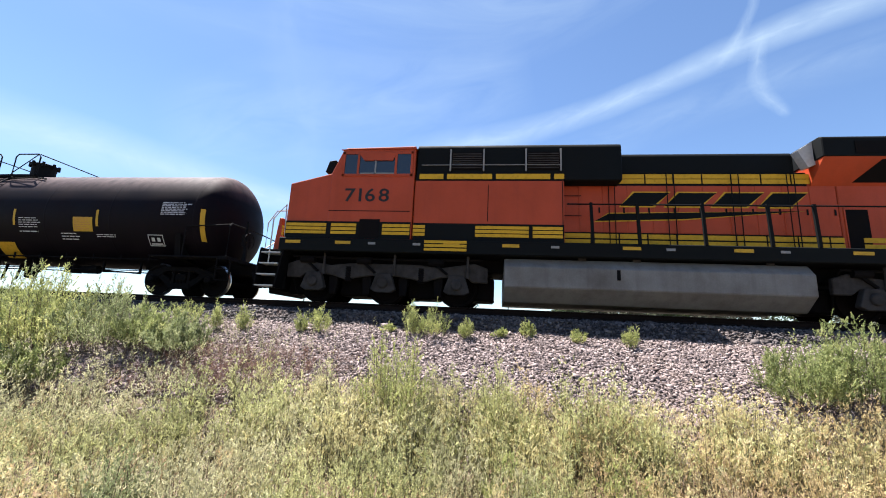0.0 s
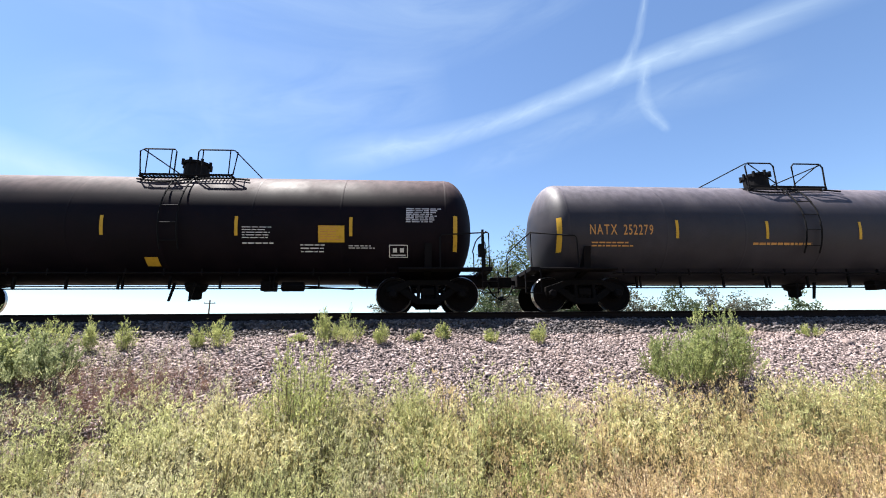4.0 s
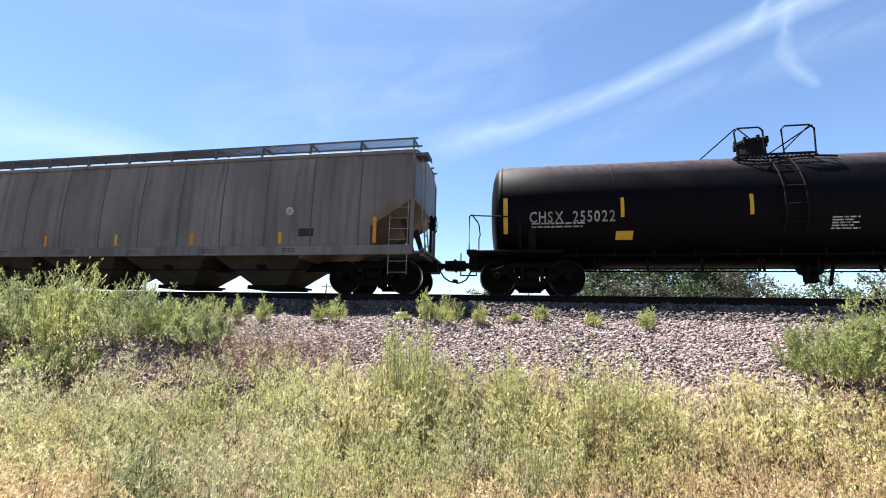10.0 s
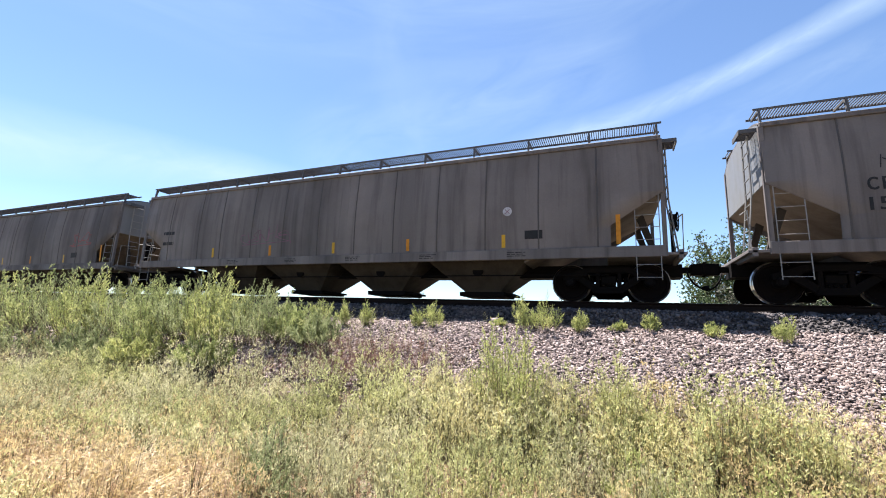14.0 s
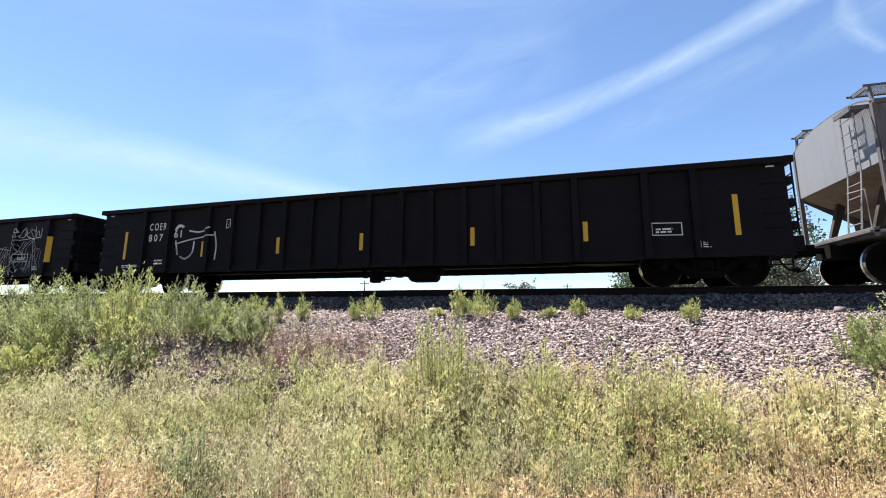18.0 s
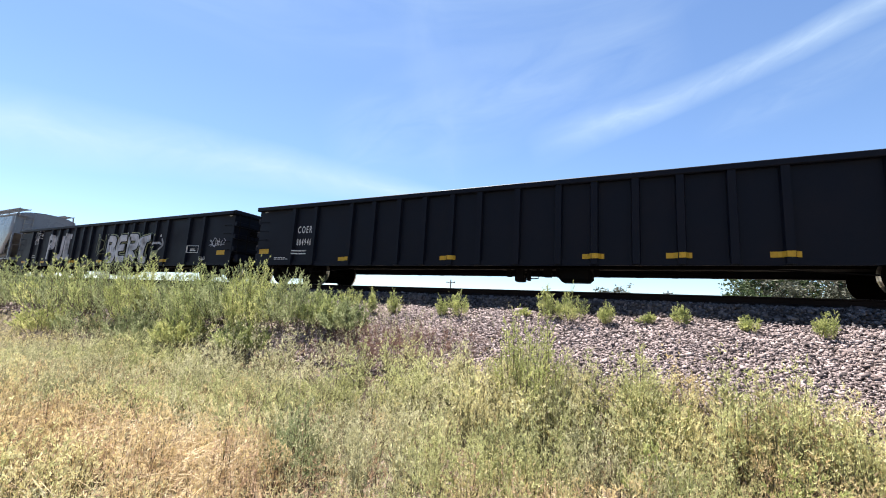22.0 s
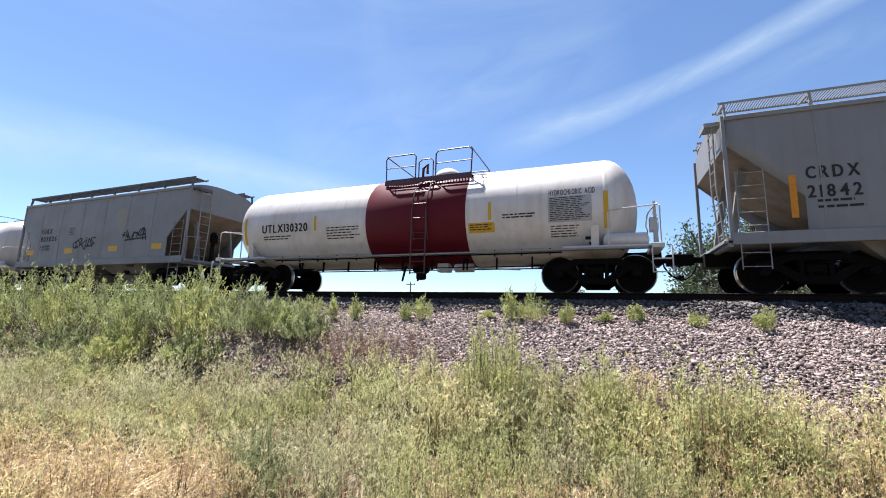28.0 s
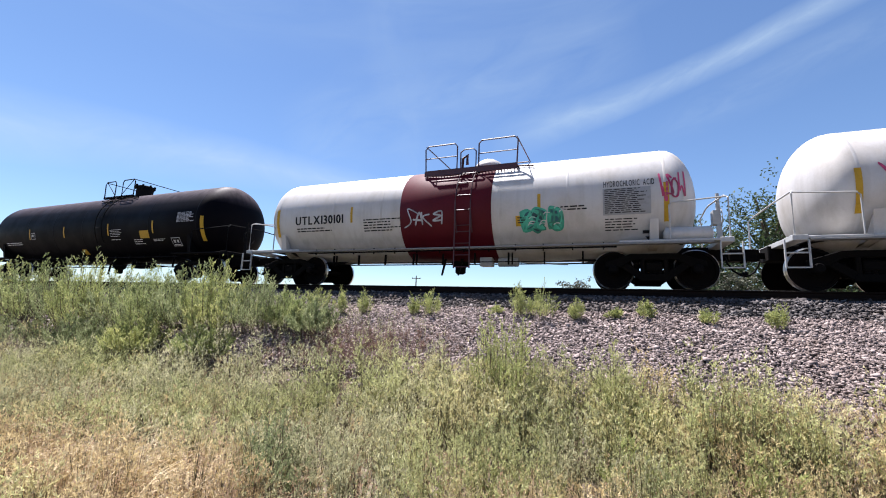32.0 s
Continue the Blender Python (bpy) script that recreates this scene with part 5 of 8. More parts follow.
        mark(car, "slot_light", patch(B(), s * (X - 0.28) - 0.08, s * (X - 0.28) + 0.08, top - 0.19, top - 0.16, surf, 1, 1), M["white"])
        add_truck(car, s * (half - 2.3), mid)
    brake_wheel(car, half - 0.62, -0.6, 1.9, 1, M["iron"])
    bm = soften(box(B(), 0.96, 1.78, -0.95, -0.35, 0.23, 0.62), 0.09)
    part("brake_reservoir", bm, M["iron"], car)
    part("brake_valve", soften(box(B(), -0.22, 0.04, -0.9, -0.6, 0.22, 0.56), 0.03), M["iron"], car)
    for x0, x1, z0_, z1_ in ((-0.48, -0.36, 0.36, 0.56), (0.1, 0.18, 0.26, 0.56), (0.55, 0.75, 0.36, 0.62), (1.82, 1.95, 0.4, 0.62), (0.88, 0.95, 0.36, 0.62)):
        part("hanger", soften(box(B(), x0, x1, -0.85, -0.65, z0_, z1_), 0.012), M["iron"], car)
    for z, a, b in ((0.4, -0.48, 0.36), (0.3, -0.05, 0.4), (0.5, -0.3, 0.96)):
        part("brake_pipe", pipe(B(), ((a, -0.78, z), (b, -0.78, z + 0.02), (b + 0.03, -0.78, 0.6)), 0.018, 5), M["iron"], car)
    part("brake_rod", pipe(B(), ((-5.5, -0.5, 0.52), (4.8, -0.5, 0.5)), 0.02, 5), M["iron"], car)
    part("brake_pipe", pipe(B(), ((-half + 3.5, -1.3, 0.4), (-half + 5.5, -1.3, 0.52), (half - 5.5, -1.3, 0.52), (half - 3.5, -1.3, 0.4)), 0.014, 5), M["iron"], car)
    if stripe_style == "tall":
        for s in (-1, 1):
            mark(car, "reflective_stripe", patch(B(), s * (half - 1.76) - 0.055, s * (half - 1.76) + 0.055, 1.08, 2.0, surf), M["reflector"])
        for x in (-5.66, -2.92, -0.22, 2.92, 5.68):
            mark(car, "reflective_stripe", patch(B(), x - 0.055, x + 0.055, 1.07, 1.55, surf), M["reflector"])
    else:
        for x in stripes:
            w, end = 0.25, abs(x) > half - 1.4
            mark(car, "reflective_stripe", patch(B(), x - w, x + w, 1.02 if end else 0.74, 1.2 if end else 0.86, surf, 8, 2), M["reflector"])
    mark(car, "small_print", bars(B(), -half + 1.7, -half + 2.5, 0.78, 0.88, 2, surf, rnd, 0.5), M["white"])
    mark(car, "test_box", frame_box(bars(B(), half - 3.4, half - 2.95, 1.17, 1.3, 2, surf, rnd), half - 3.5, half - 2.85, 1.12, 1.42, surf), M["white"])
    mark(car, "small_print", bars(B(), half - 2.55, half - 2.3, 0.8, 0.95, 3, surf, rnd, 0.5), M["white"])
    add_couplers(car, half, shift)
    return car, surf, rnd


# ---- sprayed paint on the cars' sides ----
GLYPHS = ([(0, 0), (0.12, 1)], [(0.1, 0.5), (0.8, 0.6)], [(0.75, 0), (0.9, 1.05)]), ([(0, 0), (0.45, 1), (0.8, -0.05)], [(0.15, 0.35), (0.9, 0.45)]), ([(0.05, 0), (0.1, 1), (0.7, 0.85), (0.2, 0.5), (0.85, 0.3), (0.05, 0)],), ([(0, 0.95), (0.85, 1.0), (0.1, 0.05), (0.95, 0.0)],), \
    ([(0.5, 0.95), (0.05, 0.6), (0.2, 0.05), (0.75, 0.1), (0.85, 0.7), (0.5, 0.95)],), ([(0.8, 0.9), (0.2, 0.95), (0.35, 0.55), (0.8, 0.35), (0.1, 0.0)],), ([(0.0, 1.0), (0.15, 0.0), (0.5, 0.6), (0.75, 0.0), (1.0, 1.0)],), ([(0.05, 0.0), (0.1, 1.0)], [(0.85, 1.0), (0.15, 0.5), (0.9, -0.1)])


def tag_line(car, surf, x, z, w, h, mat, seed, width=0.03, turns=9, name="graffiti_tag"):
    """A hand-sprayed scrawl: jagged signs run together, a stroke under them."""
    rnd = random.Random(seed)
    bm = B()
    n = max(2, round(turns * 0.6))
    step = w / n
    for i in range(n):
        hh, up = h * rnd.uniform(0.65, 1.0), h * rnd.uniform(0.0, 0.2)
        flip, tilt = rnd.random() < 0.6, rnd.uniform(-0.3, 0.5)
        for line in GLYPHS[rnd.randrange(len(GLYPHS))]:
            stroke(bm, [(x + step * (i + 1.35 * (1 - a if flip else a) + tilt * b) + rnd.uniform(-0.28, 0.28) * step, z + up + hh * (b + rnd.uniform(-0.26, 0.26))) for a, b in line], width * rnd.uniform(0.8, 1.3), surf, 0.03)
    if rnd.random() < 0.6:
        stroke(bm, [(x + 0.1 * w, z - 0.02), (x + 0.6 * w, z + 0.05 * h), (x + 1.05 * w, z + 0.12 * h)], width, surf, 0.05)
    return mark(car, name, bm, mat)


def shape(cx, cz, w, h, rnd, n=8, lean=0.0):
    pts = []
    for k in range(n):
        a = 6.2832 * k / n + rnd.uniform(-0.22, 0.22)
        q = rnd.uniform(0.72, 1.12)
        c, s = math.cos(a), math.sin(a)
        pts.append((cx + w * 0.5 * q * math.copysign(abs(c) ** 0.7, c) + lean * s, cz + h * 0.5 * q * math.copysign(abs(s) ** 0.7, s)))
    return pts


def colour_piece(car, surf, x0, x1, z0, z1, fills, outline, seed, accents=("white",), count=7):
    """A wall piece of overlapping rounded letters, with outline, inner colours and highlights."""
    rnd = random.Random(seed)
    step = (x1 - x0) / count
    layer = {0: (0.003, 0.06), 1: (0.006, 0.0), 2: (0.009, 0.0), 3: (0.012, 0.0)}

    def lay(k):
        return lambda a, b: surf(a, b) - layer[k][0]

    back, lines = B(), B()
    inner = {f: B() for f in fills}
    second = {f: B() for f in fills}
    shine = {a: B() for a in accents}
    for i in range(count):
        cx = x0 + step * (i + 0.5) + rnd.uniform(-0.1, 0.1)
        h = (z1 - z0) * rnd.uniform(0.8, 1.0)
        cz = z0 + h / 2
        pts = shape(cx, cz, step * 1.15, h, rnd, 9, rnd.uniform(-0.1, 0.1))
        blob(back, pts, lay(0), 0.05)
        blob(inner[fills[i % len(fills)]], pts, lay(1))
        for k in range(3):
            q = shape(cx + rnd.uniform(-0.3, 0.3) * step, z0 + h * (0.2 + 0.28 * k), step * rnd.uniform(0.35, 0.8), h * rnd.uniform(0.18, 0.34), rnd, 6, rnd.uniform(-0.15, 0.15))
            blob(second[rnd.choice(fills)], q, lay(2))
            stroke(lines, q + [q[0]], 0.03, lay(3))
        stroke(lines, [(cx - 0.3 * step, z0 + 0.1 * h), (cx - 0.1 * step, cz), (cx + rnd.uniform(-0.2, 0.3) * step, z0 + 0.9 * h)], 0.05, lay(3))
        stroke(lines, [(cx + 0.1 * step, z0 + 0.2 * h), (cx + 0.35 * step, cz), (cx + 0.2 * step, z0 + 0.8 * h)], 0.04, lay(3))
        for k in range(3):
            a, b = cx + rnd.uniform(-0.4, 0.4) * step, z0 + h * rnd.uniform(0.15, 0.9)
            stroke(shine[rnd.choice(accents)], [(a, b), (a + 0.06, b + 0.05), (a + 0.16, b + 0.03)], 0.025, lay(3))
    mark(car, "graffiti", back, M[outline])
    for f in dict.fromkeys(fills):
        mark(car, "graffiti", inner[f], M[f])
        mark(car, "graffiti", second[f], M[f])
    mark(car, "graffiti", lines, M[outline])
    for a in dict.fromkeys(accents):
        mark(car, "graffiti", shine[a], M[a])


def wild_piece(car, surf, x0, x1, z0, z1, fills, outline, seed, count, depth, fat=1.0):
    """Interlocked blades, arches and arrows of spray paint, each with a dark edge, a paler inside and a glint."""
    rnd = random.Random(seed)
    edge, glint = [B() for k in range(4)], B()
    body = [{f: B() for f in set(fills)} for k in range(4)]
    for i in range(count):
        k = i % 4
        cx = x0 + (x1 - x0) * (i + 0.5) / count + rnd.uniform(-0.15, 0.15)
        h, w = (z1 - z0) * rnd.uniform(0.55, 1.0), (x1 - x0) / count * rnd.uniform(1.0, 1.9) * min(1.25, fat)
        base = z0 + (z1 - z0 - h) * rnd.uniform(0.0, 1.0)
        lean = rnd.uniform(-0.35, 0.45)
        kind = rnd.randrange(3)
        if kind == 0:
            line = [(-0.5, 0.05), (-0.2, 0.5), (-0.4, 0.95), (0.25, 1.0), (0.15, 0.55), (0.5, 0.2), (0.1, 0.0)]
        elif kind == 1:
            line = [(-0.55, 0.0), (-0.45, 0.7), (0.0, 1.02), (0.45, 0.75), (0.55, 0.02), (0.2, 0.05), (0.05, 0.5), (-0.15, 0.08)]
        else:
            line = [(-0.3, 0.0), (-0.5, 0.45), (-0.05, 0.6), (-0.15, 0.85), (0.55, 1.0), (0.3, 0.5), (0.5, 0.1)]
        pts = [(cx + w * (a + rnd.uniform(-0.08, 0.08)) + lean * h * b * 0.4, base + h * (b + rnd.uniform(-0.05, 0.05))) for a, b in line]
        pts = pts[::rnd.choice((-1, 1))]
        lay = depth + 0.009 * k
        blob(edge[k], pts, lambda a, b: surf(a, b) - lay, 0.035)
        blob(body[k][rnd.choice(fills)], pts, lambda a, b: surf(a, b) - lay - 0.004)
        a, b = cx + rnd.uniform(-0.25, 0.15) * w, base + h * rnd.uniform(0.55, 0.85)
        stroke(glint, [(a, b), (a + 0.07, b + 0.06), (a + 0.18, b + 0.05)], 0.028, lambda p, q: surf(p, q) - lay - 0.007)
    for k in range(4):
        mark(car, "graffiti", edge[k], M[outline])
        for f in sorted(body[k]):
            if body[k][f].verts:
                mark(car, "graffiti", body[k][f], M[f])
            else:
                body[k][f].free()
    mark(car, "graffiti", glint, M["spray_silver"])


def outline_piece(car, surf, x0, x1, z0, z1, mat, seed, count=7, width=0.045):
    """Hollow letters drawn in one line, one after the other."""
    rnd = random.Random(seed)
    bm = B()
    step = (x1 - x0) / count
    for i in range(count):
        cx, h = x0 + step * (i + 0.5), (z1 - z0) * rnd.uniform(0.82, 1.0)
        if i % 3 == 0:
            pts = [(cx - 0.45 * step, z0), (cx - 0.3 * step, z0 + 0.6 * h), (cx - 0.1 * step, z0 + h), (cx + 0.3 * step, z0 + 0.9 * h), (cx + 0.42 * step, z0 + 0.55 * h), (cx + 0.1 * step, z0 + 0.45 * h), (cx + 0.4 * step, z0)]
        elif i % 3 == 1:
            pts = [(cx + 0.4 * step, z0 + 0.85 * h), (cx, z0 + h), (cx - 0.35 * step, z0 + 0.7 * h), (cx, z0 + 0.5 * h), (cx + 0.35 * step, z0 + 0.25 * h), (cx, z0 + 0.02 * h), (cx - 0.4 * step, z0 + 0.15 * h)]
        else:
            pts = [(cx - 0.4 * step, z0 + 0.95 * h), (cx - 0.2 * step, z0 + 0.3 * h), (cx, z0), (cx + 0.12 * step, z0 + 0.5 * h), (cx + 0.42 * step, z0 + h)]
        pts = [(2 * cx - a if i % 2 else a, b) for a, b in pts]
        pts = [(a + rnd.uniform(-0.16, 0.16) * step, b + rnd.uniform(-0.12, 0.12) * h) for a, b in pts]
        stroke(bm, pts, width, surf)
        stroke(bm, [(a + rnd.uniform(0.1, 0.16), b - 0.03) for a, b in pts], width * 0.6, surf)
    return mark(car, "graffiti", bm, mat)


def roller_piece(car, s):
    """Fat rolled letters in silver: three plain ones, then four with a dark edge and an olive glow."""
    bm = B()
    for w, pts in ((0.36, [(-6.0, 0.95), (-5.97, 1.7), (-5.98, 2.3)]), (0.3, [(-5.95, 2.25), (-5.42, 2.12), (-5.45, 1.72), (-5.85, 1.55)]), (0.3, [(-5.05, 2.3), (-5.0, 1.45), (-4.75, 1.05), (-4.45, 1.2), (-4.35, 2.25)]),
                   (0.28, [(-4.1, 2.22), (-3.4, 2.18)]), (0.34, [(-3.75, 2.2), (-3.75, 1.1)]), (0.28, [(-4.1, 1.08), (-3.4, 1.05)])):
        stroke(bm, pts, w, s)
    mark(car, "graffiti", bm, M["spray_silver"], "rolled silver block letters")
    fat_piece(car, s, 0.66, 4.5, 0.82, 1.86, "BERT", (("spray_olive", 0.5), ("gondola", 0.4), ("spray_silver", 0.31)), 5)
    # drips, splashes and an arrow round the letters
    rnd = random.Random(8)
    for k in range(16):
        x, z = 0.5 + 4.5 * k / 15 + rnd.uniform(-0.1, 0.1), 2.0 + rnd.uniform(-0.12, 0.16)
        q = rnd.uniform(0.03, 0.07)
        mark(car, "graffiti", blob(B(), [(x + q, z), (x + 0.02, z + 1.5 * q), (x - q, z + 0.02), (x, z - q)], s), M["spray_olive" if k % 3 else "spray_silver"])
    mark(car, "graffiti", stroke(stroke(B(), [(4.55, 1.5), (4.95, 1.62), (5.3, 1.5)], 0.1, s), [(5.0, 1.3), (5.32, 1.52), (5.18, 1.8)], 0.09, s), M["spray_silver"])
    mark(car, "graffiti", blob(B(), [(4.6, 0.85), (4.9, 1.0), (5.0, 1.3), (4.8, 1.25), (4.55, 1.1)], s), M["spray_olive"])


FAT = {
    "B": ([(0.12, 0.0), (0.14, 0.5), (0.1, 1.0)], [(0.12, 0.98), (0.75, 0.95), (0.7, 0.6), (0.25, 0.52), (0.85, 0.42), (0.8, 0.05), (0.12, 0.02)]),
    "E": ([(0.9, 0.95), (0.35, 0.92), (0.12, 0.55), (0.3, 0.08), (0.92, 0.04)], [(0.15, 0.5), (0.8, 0.56)]),
    "R": ([(0.15, 0.0), (0.12, 0.5), (0.15, 1.0)], [(0.15, 0.97), (0.8, 0.94), (0.82, 0.6), (0.25, 0.5), (0.9, 0.02)]),
    "T": ([(0.0, 0.8), (0.4, 0.95), (1.05, 1.05)], [(0.5, 0.95), (0.38, 0.55), (0.45, 0.1), (0.85, 0.05)]),
}


def fat_piece(car, surf, x0, x1, z0, z1, signs, layers, seed, lean=0.06, depth=0.0):
    """Fat sprayed letters run together: each layer (paint, width) is laid over the one before."""
    rnd = random.Random(seed)
    step = (x1 - x0) / len(signs)
    # the paint bridges the posts' flanks in an easy curve
    lo = x0 - 0.6
    raw = np.array([surf(lo + 0.02 * k, z0) for k in range(int((x1 - x0 + 1.2) / 0.02))])
    raw = np.array([raw[max(0, k - 12):k + 13].min() for k in range(len(raw))])
    raw = np.convolve(np.pad(raw, 12, mode="edge"), np.ones(25) / 25, "valid")

    def skin(x):
        u = min(max((x - lo) / 0.02, 0), len(raw) - 1.001)
        return raw[int(u)] + (raw[int(u) + 1] - raw[int(u)]) * (u - int(u))

    lines = []
    for i, ch in enumerate(signs):
        up, hh = rnd.uniform(-0.04, 0.04), (z1 - z0) * rnd.uniform(0.92, 1.06)
        for line in FAT[ch]:
            lines.append([(x0 + step * (i + 0.04 + 0.9 * a) + lean * b, z0 + up + hh * b) for a, b in line])
    for k, (mat, width) in enumerate(layers):
        bm = B()
        for line in lines:
            stroke(bm, line, width, lambda a, b, k=k: skin(a) - depth - 0.02 * k, 0.04)
        mark(car, "graffiti", bm, M[mat])


# ---- the locomotive ----
def locomotive(mid, half=10.65):
    eng = thing("locomotive", "orange and dark green diesel freight locomotive with yellow stripes", "locomotive", m=pose(mid, YC, ZR))

    def at(d):
        return d - half

    O, G, Y = M["loco_orange"], M["loco_green"], M["yellow"]
    # frame and walkway
    bm = box(B(), at(1.0), at(20.3), -1.52, 1.52, 1.3, 1.66)
    part("frame", soften(bm, 0.02), G, eng, "dark green underframe and walkway edge")
    part("under_frame", box(B(), at(1.2), at(20.1), -0.7, 0.7, 0.95, 1.3), M["iron"], eng)
    # nose and cab
    nose = [(at(1.03), 1.66), (at(1.06), 3.2), (at(1.12), 3.27), (at(2.3), 3.56), (at(2.3), 1.66)]
    part("nose", soften(prism(B(), nose, "y", -1.05, 1.05), 0.04, 2), O, eng)
    part("nose_side", soften(prism(B(), ((at(1.1), 1.66), (at(1.1), 3.22), (at(2.32), 3.53), (at(2.32), 1.66)), "y", -1.44, 1.44), 0.03, 2), O, eng)
    cab = [(at(2.28), 1.66), (at(2.28), 3.52), (at(2.56), 4.2), (at(2.66), 4.26), (at(4.62), 4.3), (at(4.62), 1.66)]
    cabin = part("cab", soften(prism(B(), cab, "y", -1.47, 1.47), 0.03, 2), O, eng)
    bm = prism(B(), [(-1.5, 4.2), (-1.2, 4.33), (1.2, 4.33), (1.5, 4.2), (1.44, 4.2), (1.15, 4.28), (-1.15, 4.28), (-1.44, 4.2)], "x", at(2.5), at(4.66))
    part("roof", bm, O, cabin)
    part("roof_box", soften(box(B(), at(3.3), at(3.9), -0.4, 0.4, 4.33, 4.42), 0.02), M["pipe_white"], cabin)
    for s in (-1, 1):
        y0, y1 = sorted((s * 1.468, s * 1.478))
        win = prism(B(), ((at(2.62), 3.46), (at(2.66), 4.08), (at(4.52), 4.08), (at(4.52), 3.46)), "y", y0, y1)
        w = part("side_window", win, M["glass"], cabin, "dark cab side window")
        y2, y3 = sorted((s * 1.47, s * 1.5))
        bm = B()
        for a, b, c, d in ((2.58, 4.56, 3.42, 3.48), (2.58, 4.56, 4.06, 4.12), (2.58, 2.64, 3.42, 4.12), (4.5, 4.56, 3.42, 4.12), (3.0, 3.06, 3.48, 4.06), (4.06, 4.12, 3.48, 4.06)):
            box(bm, at(a), at(b), y2, y3, c, d)
        part("window_frame", bm, O, w)
        bm = box(B(), at(3.5), at(3.54), y2, y3, 3.48, 3.9)
        box(bm, at(3.1), at(4.06), y2, y3, 3.47, 3.51)
        part("sliding_sash", bm, M["pipe_grey"], w)
        part("sun_visor", prism(B(), ((at(3.02), 4.08), (at(4.1), 4.08), (at(4.0), 3.86), (at(3.2), 3.86)), "y", s * 1.5, s * 1.515), O, w)
    for y0, y1 in ((-1.2, -0.12), (0.12, 1.2)):
        bm = prism(B(), ((at(2.3), 3.6), (at(2.52), 4.12), (at(2.535), 4.11), (at(2.315), 3.59)), "y", y0, y1)
        part("windshield", bm, M["glass"], cabin)
    bm = box(B(), at(2.4), at(2.5), -0.5, 0.5, 4.2, 4.38)
    part("number_box", soften(bm, 0.015), G, cabin)
    part("lamp_box", soften(box(B(), at(0.9), at(1.06), -0.3, 0.3, 2.72, 3.12), 0.03), G, eng)
    for y in (-0.14, 0.14):
        part("headlight", lathe(B(), ((-0.06, 0.11), (0.0, 0.12), (0.02, 0.09)), "x", (at(0.9), y, 2.92), 16), M["pipe_white"], eng)
    part("number_board", soften(prism(B(), ((at(2.0), 3.62), (at(2.1), 3.95), (at(2.3), 3.98), (at(2.25), 3.56)), "y", -1.3, -0.5), 0.02), G, cabin)
    part("nose_door", soften(box(B(), at(0.98), at(1.04), 0.35, 0.95, 1.7, 3.0), 0.015), O, eng)
    for z in (1.74, 1.84, 1.94):
        part("nose_stripe", box(B(), at(0.99), at(1.028), -1.42, 1.42, z, z + 0.07), Y, eng)
    for g, y, mat in ((0.05, at(1.0), Y), (0.0, at(0.99), G)):
        bm = prism(B(), ((-1.2 - g, 2.32 - g), (-0.2, 2.2 - g), (0.0, 2.12 - g), (0.2, 2.2 - g), (1.2 + g, 2.32 - g), (1.2 + g, 2.4 + g), (0.2, 2.42 + g), (-0.2, 2.42 + g), (-1.2 - g, 2.4 + g)), "x", y, at(1.03))
        part("nose_wing", bm, mat, eng)
    for y in (-1.3, 1.3):
        part("front_rail", pipe(B(), ((at(0.5), y, 1.3), (at(0.5), y, 2.1), (at(0.62), y * 0.86, 2.5), (at(0.95), y * 0.6, 2.62)), 0.019), M["pipe_white"], eng)
        part("front_rail", pipe(B(), ((at(0.5), y, 1.35), (at(0.5), y * 0.5, 1.75), (at(0.5), 0.0, 1.75)), 0.017), M["pipe_white"], eng)
    part("porch", soften(box(B(), at(0.45), at(1.05), -1.4, 1.4, 1.28, 1.34), 0.01), M["iron"], eng)
    for y in (-0.7, 0.75):
        part("hose_reel", lathe(B(), ((-0.08, 0.06), (-0.06, 0.26), (0.06, 0.26), (0.08, 0.06)), "x", (at(0.42), y, 0.95), 16), M["iron"], eng)
        part("air_hose", pipe(B(), ((at(0.42), y + 0.3, 1.2), (at(0.3), y + 0.3, 0.9), (at(0.32), y + 0.24, 0.55), (at(0.45), y + 0.2, 0.45)), 0.028, 6), M["pipe_black"], eng)
    letters_bm = letters(B(), "7168", at(2.72), 2.7, 0.36, lambda a, b: -1.478, 1.24)
    part("number", letters_bm, M["black"], eng, "dark road number on the cab side")
    # hood behind the cab, wide below, dark above
    part("cabinet", soften(box(B(), at(4.64), at(8.55), -1.42, 1.42, 1.66, 3.32), 0.02), O, eng, "orange full-width equipment cabinet")
    bm = prism(B(), [(-1.4, 3.34), (-1.4, 4.28), (-1.34, 4.36), (1.34, 4.36), (1.4, 4.28), (1.4, 3.34)], "x", at(4.66), at(10.0))
    part("blower_hood", soften(bm, 0.02), G, eng, "dark green blower housing")
    for a in (5.6, 7.6):
        grille = part("grille", box(B(), at(a), at(a + 0.85), -1.43, -1.4, 3.62, 4.12), M["iron"], eng)
        for k in range(7):
            part("slat", box(B(), at(a + 0.03), at(a + 0.82), -1.45, -1.43, 3.66 + 0.065 * k, 3.685 + 0.065 * k), M["loco_truck"], grille)
        for x in (a - 0.02, a + 0.87):
            part("frame_bar", box(B(), at(x) - 0.02, at(x) + 0.02, -1.46, -1.42, 3.58, 4.2), M["pipe_grey"], grille)
    part("seam_rail", pipe(B(), ((at(4.8), -1.44, 3.75), (at(8.5), -1.44, 3.75)), 0.012, 5), M["pipe_grey"], eng)
    for a, b in ((4.75, 5.4), (5.5, 6.7), (6.8, 8.2), (8.3, 8.55)):
        part("yellow_band", box(B(), at(a), at(b), -1.43, -1.4, 3.36, 3.5), Y, eng)
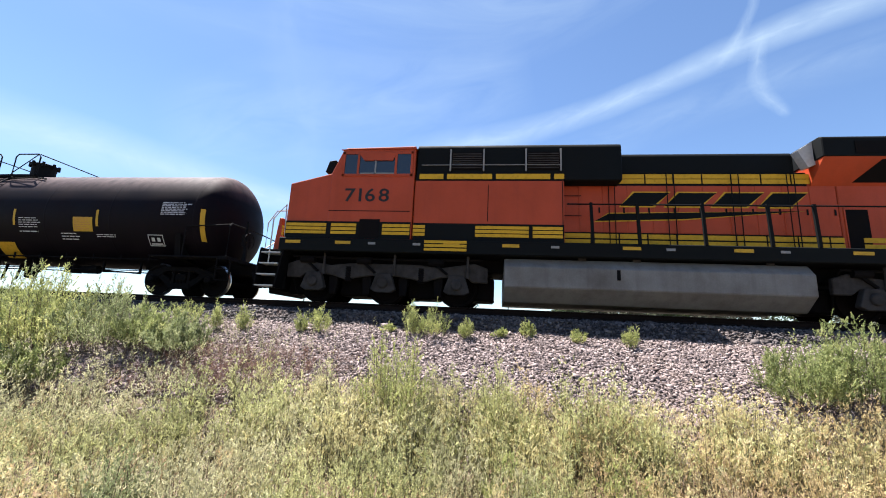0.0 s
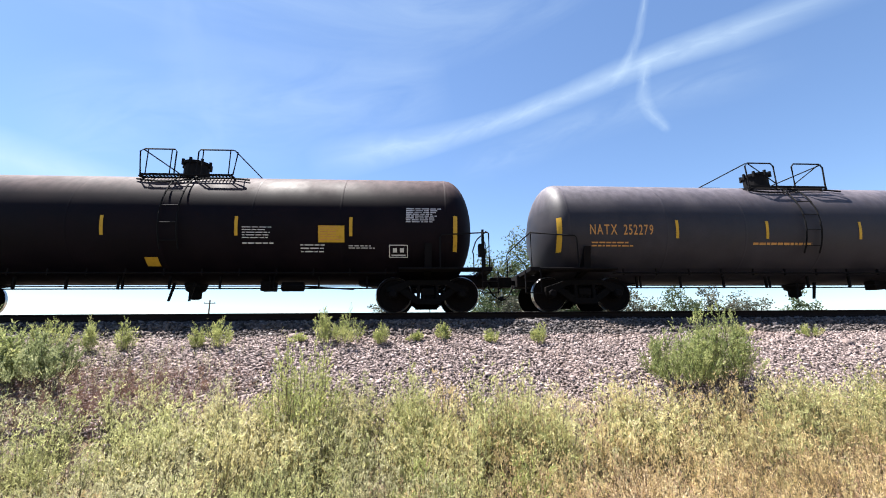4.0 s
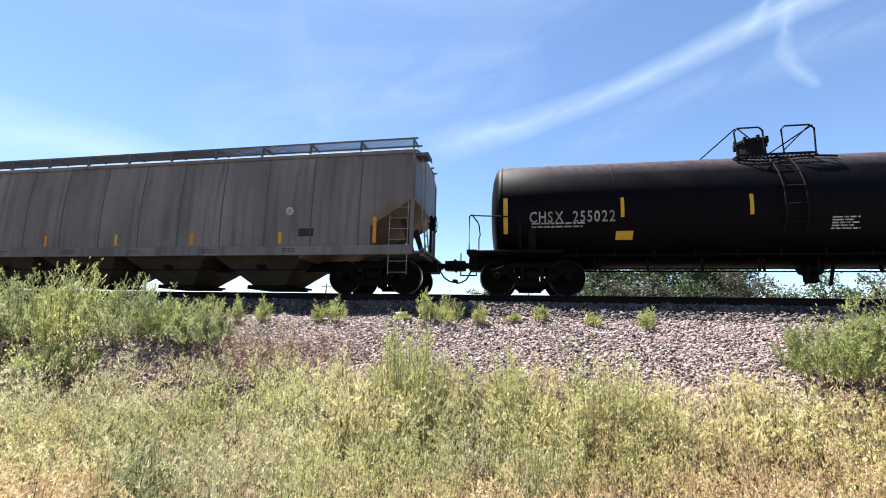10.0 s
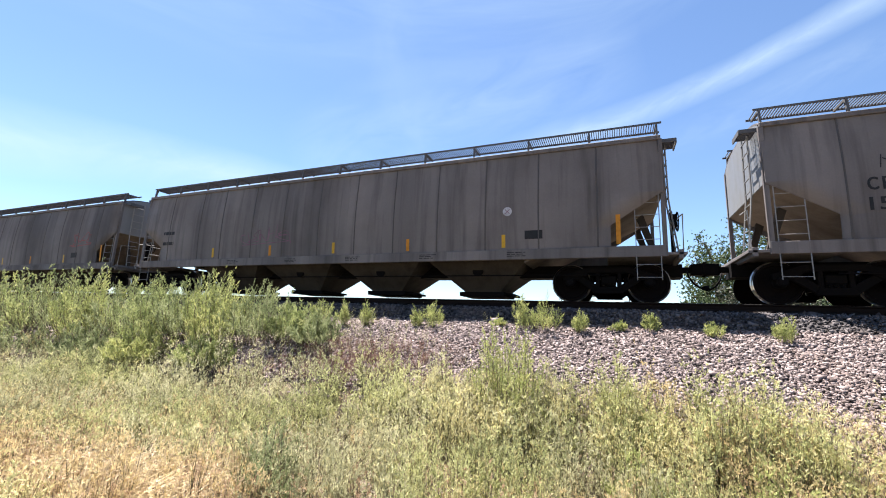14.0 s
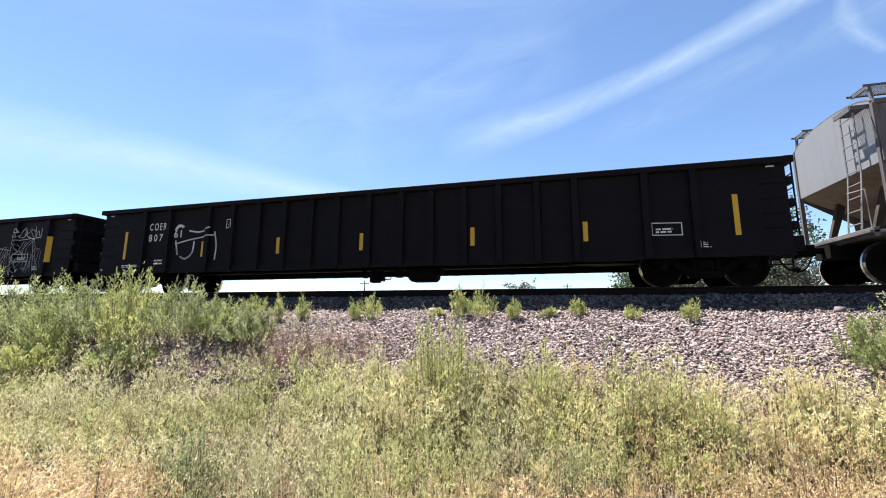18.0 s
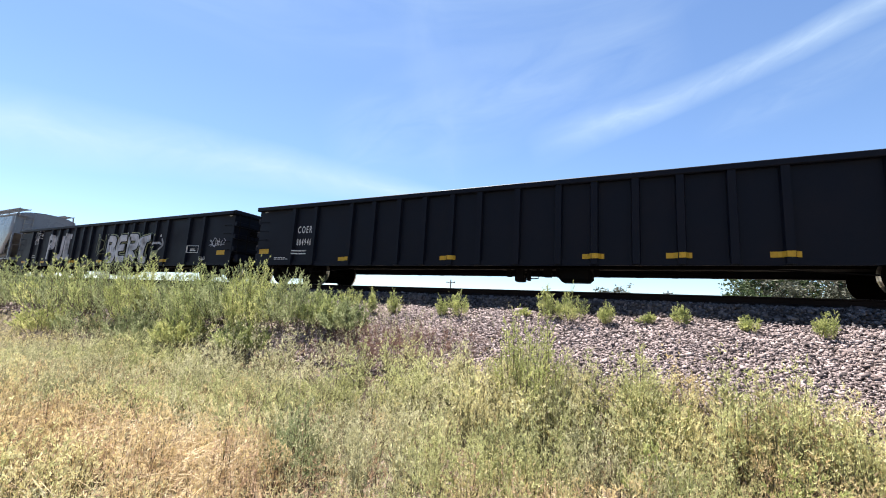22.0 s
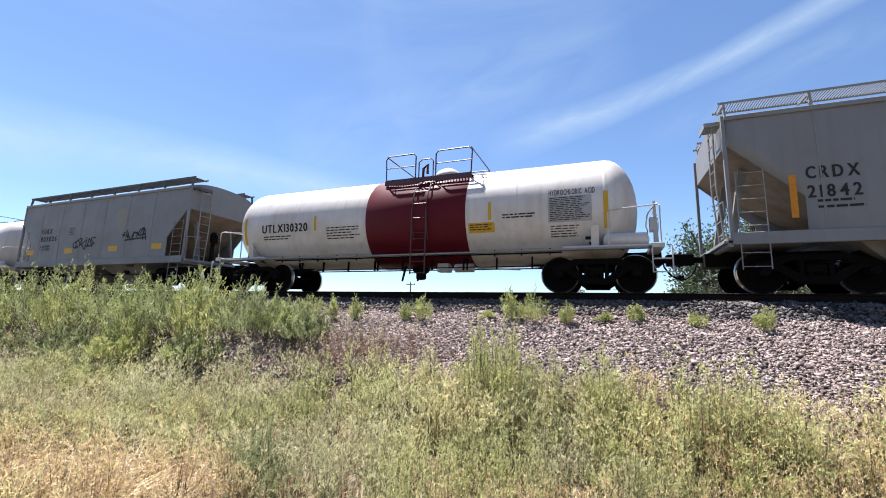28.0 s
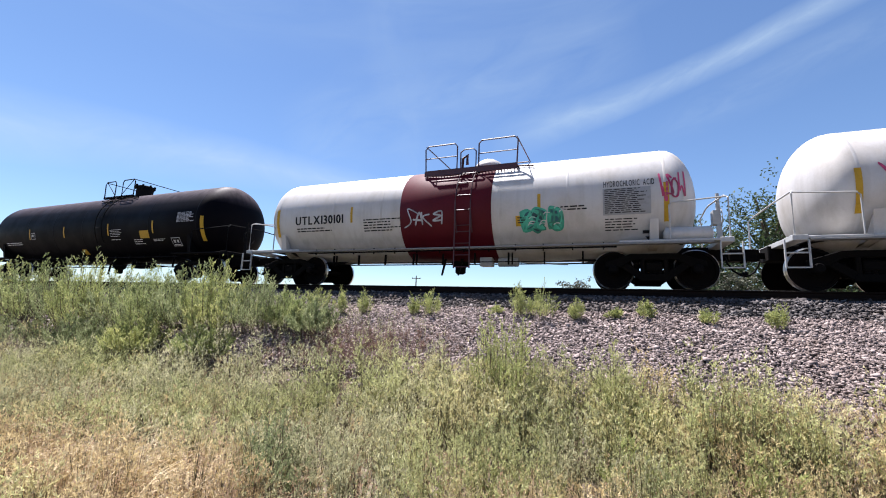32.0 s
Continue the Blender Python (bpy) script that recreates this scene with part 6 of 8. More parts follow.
    part("hood", soften(box(B(), at(8.56), at(15.2), -0.93, 0.93, 1.66, 3.7), 0.02), O, eng, "orange engine hood")
    bm = prism(B(), [(-0.95, 3.7), (-0.95, 4.2), (-0.88, 4.28), (0.88, 4.28), (0.95, 4.2), (0.95, 3.7)], "x", at(9.9), at(14.3))
    part("hood_top", soften(bm, 0.02), G, eng)
    part("exhaust_stack", soften(box(B(), at(12.6), at(14.2), -0.6, 0.6, 4.26, 4.36), 0.02), G, eng)
    bm = prism(B(), [(-1.5, 3.92), (-1.5, 4.4), (-1.42, 4.46), (1.42, 4.46), (1.5, 4.4), (1.5, 3.92)], "x", at(14.6), at(19.4))
    part("radiator", soften(bm, 0.02), G, eng, "dark flared radiator housing")
    bm = prism(B(), [(-0.95, 3.36), (-1.48, 3.918), (1.48, 3.918), (0.95, 3.36)], "x", at(14.62), at(19.38))
    flare = part("radiator_flare", bm, O, eng, "orange sloping underside of the radiator")
    bm = B()
    quad = [(15.5, 0.12), (19.2, 0.12), (19.0, 0.9), (15.9, 0.9)]
    bm.faces.new([bm.verts.new((at(d), -0.95 - 0.53 * u - 0.006, 3.36 + 0.558 * u)) for d, u in quad])
    part("air_intake", bm, M["iron"], flare, "dark air intake screen")
    bm = prism(B(), ((at(14.25), 4.2), (at(14.62), 4.45), (at(14.72), 3.86), (at(14.45), 3.76)), "y", -1.2, -0.96)
    part("radiator_corner", bm, M["pipe_white"], eng, "pale grey sloping corner plate")
    part("hood", soften(box(B(), at(15.2), at(19.6), -0.95, 0.95, 1.66, 3.7), 0.02), O, eng)
    part("end_nose", soften(box(B(), at(19.6), at(20.2), -0.9, 0.9, 1.66, 3.5), 0.03), O, eng)
    part("radiator_screen", box(B(), at(15.3), at(18.6), -1.515, -1.5, 3.98, 4.3), M["iron"], eng)
    door = part("hood_opening", box(B(), at(15.3), at(15.8), -0.962, -0.95, 1.72, 2.75), M["iron"], eng)
    part("edge", box(B(), at(15.27), at(15.3), -0.97, -0.95, 1.72, 2.8), M["loco_orange"], door)
    # dark backing of the yellow bands
    for a, b, y, z, h in ((1.12, 4.6, -1.476, 1.67, 0.46), (4.66, 8.54, -1.426, 1.67, 0.46), (8.58, 15.2, -0.934, 1.68, 0.4), (8.58, 14.55, -0.934, 3.36, 0.36), (4.66, 8.54, -1.406, 3.3, 0.24)):
        part("band_backing", box(B(), at(a), at(b), y, y + 0.02, z, z + h), G, eng)
    # upright grab irons on the hood
    for d in (9.75, 9.9, 11.2, 11.38, 12.75, 12.93, 14.05, 14.22):
        part("grab_iron", pipe(B(), ((at(d), -1.02, 1.7), (at(d), -1.02, 3.72)), 0.013, 5), G, eng)
    for d, z in ((8.75, 3.62), (8.75, 3.05), (8.75, 2.5), (9.2, 3.4)):
        part("grab_iron", pipe(B(), ((at(d - 0.3), -1.0, z), (at(d + 0.3), -1.0, z)), 0.012, 5), G, eng)
    # yellow bands: three bars each, in panels
    for a, b in ((1.14, 2.28), (2.42, 3.12), (3.84, 4.58), (4.66, 4.98), (6.3, 7.66), (7.76, 8.5)):
        for k in range(3):
            part("yellow_stripe", box(B(), at(a), at(b), -1.487 if a < 4.6 else -1.437, -1.42, 1.78 + 0.105 * k, 1.86 + 0.105 * k), Y, eng)
    for k in range(3):
        part("yellow_stripe", box(B(), at(5.0), at(6.1), -1.537, -1.52, 1.37 + 0.1 * k, 1.44 + 0.1 * k), Y, eng)
    for a in np.arange(8.62, 19.4, 0.7):
        for z in (1.76, 1.92, 3.42, 3.56):
            part("yellow_stripe", box(B(), at(a), at(a + 0.66), -0.945 if a < 15.2 else -0.965, -0.92, z, z + 0.12), Y, eng)
    for a in (1.2, 2.6, 5.5, 7.0, 9.9, 12.4, 14.9):
        part("sill_reflector", box(B(), at(a), at(a + 0.42), -1.53, -1.52, 1.5, 1.58), M["reflector"], eng)
    for a in (3.5, 4.7, 8.2, 10.9, 13.4, 15.6):
        part("sill_plate", box(B(), at(a), at(a + 0.2), -1.53, -1.52, 1.5, 1.56), M["pipe_grey"], eng)
    part("battery_box", box(B(), at(3.2), at(3.76), -1.485, -1.47, 1.7, 2.2), M["iron"], eng)
    for a, b, c, d in ((2.3, 4.55, 2.42, 2.44), (6.6, 6.62, 2.2, 3.2), (8.5, 8.52, 1.8, 3.3)):
        part("panel_joint", box(B(), at(a), at(b), -1.473 if a < 4.6 else -1.423, -1.4, c, d), G, eng)
    # hood doors
    for a in np.arange(9.0, 15.0, 0.62):
        part("hood_door", soften(box(B(), at(a), at(a + 0.58), -0.942, -0.92, 2.08, 3.36), 0.006), O, eng)
        part("door_latch", box(B(), at(a + 0.5), at(a + 0.54), -0.955, -0.94, 2.6, 2.75), G, eng)
    # the emblem as plain slanted blocks and a long wedge
    dark, edge = B(), B()
    x = 10.05
    for w in (1.02, 1.05, 1.02, 0.9):
        for bm, g, y in ((edge, 0.035, -0.952), (dark, 0.0, -0.96)):
            pts = [(at(x - g), 2.8 - g), (at(x + w * 0.8 + g), 2.8 - g), (at(x + w * 0.8 + 0.42 + g), 3.16 + g), (at(x + 0.36 - g), 3.16 + g)]
            prism(bm, pts, "y", y, -0.945)
        x += w + 0.08
    for bm, g, y in ((edge, 0.03, -0.952), (dark, 0.0, -0.96)):
        prism(bm, [(at(9.4 - g), 2.38 - g), (at(9.75), 2.58 + g), (at(14.4 + g), 2.7), (at(11.6), 2.46 - g)], "y", y, -0.945)
    part("emblem_edge", edge, Y, eng)
    part("emblem", dark, G, eng, "dark slanted emblem blocks and wedge")
    # handrails and posts
    for s in (-1, 1):
        y = s * 1.5
        for d in (9.2, 10.3, 11.8, 13.25, 14.25, 15.9, 17.6, 19.4):
            bm = prism(B(), ((at(d) - 0.025, 1.66), (at(d) + 0.05, 1.66), (at(d) + 0.015, 2.7), (at(d) - 0.05, 2.7)), "y", y - 0.03, y + 0.03)
            part("handrail_post", bm, G, eng)
        part("handrail", pipe(B(), ((at(8.6), y, 2.66), (at(19.6), y, 2.66), (at(20.2), y, 2.2), (at(20.4), y, 1.5)), 0.02), G, eng)
        part("handrail", pipe(B(), ((at(0.72), y * 0.95, 0.9), (at(0.72), y * 0.95, 2.2), (at(1.05), y * 0.95, 2.6), (at(1.1), y * 0.95, 1.7)), 0.019), M["pipe_white"], eng)
        for d0, sg in ((0.42, 1), (20.35, -1)):
            bm = B()
            for z, q in ((0.32, 0.0), (0.62, 0.03), (0.92, 0.06), (1.22, 0.1)):
                box(bm, at(d0 + q), at(d0 + 0.55 + q), y - 0.42 if s > 0 else y, y if s > 0 else y + 0.42, z, z + 0.035)
            step = part("step", bm, M["step_edge"], eng, "steel cab steps")
            for xx, lean in ((d0 - 0.03, 0.1), (d0 + 0.55, 0.16)):
                a, b = sorted((y, y - s * 0.42))
                bm = prism(B(), ((at(xx), 0.28), (at(xx + 0.05), 0.28), (at(xx + lean + 0.05), 1.36), (at(xx + lean), 1.36)), "y", a, b)
                part("step_side", bm, M["iron"], step)
            bm = box(B(), at(d0), at(d0 + 0.68), y - s * 0.42 - 0.012, y - s * 0.42 + 0.012, 0.3, 1.34)
            part("step_back", bm, M["iron"], step)
    part("pilot", soften(prism(B(), ((at(0.45), 1.3), (at(0.95), 1.3), (at(0.9), 0.25), (at(0.6), 0.15)), "y", -1.0, 1.0), 0.02), M["iron"], eng)
    part("pilot", soften(prism(B(), ((at(20.85), 1.3), (at(20.35), 1.3), (at(20.4), 0.25), (at(20.7), 0.15)), "y", -1.3, 1.3), 0.02), M["iron"], eng)
    for y in (-0.85, 0.85):
        bm = soften(prism(B(), ((at(0.52), 1.3), (at(0.62), 2.35), (at(0.72), 2.35), (at(0.8), 1.3)), "y", y - 0.12, y + 0.12), 0.02)
        part("anticlimber", bm, O, eng)
    # fuel tank with sloping lower edge
    tank = [(-1.5, 0.52), (-1.5, 1.02), (-1.28, 1.26), (1.28, 1.26), (1.5, 1.02), (1.5, 0.52), (1.1, 0.16), (-1.1, 0.16)]
    ft = part("fuel_tank", soften(prism(B(), tank, "x", at(7.06), at(14.1)), 0.02), M["loco_grey"], eng, "grey fuel tank with a dirt-stained lower edge")
    for d in (8.9, 10.2, 13.2):
        part("bracket", box(B(), at(d), at(d + 0.18), -1.3, -0.9, 1.22, 1.34), M["loco_truck"], ft)
    part("sight_gauge", box(B(), at(9.75), at(9.83), -1.515, -1.498, 0.75, 1.0), M["iron"], ft)
    # three-axle trucks
    for d in (3.9, 17.4):
        cx = at(d)
        bm = box(B(), cx - 2.6, cx + 2.6, -0.5, 0.5, 0.62, 0.95)
        tr = part("truck", soften(bm, 0.03), M["loco_truck"], eng, "grimy grey three-axle locomotive truck")
        for s in (-1, 1):
            y0, y1 = sorted((s * 1.02, s * 1.16))
            out = [(-2.75, 0.62), (-2.75, 1.0), (-2.4, 1.12), (-1.5, 0.98), (-0.9, 1.05), (0.9, 1.05), (1.5, 0.98), (2.4, 1.12), (2.75, 1.0), (2.75, 0.62), (2.35, 0.62), (2.2, 0.75), (1.5, 0.72), (1.1, 0.6), (0.4, 0.72), (-0.4, 0.72), (-1.1, 0.6), (-1.5, 0.72), (-2.2, 0.75), (-2.35, 0.62)]
            part("sideframe", soften(prism(B(), [(cx + a, b) for a, b in out], "y", y0, y1), 0.02), M["loco_truck"], tr)
            for a in (-1.95, 0.0, 1.95):
                y2, y3 = sorted((s * 1.06, s * 1.24))
                bm = prism(B(), [(cx + a + p, q) for p, q in ((-0.34, 0.36), (-0.2, 0.78), (0.2, 0.78), (0.34, 0.36), (0.2, 0.28), (-0.2, 0.28))], "y", y2, y3)
                lathe(bm, ((s * 1.24, 0.15), (s * 1.3, 0.14), (s * 1.32, 0.1)), "y", (cx + a, 0, 0.53), 16)
                part("journal_box", soften(bm, 0.015), M["loco_truck"], tr)
            for a in (-1.0, 1.0):
                bm = lathe(B(), [(0.56 + 0.03 * k, 0.085 + (0.02 if k % 2 else 0)) for k in range(14)], "z", (cx + a, s * 1.1, 0), 12)
                part("spring", bm, M["iron"], tr)
            for a in (-2.15, -0.55, 1.4):
                bm = lathe(B(), ((-0.2, 0.1), (0.2, 0.1)), "x", (cx + a, s * 1.2, 1.12), 12)
                pipe(bm, ((cx + a, s * 1.2, 1.05), (cx + a + 0.3, s * 1.2, 0.8)), 0.04, 6)
                part("brake_cylinder", bm, M["iron"], tr)
            part("sand_pipe", pipe(B(), ((cx - 2.5, s * 1.1, 1.25), (cx - 2.65, s * 1.0, 0.7), (cx - 2.55, s * 0.8, 0.2)), 0.022, 6), M["iron"], tr)
        for a in (-2.5, -0.97, 0.97, 2.5):
            part("traction_motor", soften(box(B(), cx + a - 0.42, cx + a + 0.42, -0.62, 0.62, 0.2, 0.82), 0.05), M["iron"], tr)
        for s in (-1, 1):
            part("brake_pipe", pipe(B(), ((cx - 2.6, s * 1.2, 1.2), (cx - 0.8, s * 1.22, 1.16), (cx + 0.8, s * 1.22, 1.16), (cx + 2.6, s * 1.2, 1.2)), 0.03, 6), M["iron"], tr)
            for a in (-1.45, -0.5, 0.5, 1.45):
                part("brake_hanger", soften(prism(B(), [(cx + a + p, q) for p, q in ((-0.09, 0.22), (0.09, 0.22), (0.13, 0.62), (0.05, 0.96), (-0.05, 0.96), (-0.13, 0.62))], "y", s * 0.96, s * 1.04), 0.01), M["iron"], tr)
            for a in (-1.95, 0.0, 1.95):
                part("shock_absorber", lathe(B(), ((0.72, 0.05), (0.98, 0.05), (0.98, 0.035), (1.28, 0.035)), "z", (cx + a + 0.28, s * 1.23, 0), 8), M["loco_truck"], tr)
        for a in (-1.95, 0.0, 1.95):
            bm = B()
            for s in (-1, 1):
                lathe(bm, [(p, q * 1.16) for p, q in wheel_profile(s)], "y", n=28)
            lathe(bm, ((-1.05, 0.09), (1.05, 0.09)), "y", n=10)
            w = part("wheelset", bm, M["wheel"], tr, "steel wheels", pose(cx + a, 0, 0.53))
            WHEELS.append((w, mid, cx + a))
    part("air_reservoir", lathe(B(), ((-1.0, 0.05), (-0.95, 0.18), (0.95, 0.18), (1.0, 0.05)), "x", (at(10.5), 0.9, 1.35 - 0.2), 14), M["iron"], eng)
    add_couplers(eng, half)
    return eng


# ---- the train put together; places along it are measured back from a fixed zero ----
JOINTS = (-6.78, -24.28, -41.63, -59.10, -76.46, -94.13, -111.65, -132.11, -152.00, -172.37, -192.46, -213.68, -235.14, -256.57, -278.13, -295.39, -307.94, -322.80, -336.07, -350.83, -365.76, -384.2)
CARS = []


def span(i):
    """Half length and middle of the car between two couplings."""
    return (JOINTS[i] - JOINTS[i + 1]) / 2, (JOINTS[i] + JOINTS[i + 1]) / 2


def add(made, mid):
    car = made[0] if isinstance(made, tuple) else made
    CARS.append((car, mid))
    return made


def tank(i, label, **kw):
    h, m = span(i)
    got = add(tank_car(label, h, m, seed=20 + i, **kw), m)
    add_couplers(got[0], h)
    return got


add(locomotive(JOINTS[0] + 10.65), JOINTS[0] + 10.65)
c, s, r = tank(0, "brown-black dusty tank car with yellow placards", code="CBTX 715026", weights=("LD LMT 201000 LB 91150 KG", "LT WT 80000 LB 36550 KG"), platform=(-1.35, 0.9), style=1, stripes=(-4.14, -1.62, 1.17, 4.0))
black_tank_marks(c, s, r, low=-1.15, dx=-0.65)
mark(c, "placard", patch(B(), 0.25, 0.88, 0.98, 1.4, s, 1, 6, 0.12), M["yellow"], "large yellow placard")
c, s, r = tank(1, "dusty dark grey tank car with an outlined graffiti tag", shell="tank_grey", code="NATX 252279", code_mat="ochre", style=1, stripes=(-4.14, -1.6, 1.1, 4.22), x_code=-6.53, w_code=1.72, z_code=1.97, platform=(-1.5, 0.85), head=0.62, r=1.48, zc=2.28)
mark(c, "data_table", bars(B(), 5.8, 6.8, 2.12, 2.62, 8, s, r, 0.6), M["spray_silver"])
outline_piece(c, s, 3.2, 5.35, 1.1, 1.85, M["spray_silver"], 71, 5, 0.035)
mark(c, "graffiti", stroke(stroke(B(), [(5.3, 1.35), (5.6, 1.4), (5.85, 1.42)], 0.035, s), [(5.55, 1.15), (5.88, 1.42), (5.58, 1.7)], 0.035, s), M["spray_silver"])
mark(c, "small_print", bars(B(), -2.0, 0.0, 1.66, 1.78, 1, s, r, 0.5), M["ochre"])
c, s, r = tank(2, "brown-black dusty tank car with white lettering", code="CBTX 715738")
black_tank_marks(c, s, r)
c, s, r = tank(3, "brown-black tank car with heart-shaped scribbles", code="CBTX 715729", weights=("LD LMT 201400 LB 90900 KG", "LT WT 84600 LB 38350 KG"))
black_tank_marks(c, s, r)
for x in (-3.0, -2.2):
    mark(c, "graffiti_tag", stroke(stroke(B(), [(x + 0.3, 1.15), (x + 0.1, 1.4), (x + 0.2, 1.52), (x + 0.3, 1.42), (x + 0.42, 1.52), (x + 0.5, 1.38), (x + 0.3, 1.15)], 0.025, s), [(x, 1.02), (x - 0.06, 1.62), (x + 0.7, 1.68), (x + 0.62, 1.04), (x, 1.02)], 0.025, s), M["spray_silver"])
mark(c, "graffiti_tag", stroke(stroke(B(), [(-1.6, 1.05), (-1.5, 1.66), (-1.0, 1.8), (-1.0, 1.6), (-1.5, 1.5)], 0.03, s), [(-3.1, 1.74), (-2.0, 1.72), (-1.0, 1.82)], 0.025, s), M["spray_silver"])
c, s, r = tank(4, "black tank car with a square yellow placard", shell="tank_black", code="TILX 291460", weights=("LD LMT 207900 LB 94250 KG", "LT WT 78100 LB 35450 KG"), style=1, head=0.42, x_code=-6.75, w_code=1.97, z_code=1.95, cyl=7.42, end_stripe=7.4, platform=(-1.2, 0.45), stripes=(-4.14, -1.6, 1.58, 4.66))
black_tank_marks(c, s, r, yellow=False, low=None, dx=-0.3)
mark(c, "placard", patch(B(), -2.3, -1.55, 1.3, 1.62, s), M["reflector"], "yellow warning placard")
tag_line(c, s, -4.6, 1.15, 1.3, 0.5, M["spray_silver"], 31, 0.02)
c, s, r = tank(5, "black jacketed tank car with faded lettering", shell="tank_black", code="CHSX 255022", style=1, head=0.3, r=1.46, zc=2.25, cyl=7.4, code_mat="spray_grey", end_stripe=7.28, x_code=-6.68, w_code=2.05, z_code=1.79, platform=(-1.6, 0.1), stripes=(-4.46, -1.63, 1.42, 4.2))
mark(c, "placard", patch(B(), -4.6, -4.2, 1.36, 1.56, s), M["reflector"], "small yellow placard")
for x0, x1 in ((0.0, 0.6), (1.6, 2.3), (4.6, 5.3)):
    mark(c, "small_print", bars(B(), x0, x1, 1.5, 1.8, 5, s, r, 0.5), M["spray_silver"])
mark(c, "data_table", bars(B(), 5.9, 7.0, 2.1, 2.5, 6, s, r, 0.6), M["spray_silver"])


def hopper(i, label, **kw):
    h, m = span(i)
    return add(hopper_car(label, h, m, seed=40 + i, **kw), m)


def codes(car, surf, lines, x, z, h, mat="black", width=None):
    bm = B()
    for k, t in enumerate(lines):
        letters(bm, t, x, z - k * h * 1.6, h, surf, width, 0.28)
        if mat == "black":
            letters(bm, t, x + 0.012, z - k * h * 1.6, h, lambda a, b: surf(a, b) - 0.002, width, 0.28)
    mark(car, "lettering", bm, M[mat])


def disc(car, surf, x, z, r0=0.12):
    ring = [(x + r0 * math.cos(k * 0.3927), z + r0 * math.sin(k * 0.3927)) for k in range(17)]
    bm = blob(B(), ring[:-1], surf)
    d = mark(car, "emblem", bm, M["spray_silver"], "round pale emblem")
    bm = stroke(B(), [(x - 0.06, z - 0.06), (x + 0.06, z + 0.06)], 0.02, lambda a, b: surf(a, b) - 0.005)
    stroke(bm, [(x - 0.06, z + 0.06), (x + 0.06, z - 0.06)], 0.02, lambda a, b: surf(a, b) - 0.005)
    part("cross", bm, M["spray_mauve"], d)


SEAMS = (-7.7, -6.05, -4.9, -3.4, -2.0, -0.55, 0.85, 2.2, 3.6, 5.0, 6.4, 7.8)
STRIPES = (-5.2, -2.5, 0.1, 2.7, 5.5)


def long_hopper_marks(car, surf, rnd, mats=("reflector", "orange_tape")):
    for k, x in enumerate(STRIPES):
        mark(car, "reflective_stripe", patch(B(), x - 0.05, x + 0.05, 1.3, 1.64, surf), M[mats[k % 2]])
    mark(car, "reflective_stripe", patch(B(), 8.2, 8.3, 1.3, 2.0, surf), M["orange_tape"])
    for x in (-4.4, -1.8, 0.6, 3.1, 5.6):
        mark(car, "small_print", bars(B(), x, x + 0.55, 1.03, 1.17, 3, lambda a, b: -1.548, rnd, 0.4), M["black"])
    mark(car, "test_box", patch(B(), 6.05, 6.5, 1.5, 1.72, surf, 1, 2), M["black"])


c, s, r = hopper(6, "weathered grey four-bay covered hopper car with rust streaks", tc=8.05, seams=SEAMS)
codes(c, s, ("CRDX", "15076"), -7.98, 2.12, 0.23, "black", 0.8)
disc(c, s, -5.6, 2.22), disc(c, s, 5.75, 2.22)
long_hopper_marks(c, s, r)
tag_line(c, s, -6.75, 1.72, 1.0, 0.5, M["black"], 77, 0.014, 20), tag_line(c, s, -6.75, 1.78, 1.0, 0.5, M["black"], 78, 0.014, 20)
mark(c, "reflective_stripe", patch(B(), -8.12, -8.04, 1.3, 2.0, s), M["orange_tape"])
mark(c, "code_box", frame_box(bars(B(), -4.98, -4.8, 2.1, 2.22, 2, s, r), -5.05, -4.73, 2.02, 2.32, s), M["black"])
c, s, r = hopper(7, "weathered grey covered hopper car with blue and pink graffiti", tc=7.85, seams=SEAMS)
codes(c, s, ("CRDX", "1564"), -7.4, 2.2, 0.25, "black", 0.85)
over = lambda a, b: min(s(a, b), -1.549)
deep = lambda a, b: over(a, b) - 0.014
wild_piece(c, over, -6.7, -0.1, 1.9, 2.62, ("spray_orange", "spray_teal", "spray_red", "spray_blue", "spray_teal"), "spray_line", 82, 20, 0.0)
wild_piece(c, over, -6.5, -0.5, 1.1, 2.3, ("spray_teal", "spray_teal", "spray_blue", "spray_teal", "spray_blue"), "spray_line", 81, 22, 0.036, 1.25)
wild_piece(c, over, -0.9, 1.6, 1.2, 2.1, ("spray_orange", "spray_teal", "spray_red", "spray_mauve"), "spray_line", 83, 12, 0.03)
wild_piece(c, over, 1.5, 8.0, 1.9, 2.75, ("spray_sky", "spray_blue", "spray_sky"), "spray_sky", 84, 16, 0.0)
wild_piece(c, over, 6.3, 7.9, 1.4, 2.6, ("spray_blue", "spray_sky", "spray_mauve"), "spray_line", 86, 9, 0.02)
wild_piece(c, over, 1.5, 7.2, 1.15, 2.5, ("spray_pink", "spray_pink", "spray_mauve", "spray_pink"), "spray_line", 85, 15, 0.05, 1.9)
mark(c, "graffiti", patch(B(), -6.5, -0.6, 1.02, 1.2, lambda a, b: deep(a, b) - 0.056, 20, 1), M["spray_teal"])
mark(c, "graffiti", patch(B(), 1.6, 7.6, 1.02, 1.2, lambda a, b: deep(a, b) - 0.056, 20, 1), M["spray_pink"])
for k in range(5):
    tag_line(c, s, 7.9 - 0.05 * k, 3.5 - 0.2 * k, 0.7, 0.16, M["black"], 90 + k, 0.03, 7)
tag_line(c, s, -7.2, 2.6, 0.7, 0.35, M["black"], 97, 0.02, 7)
tag_line(c, s, -0.3, 2.5, 0.6, 0.3, M["black"], 98, 0.02, 6)
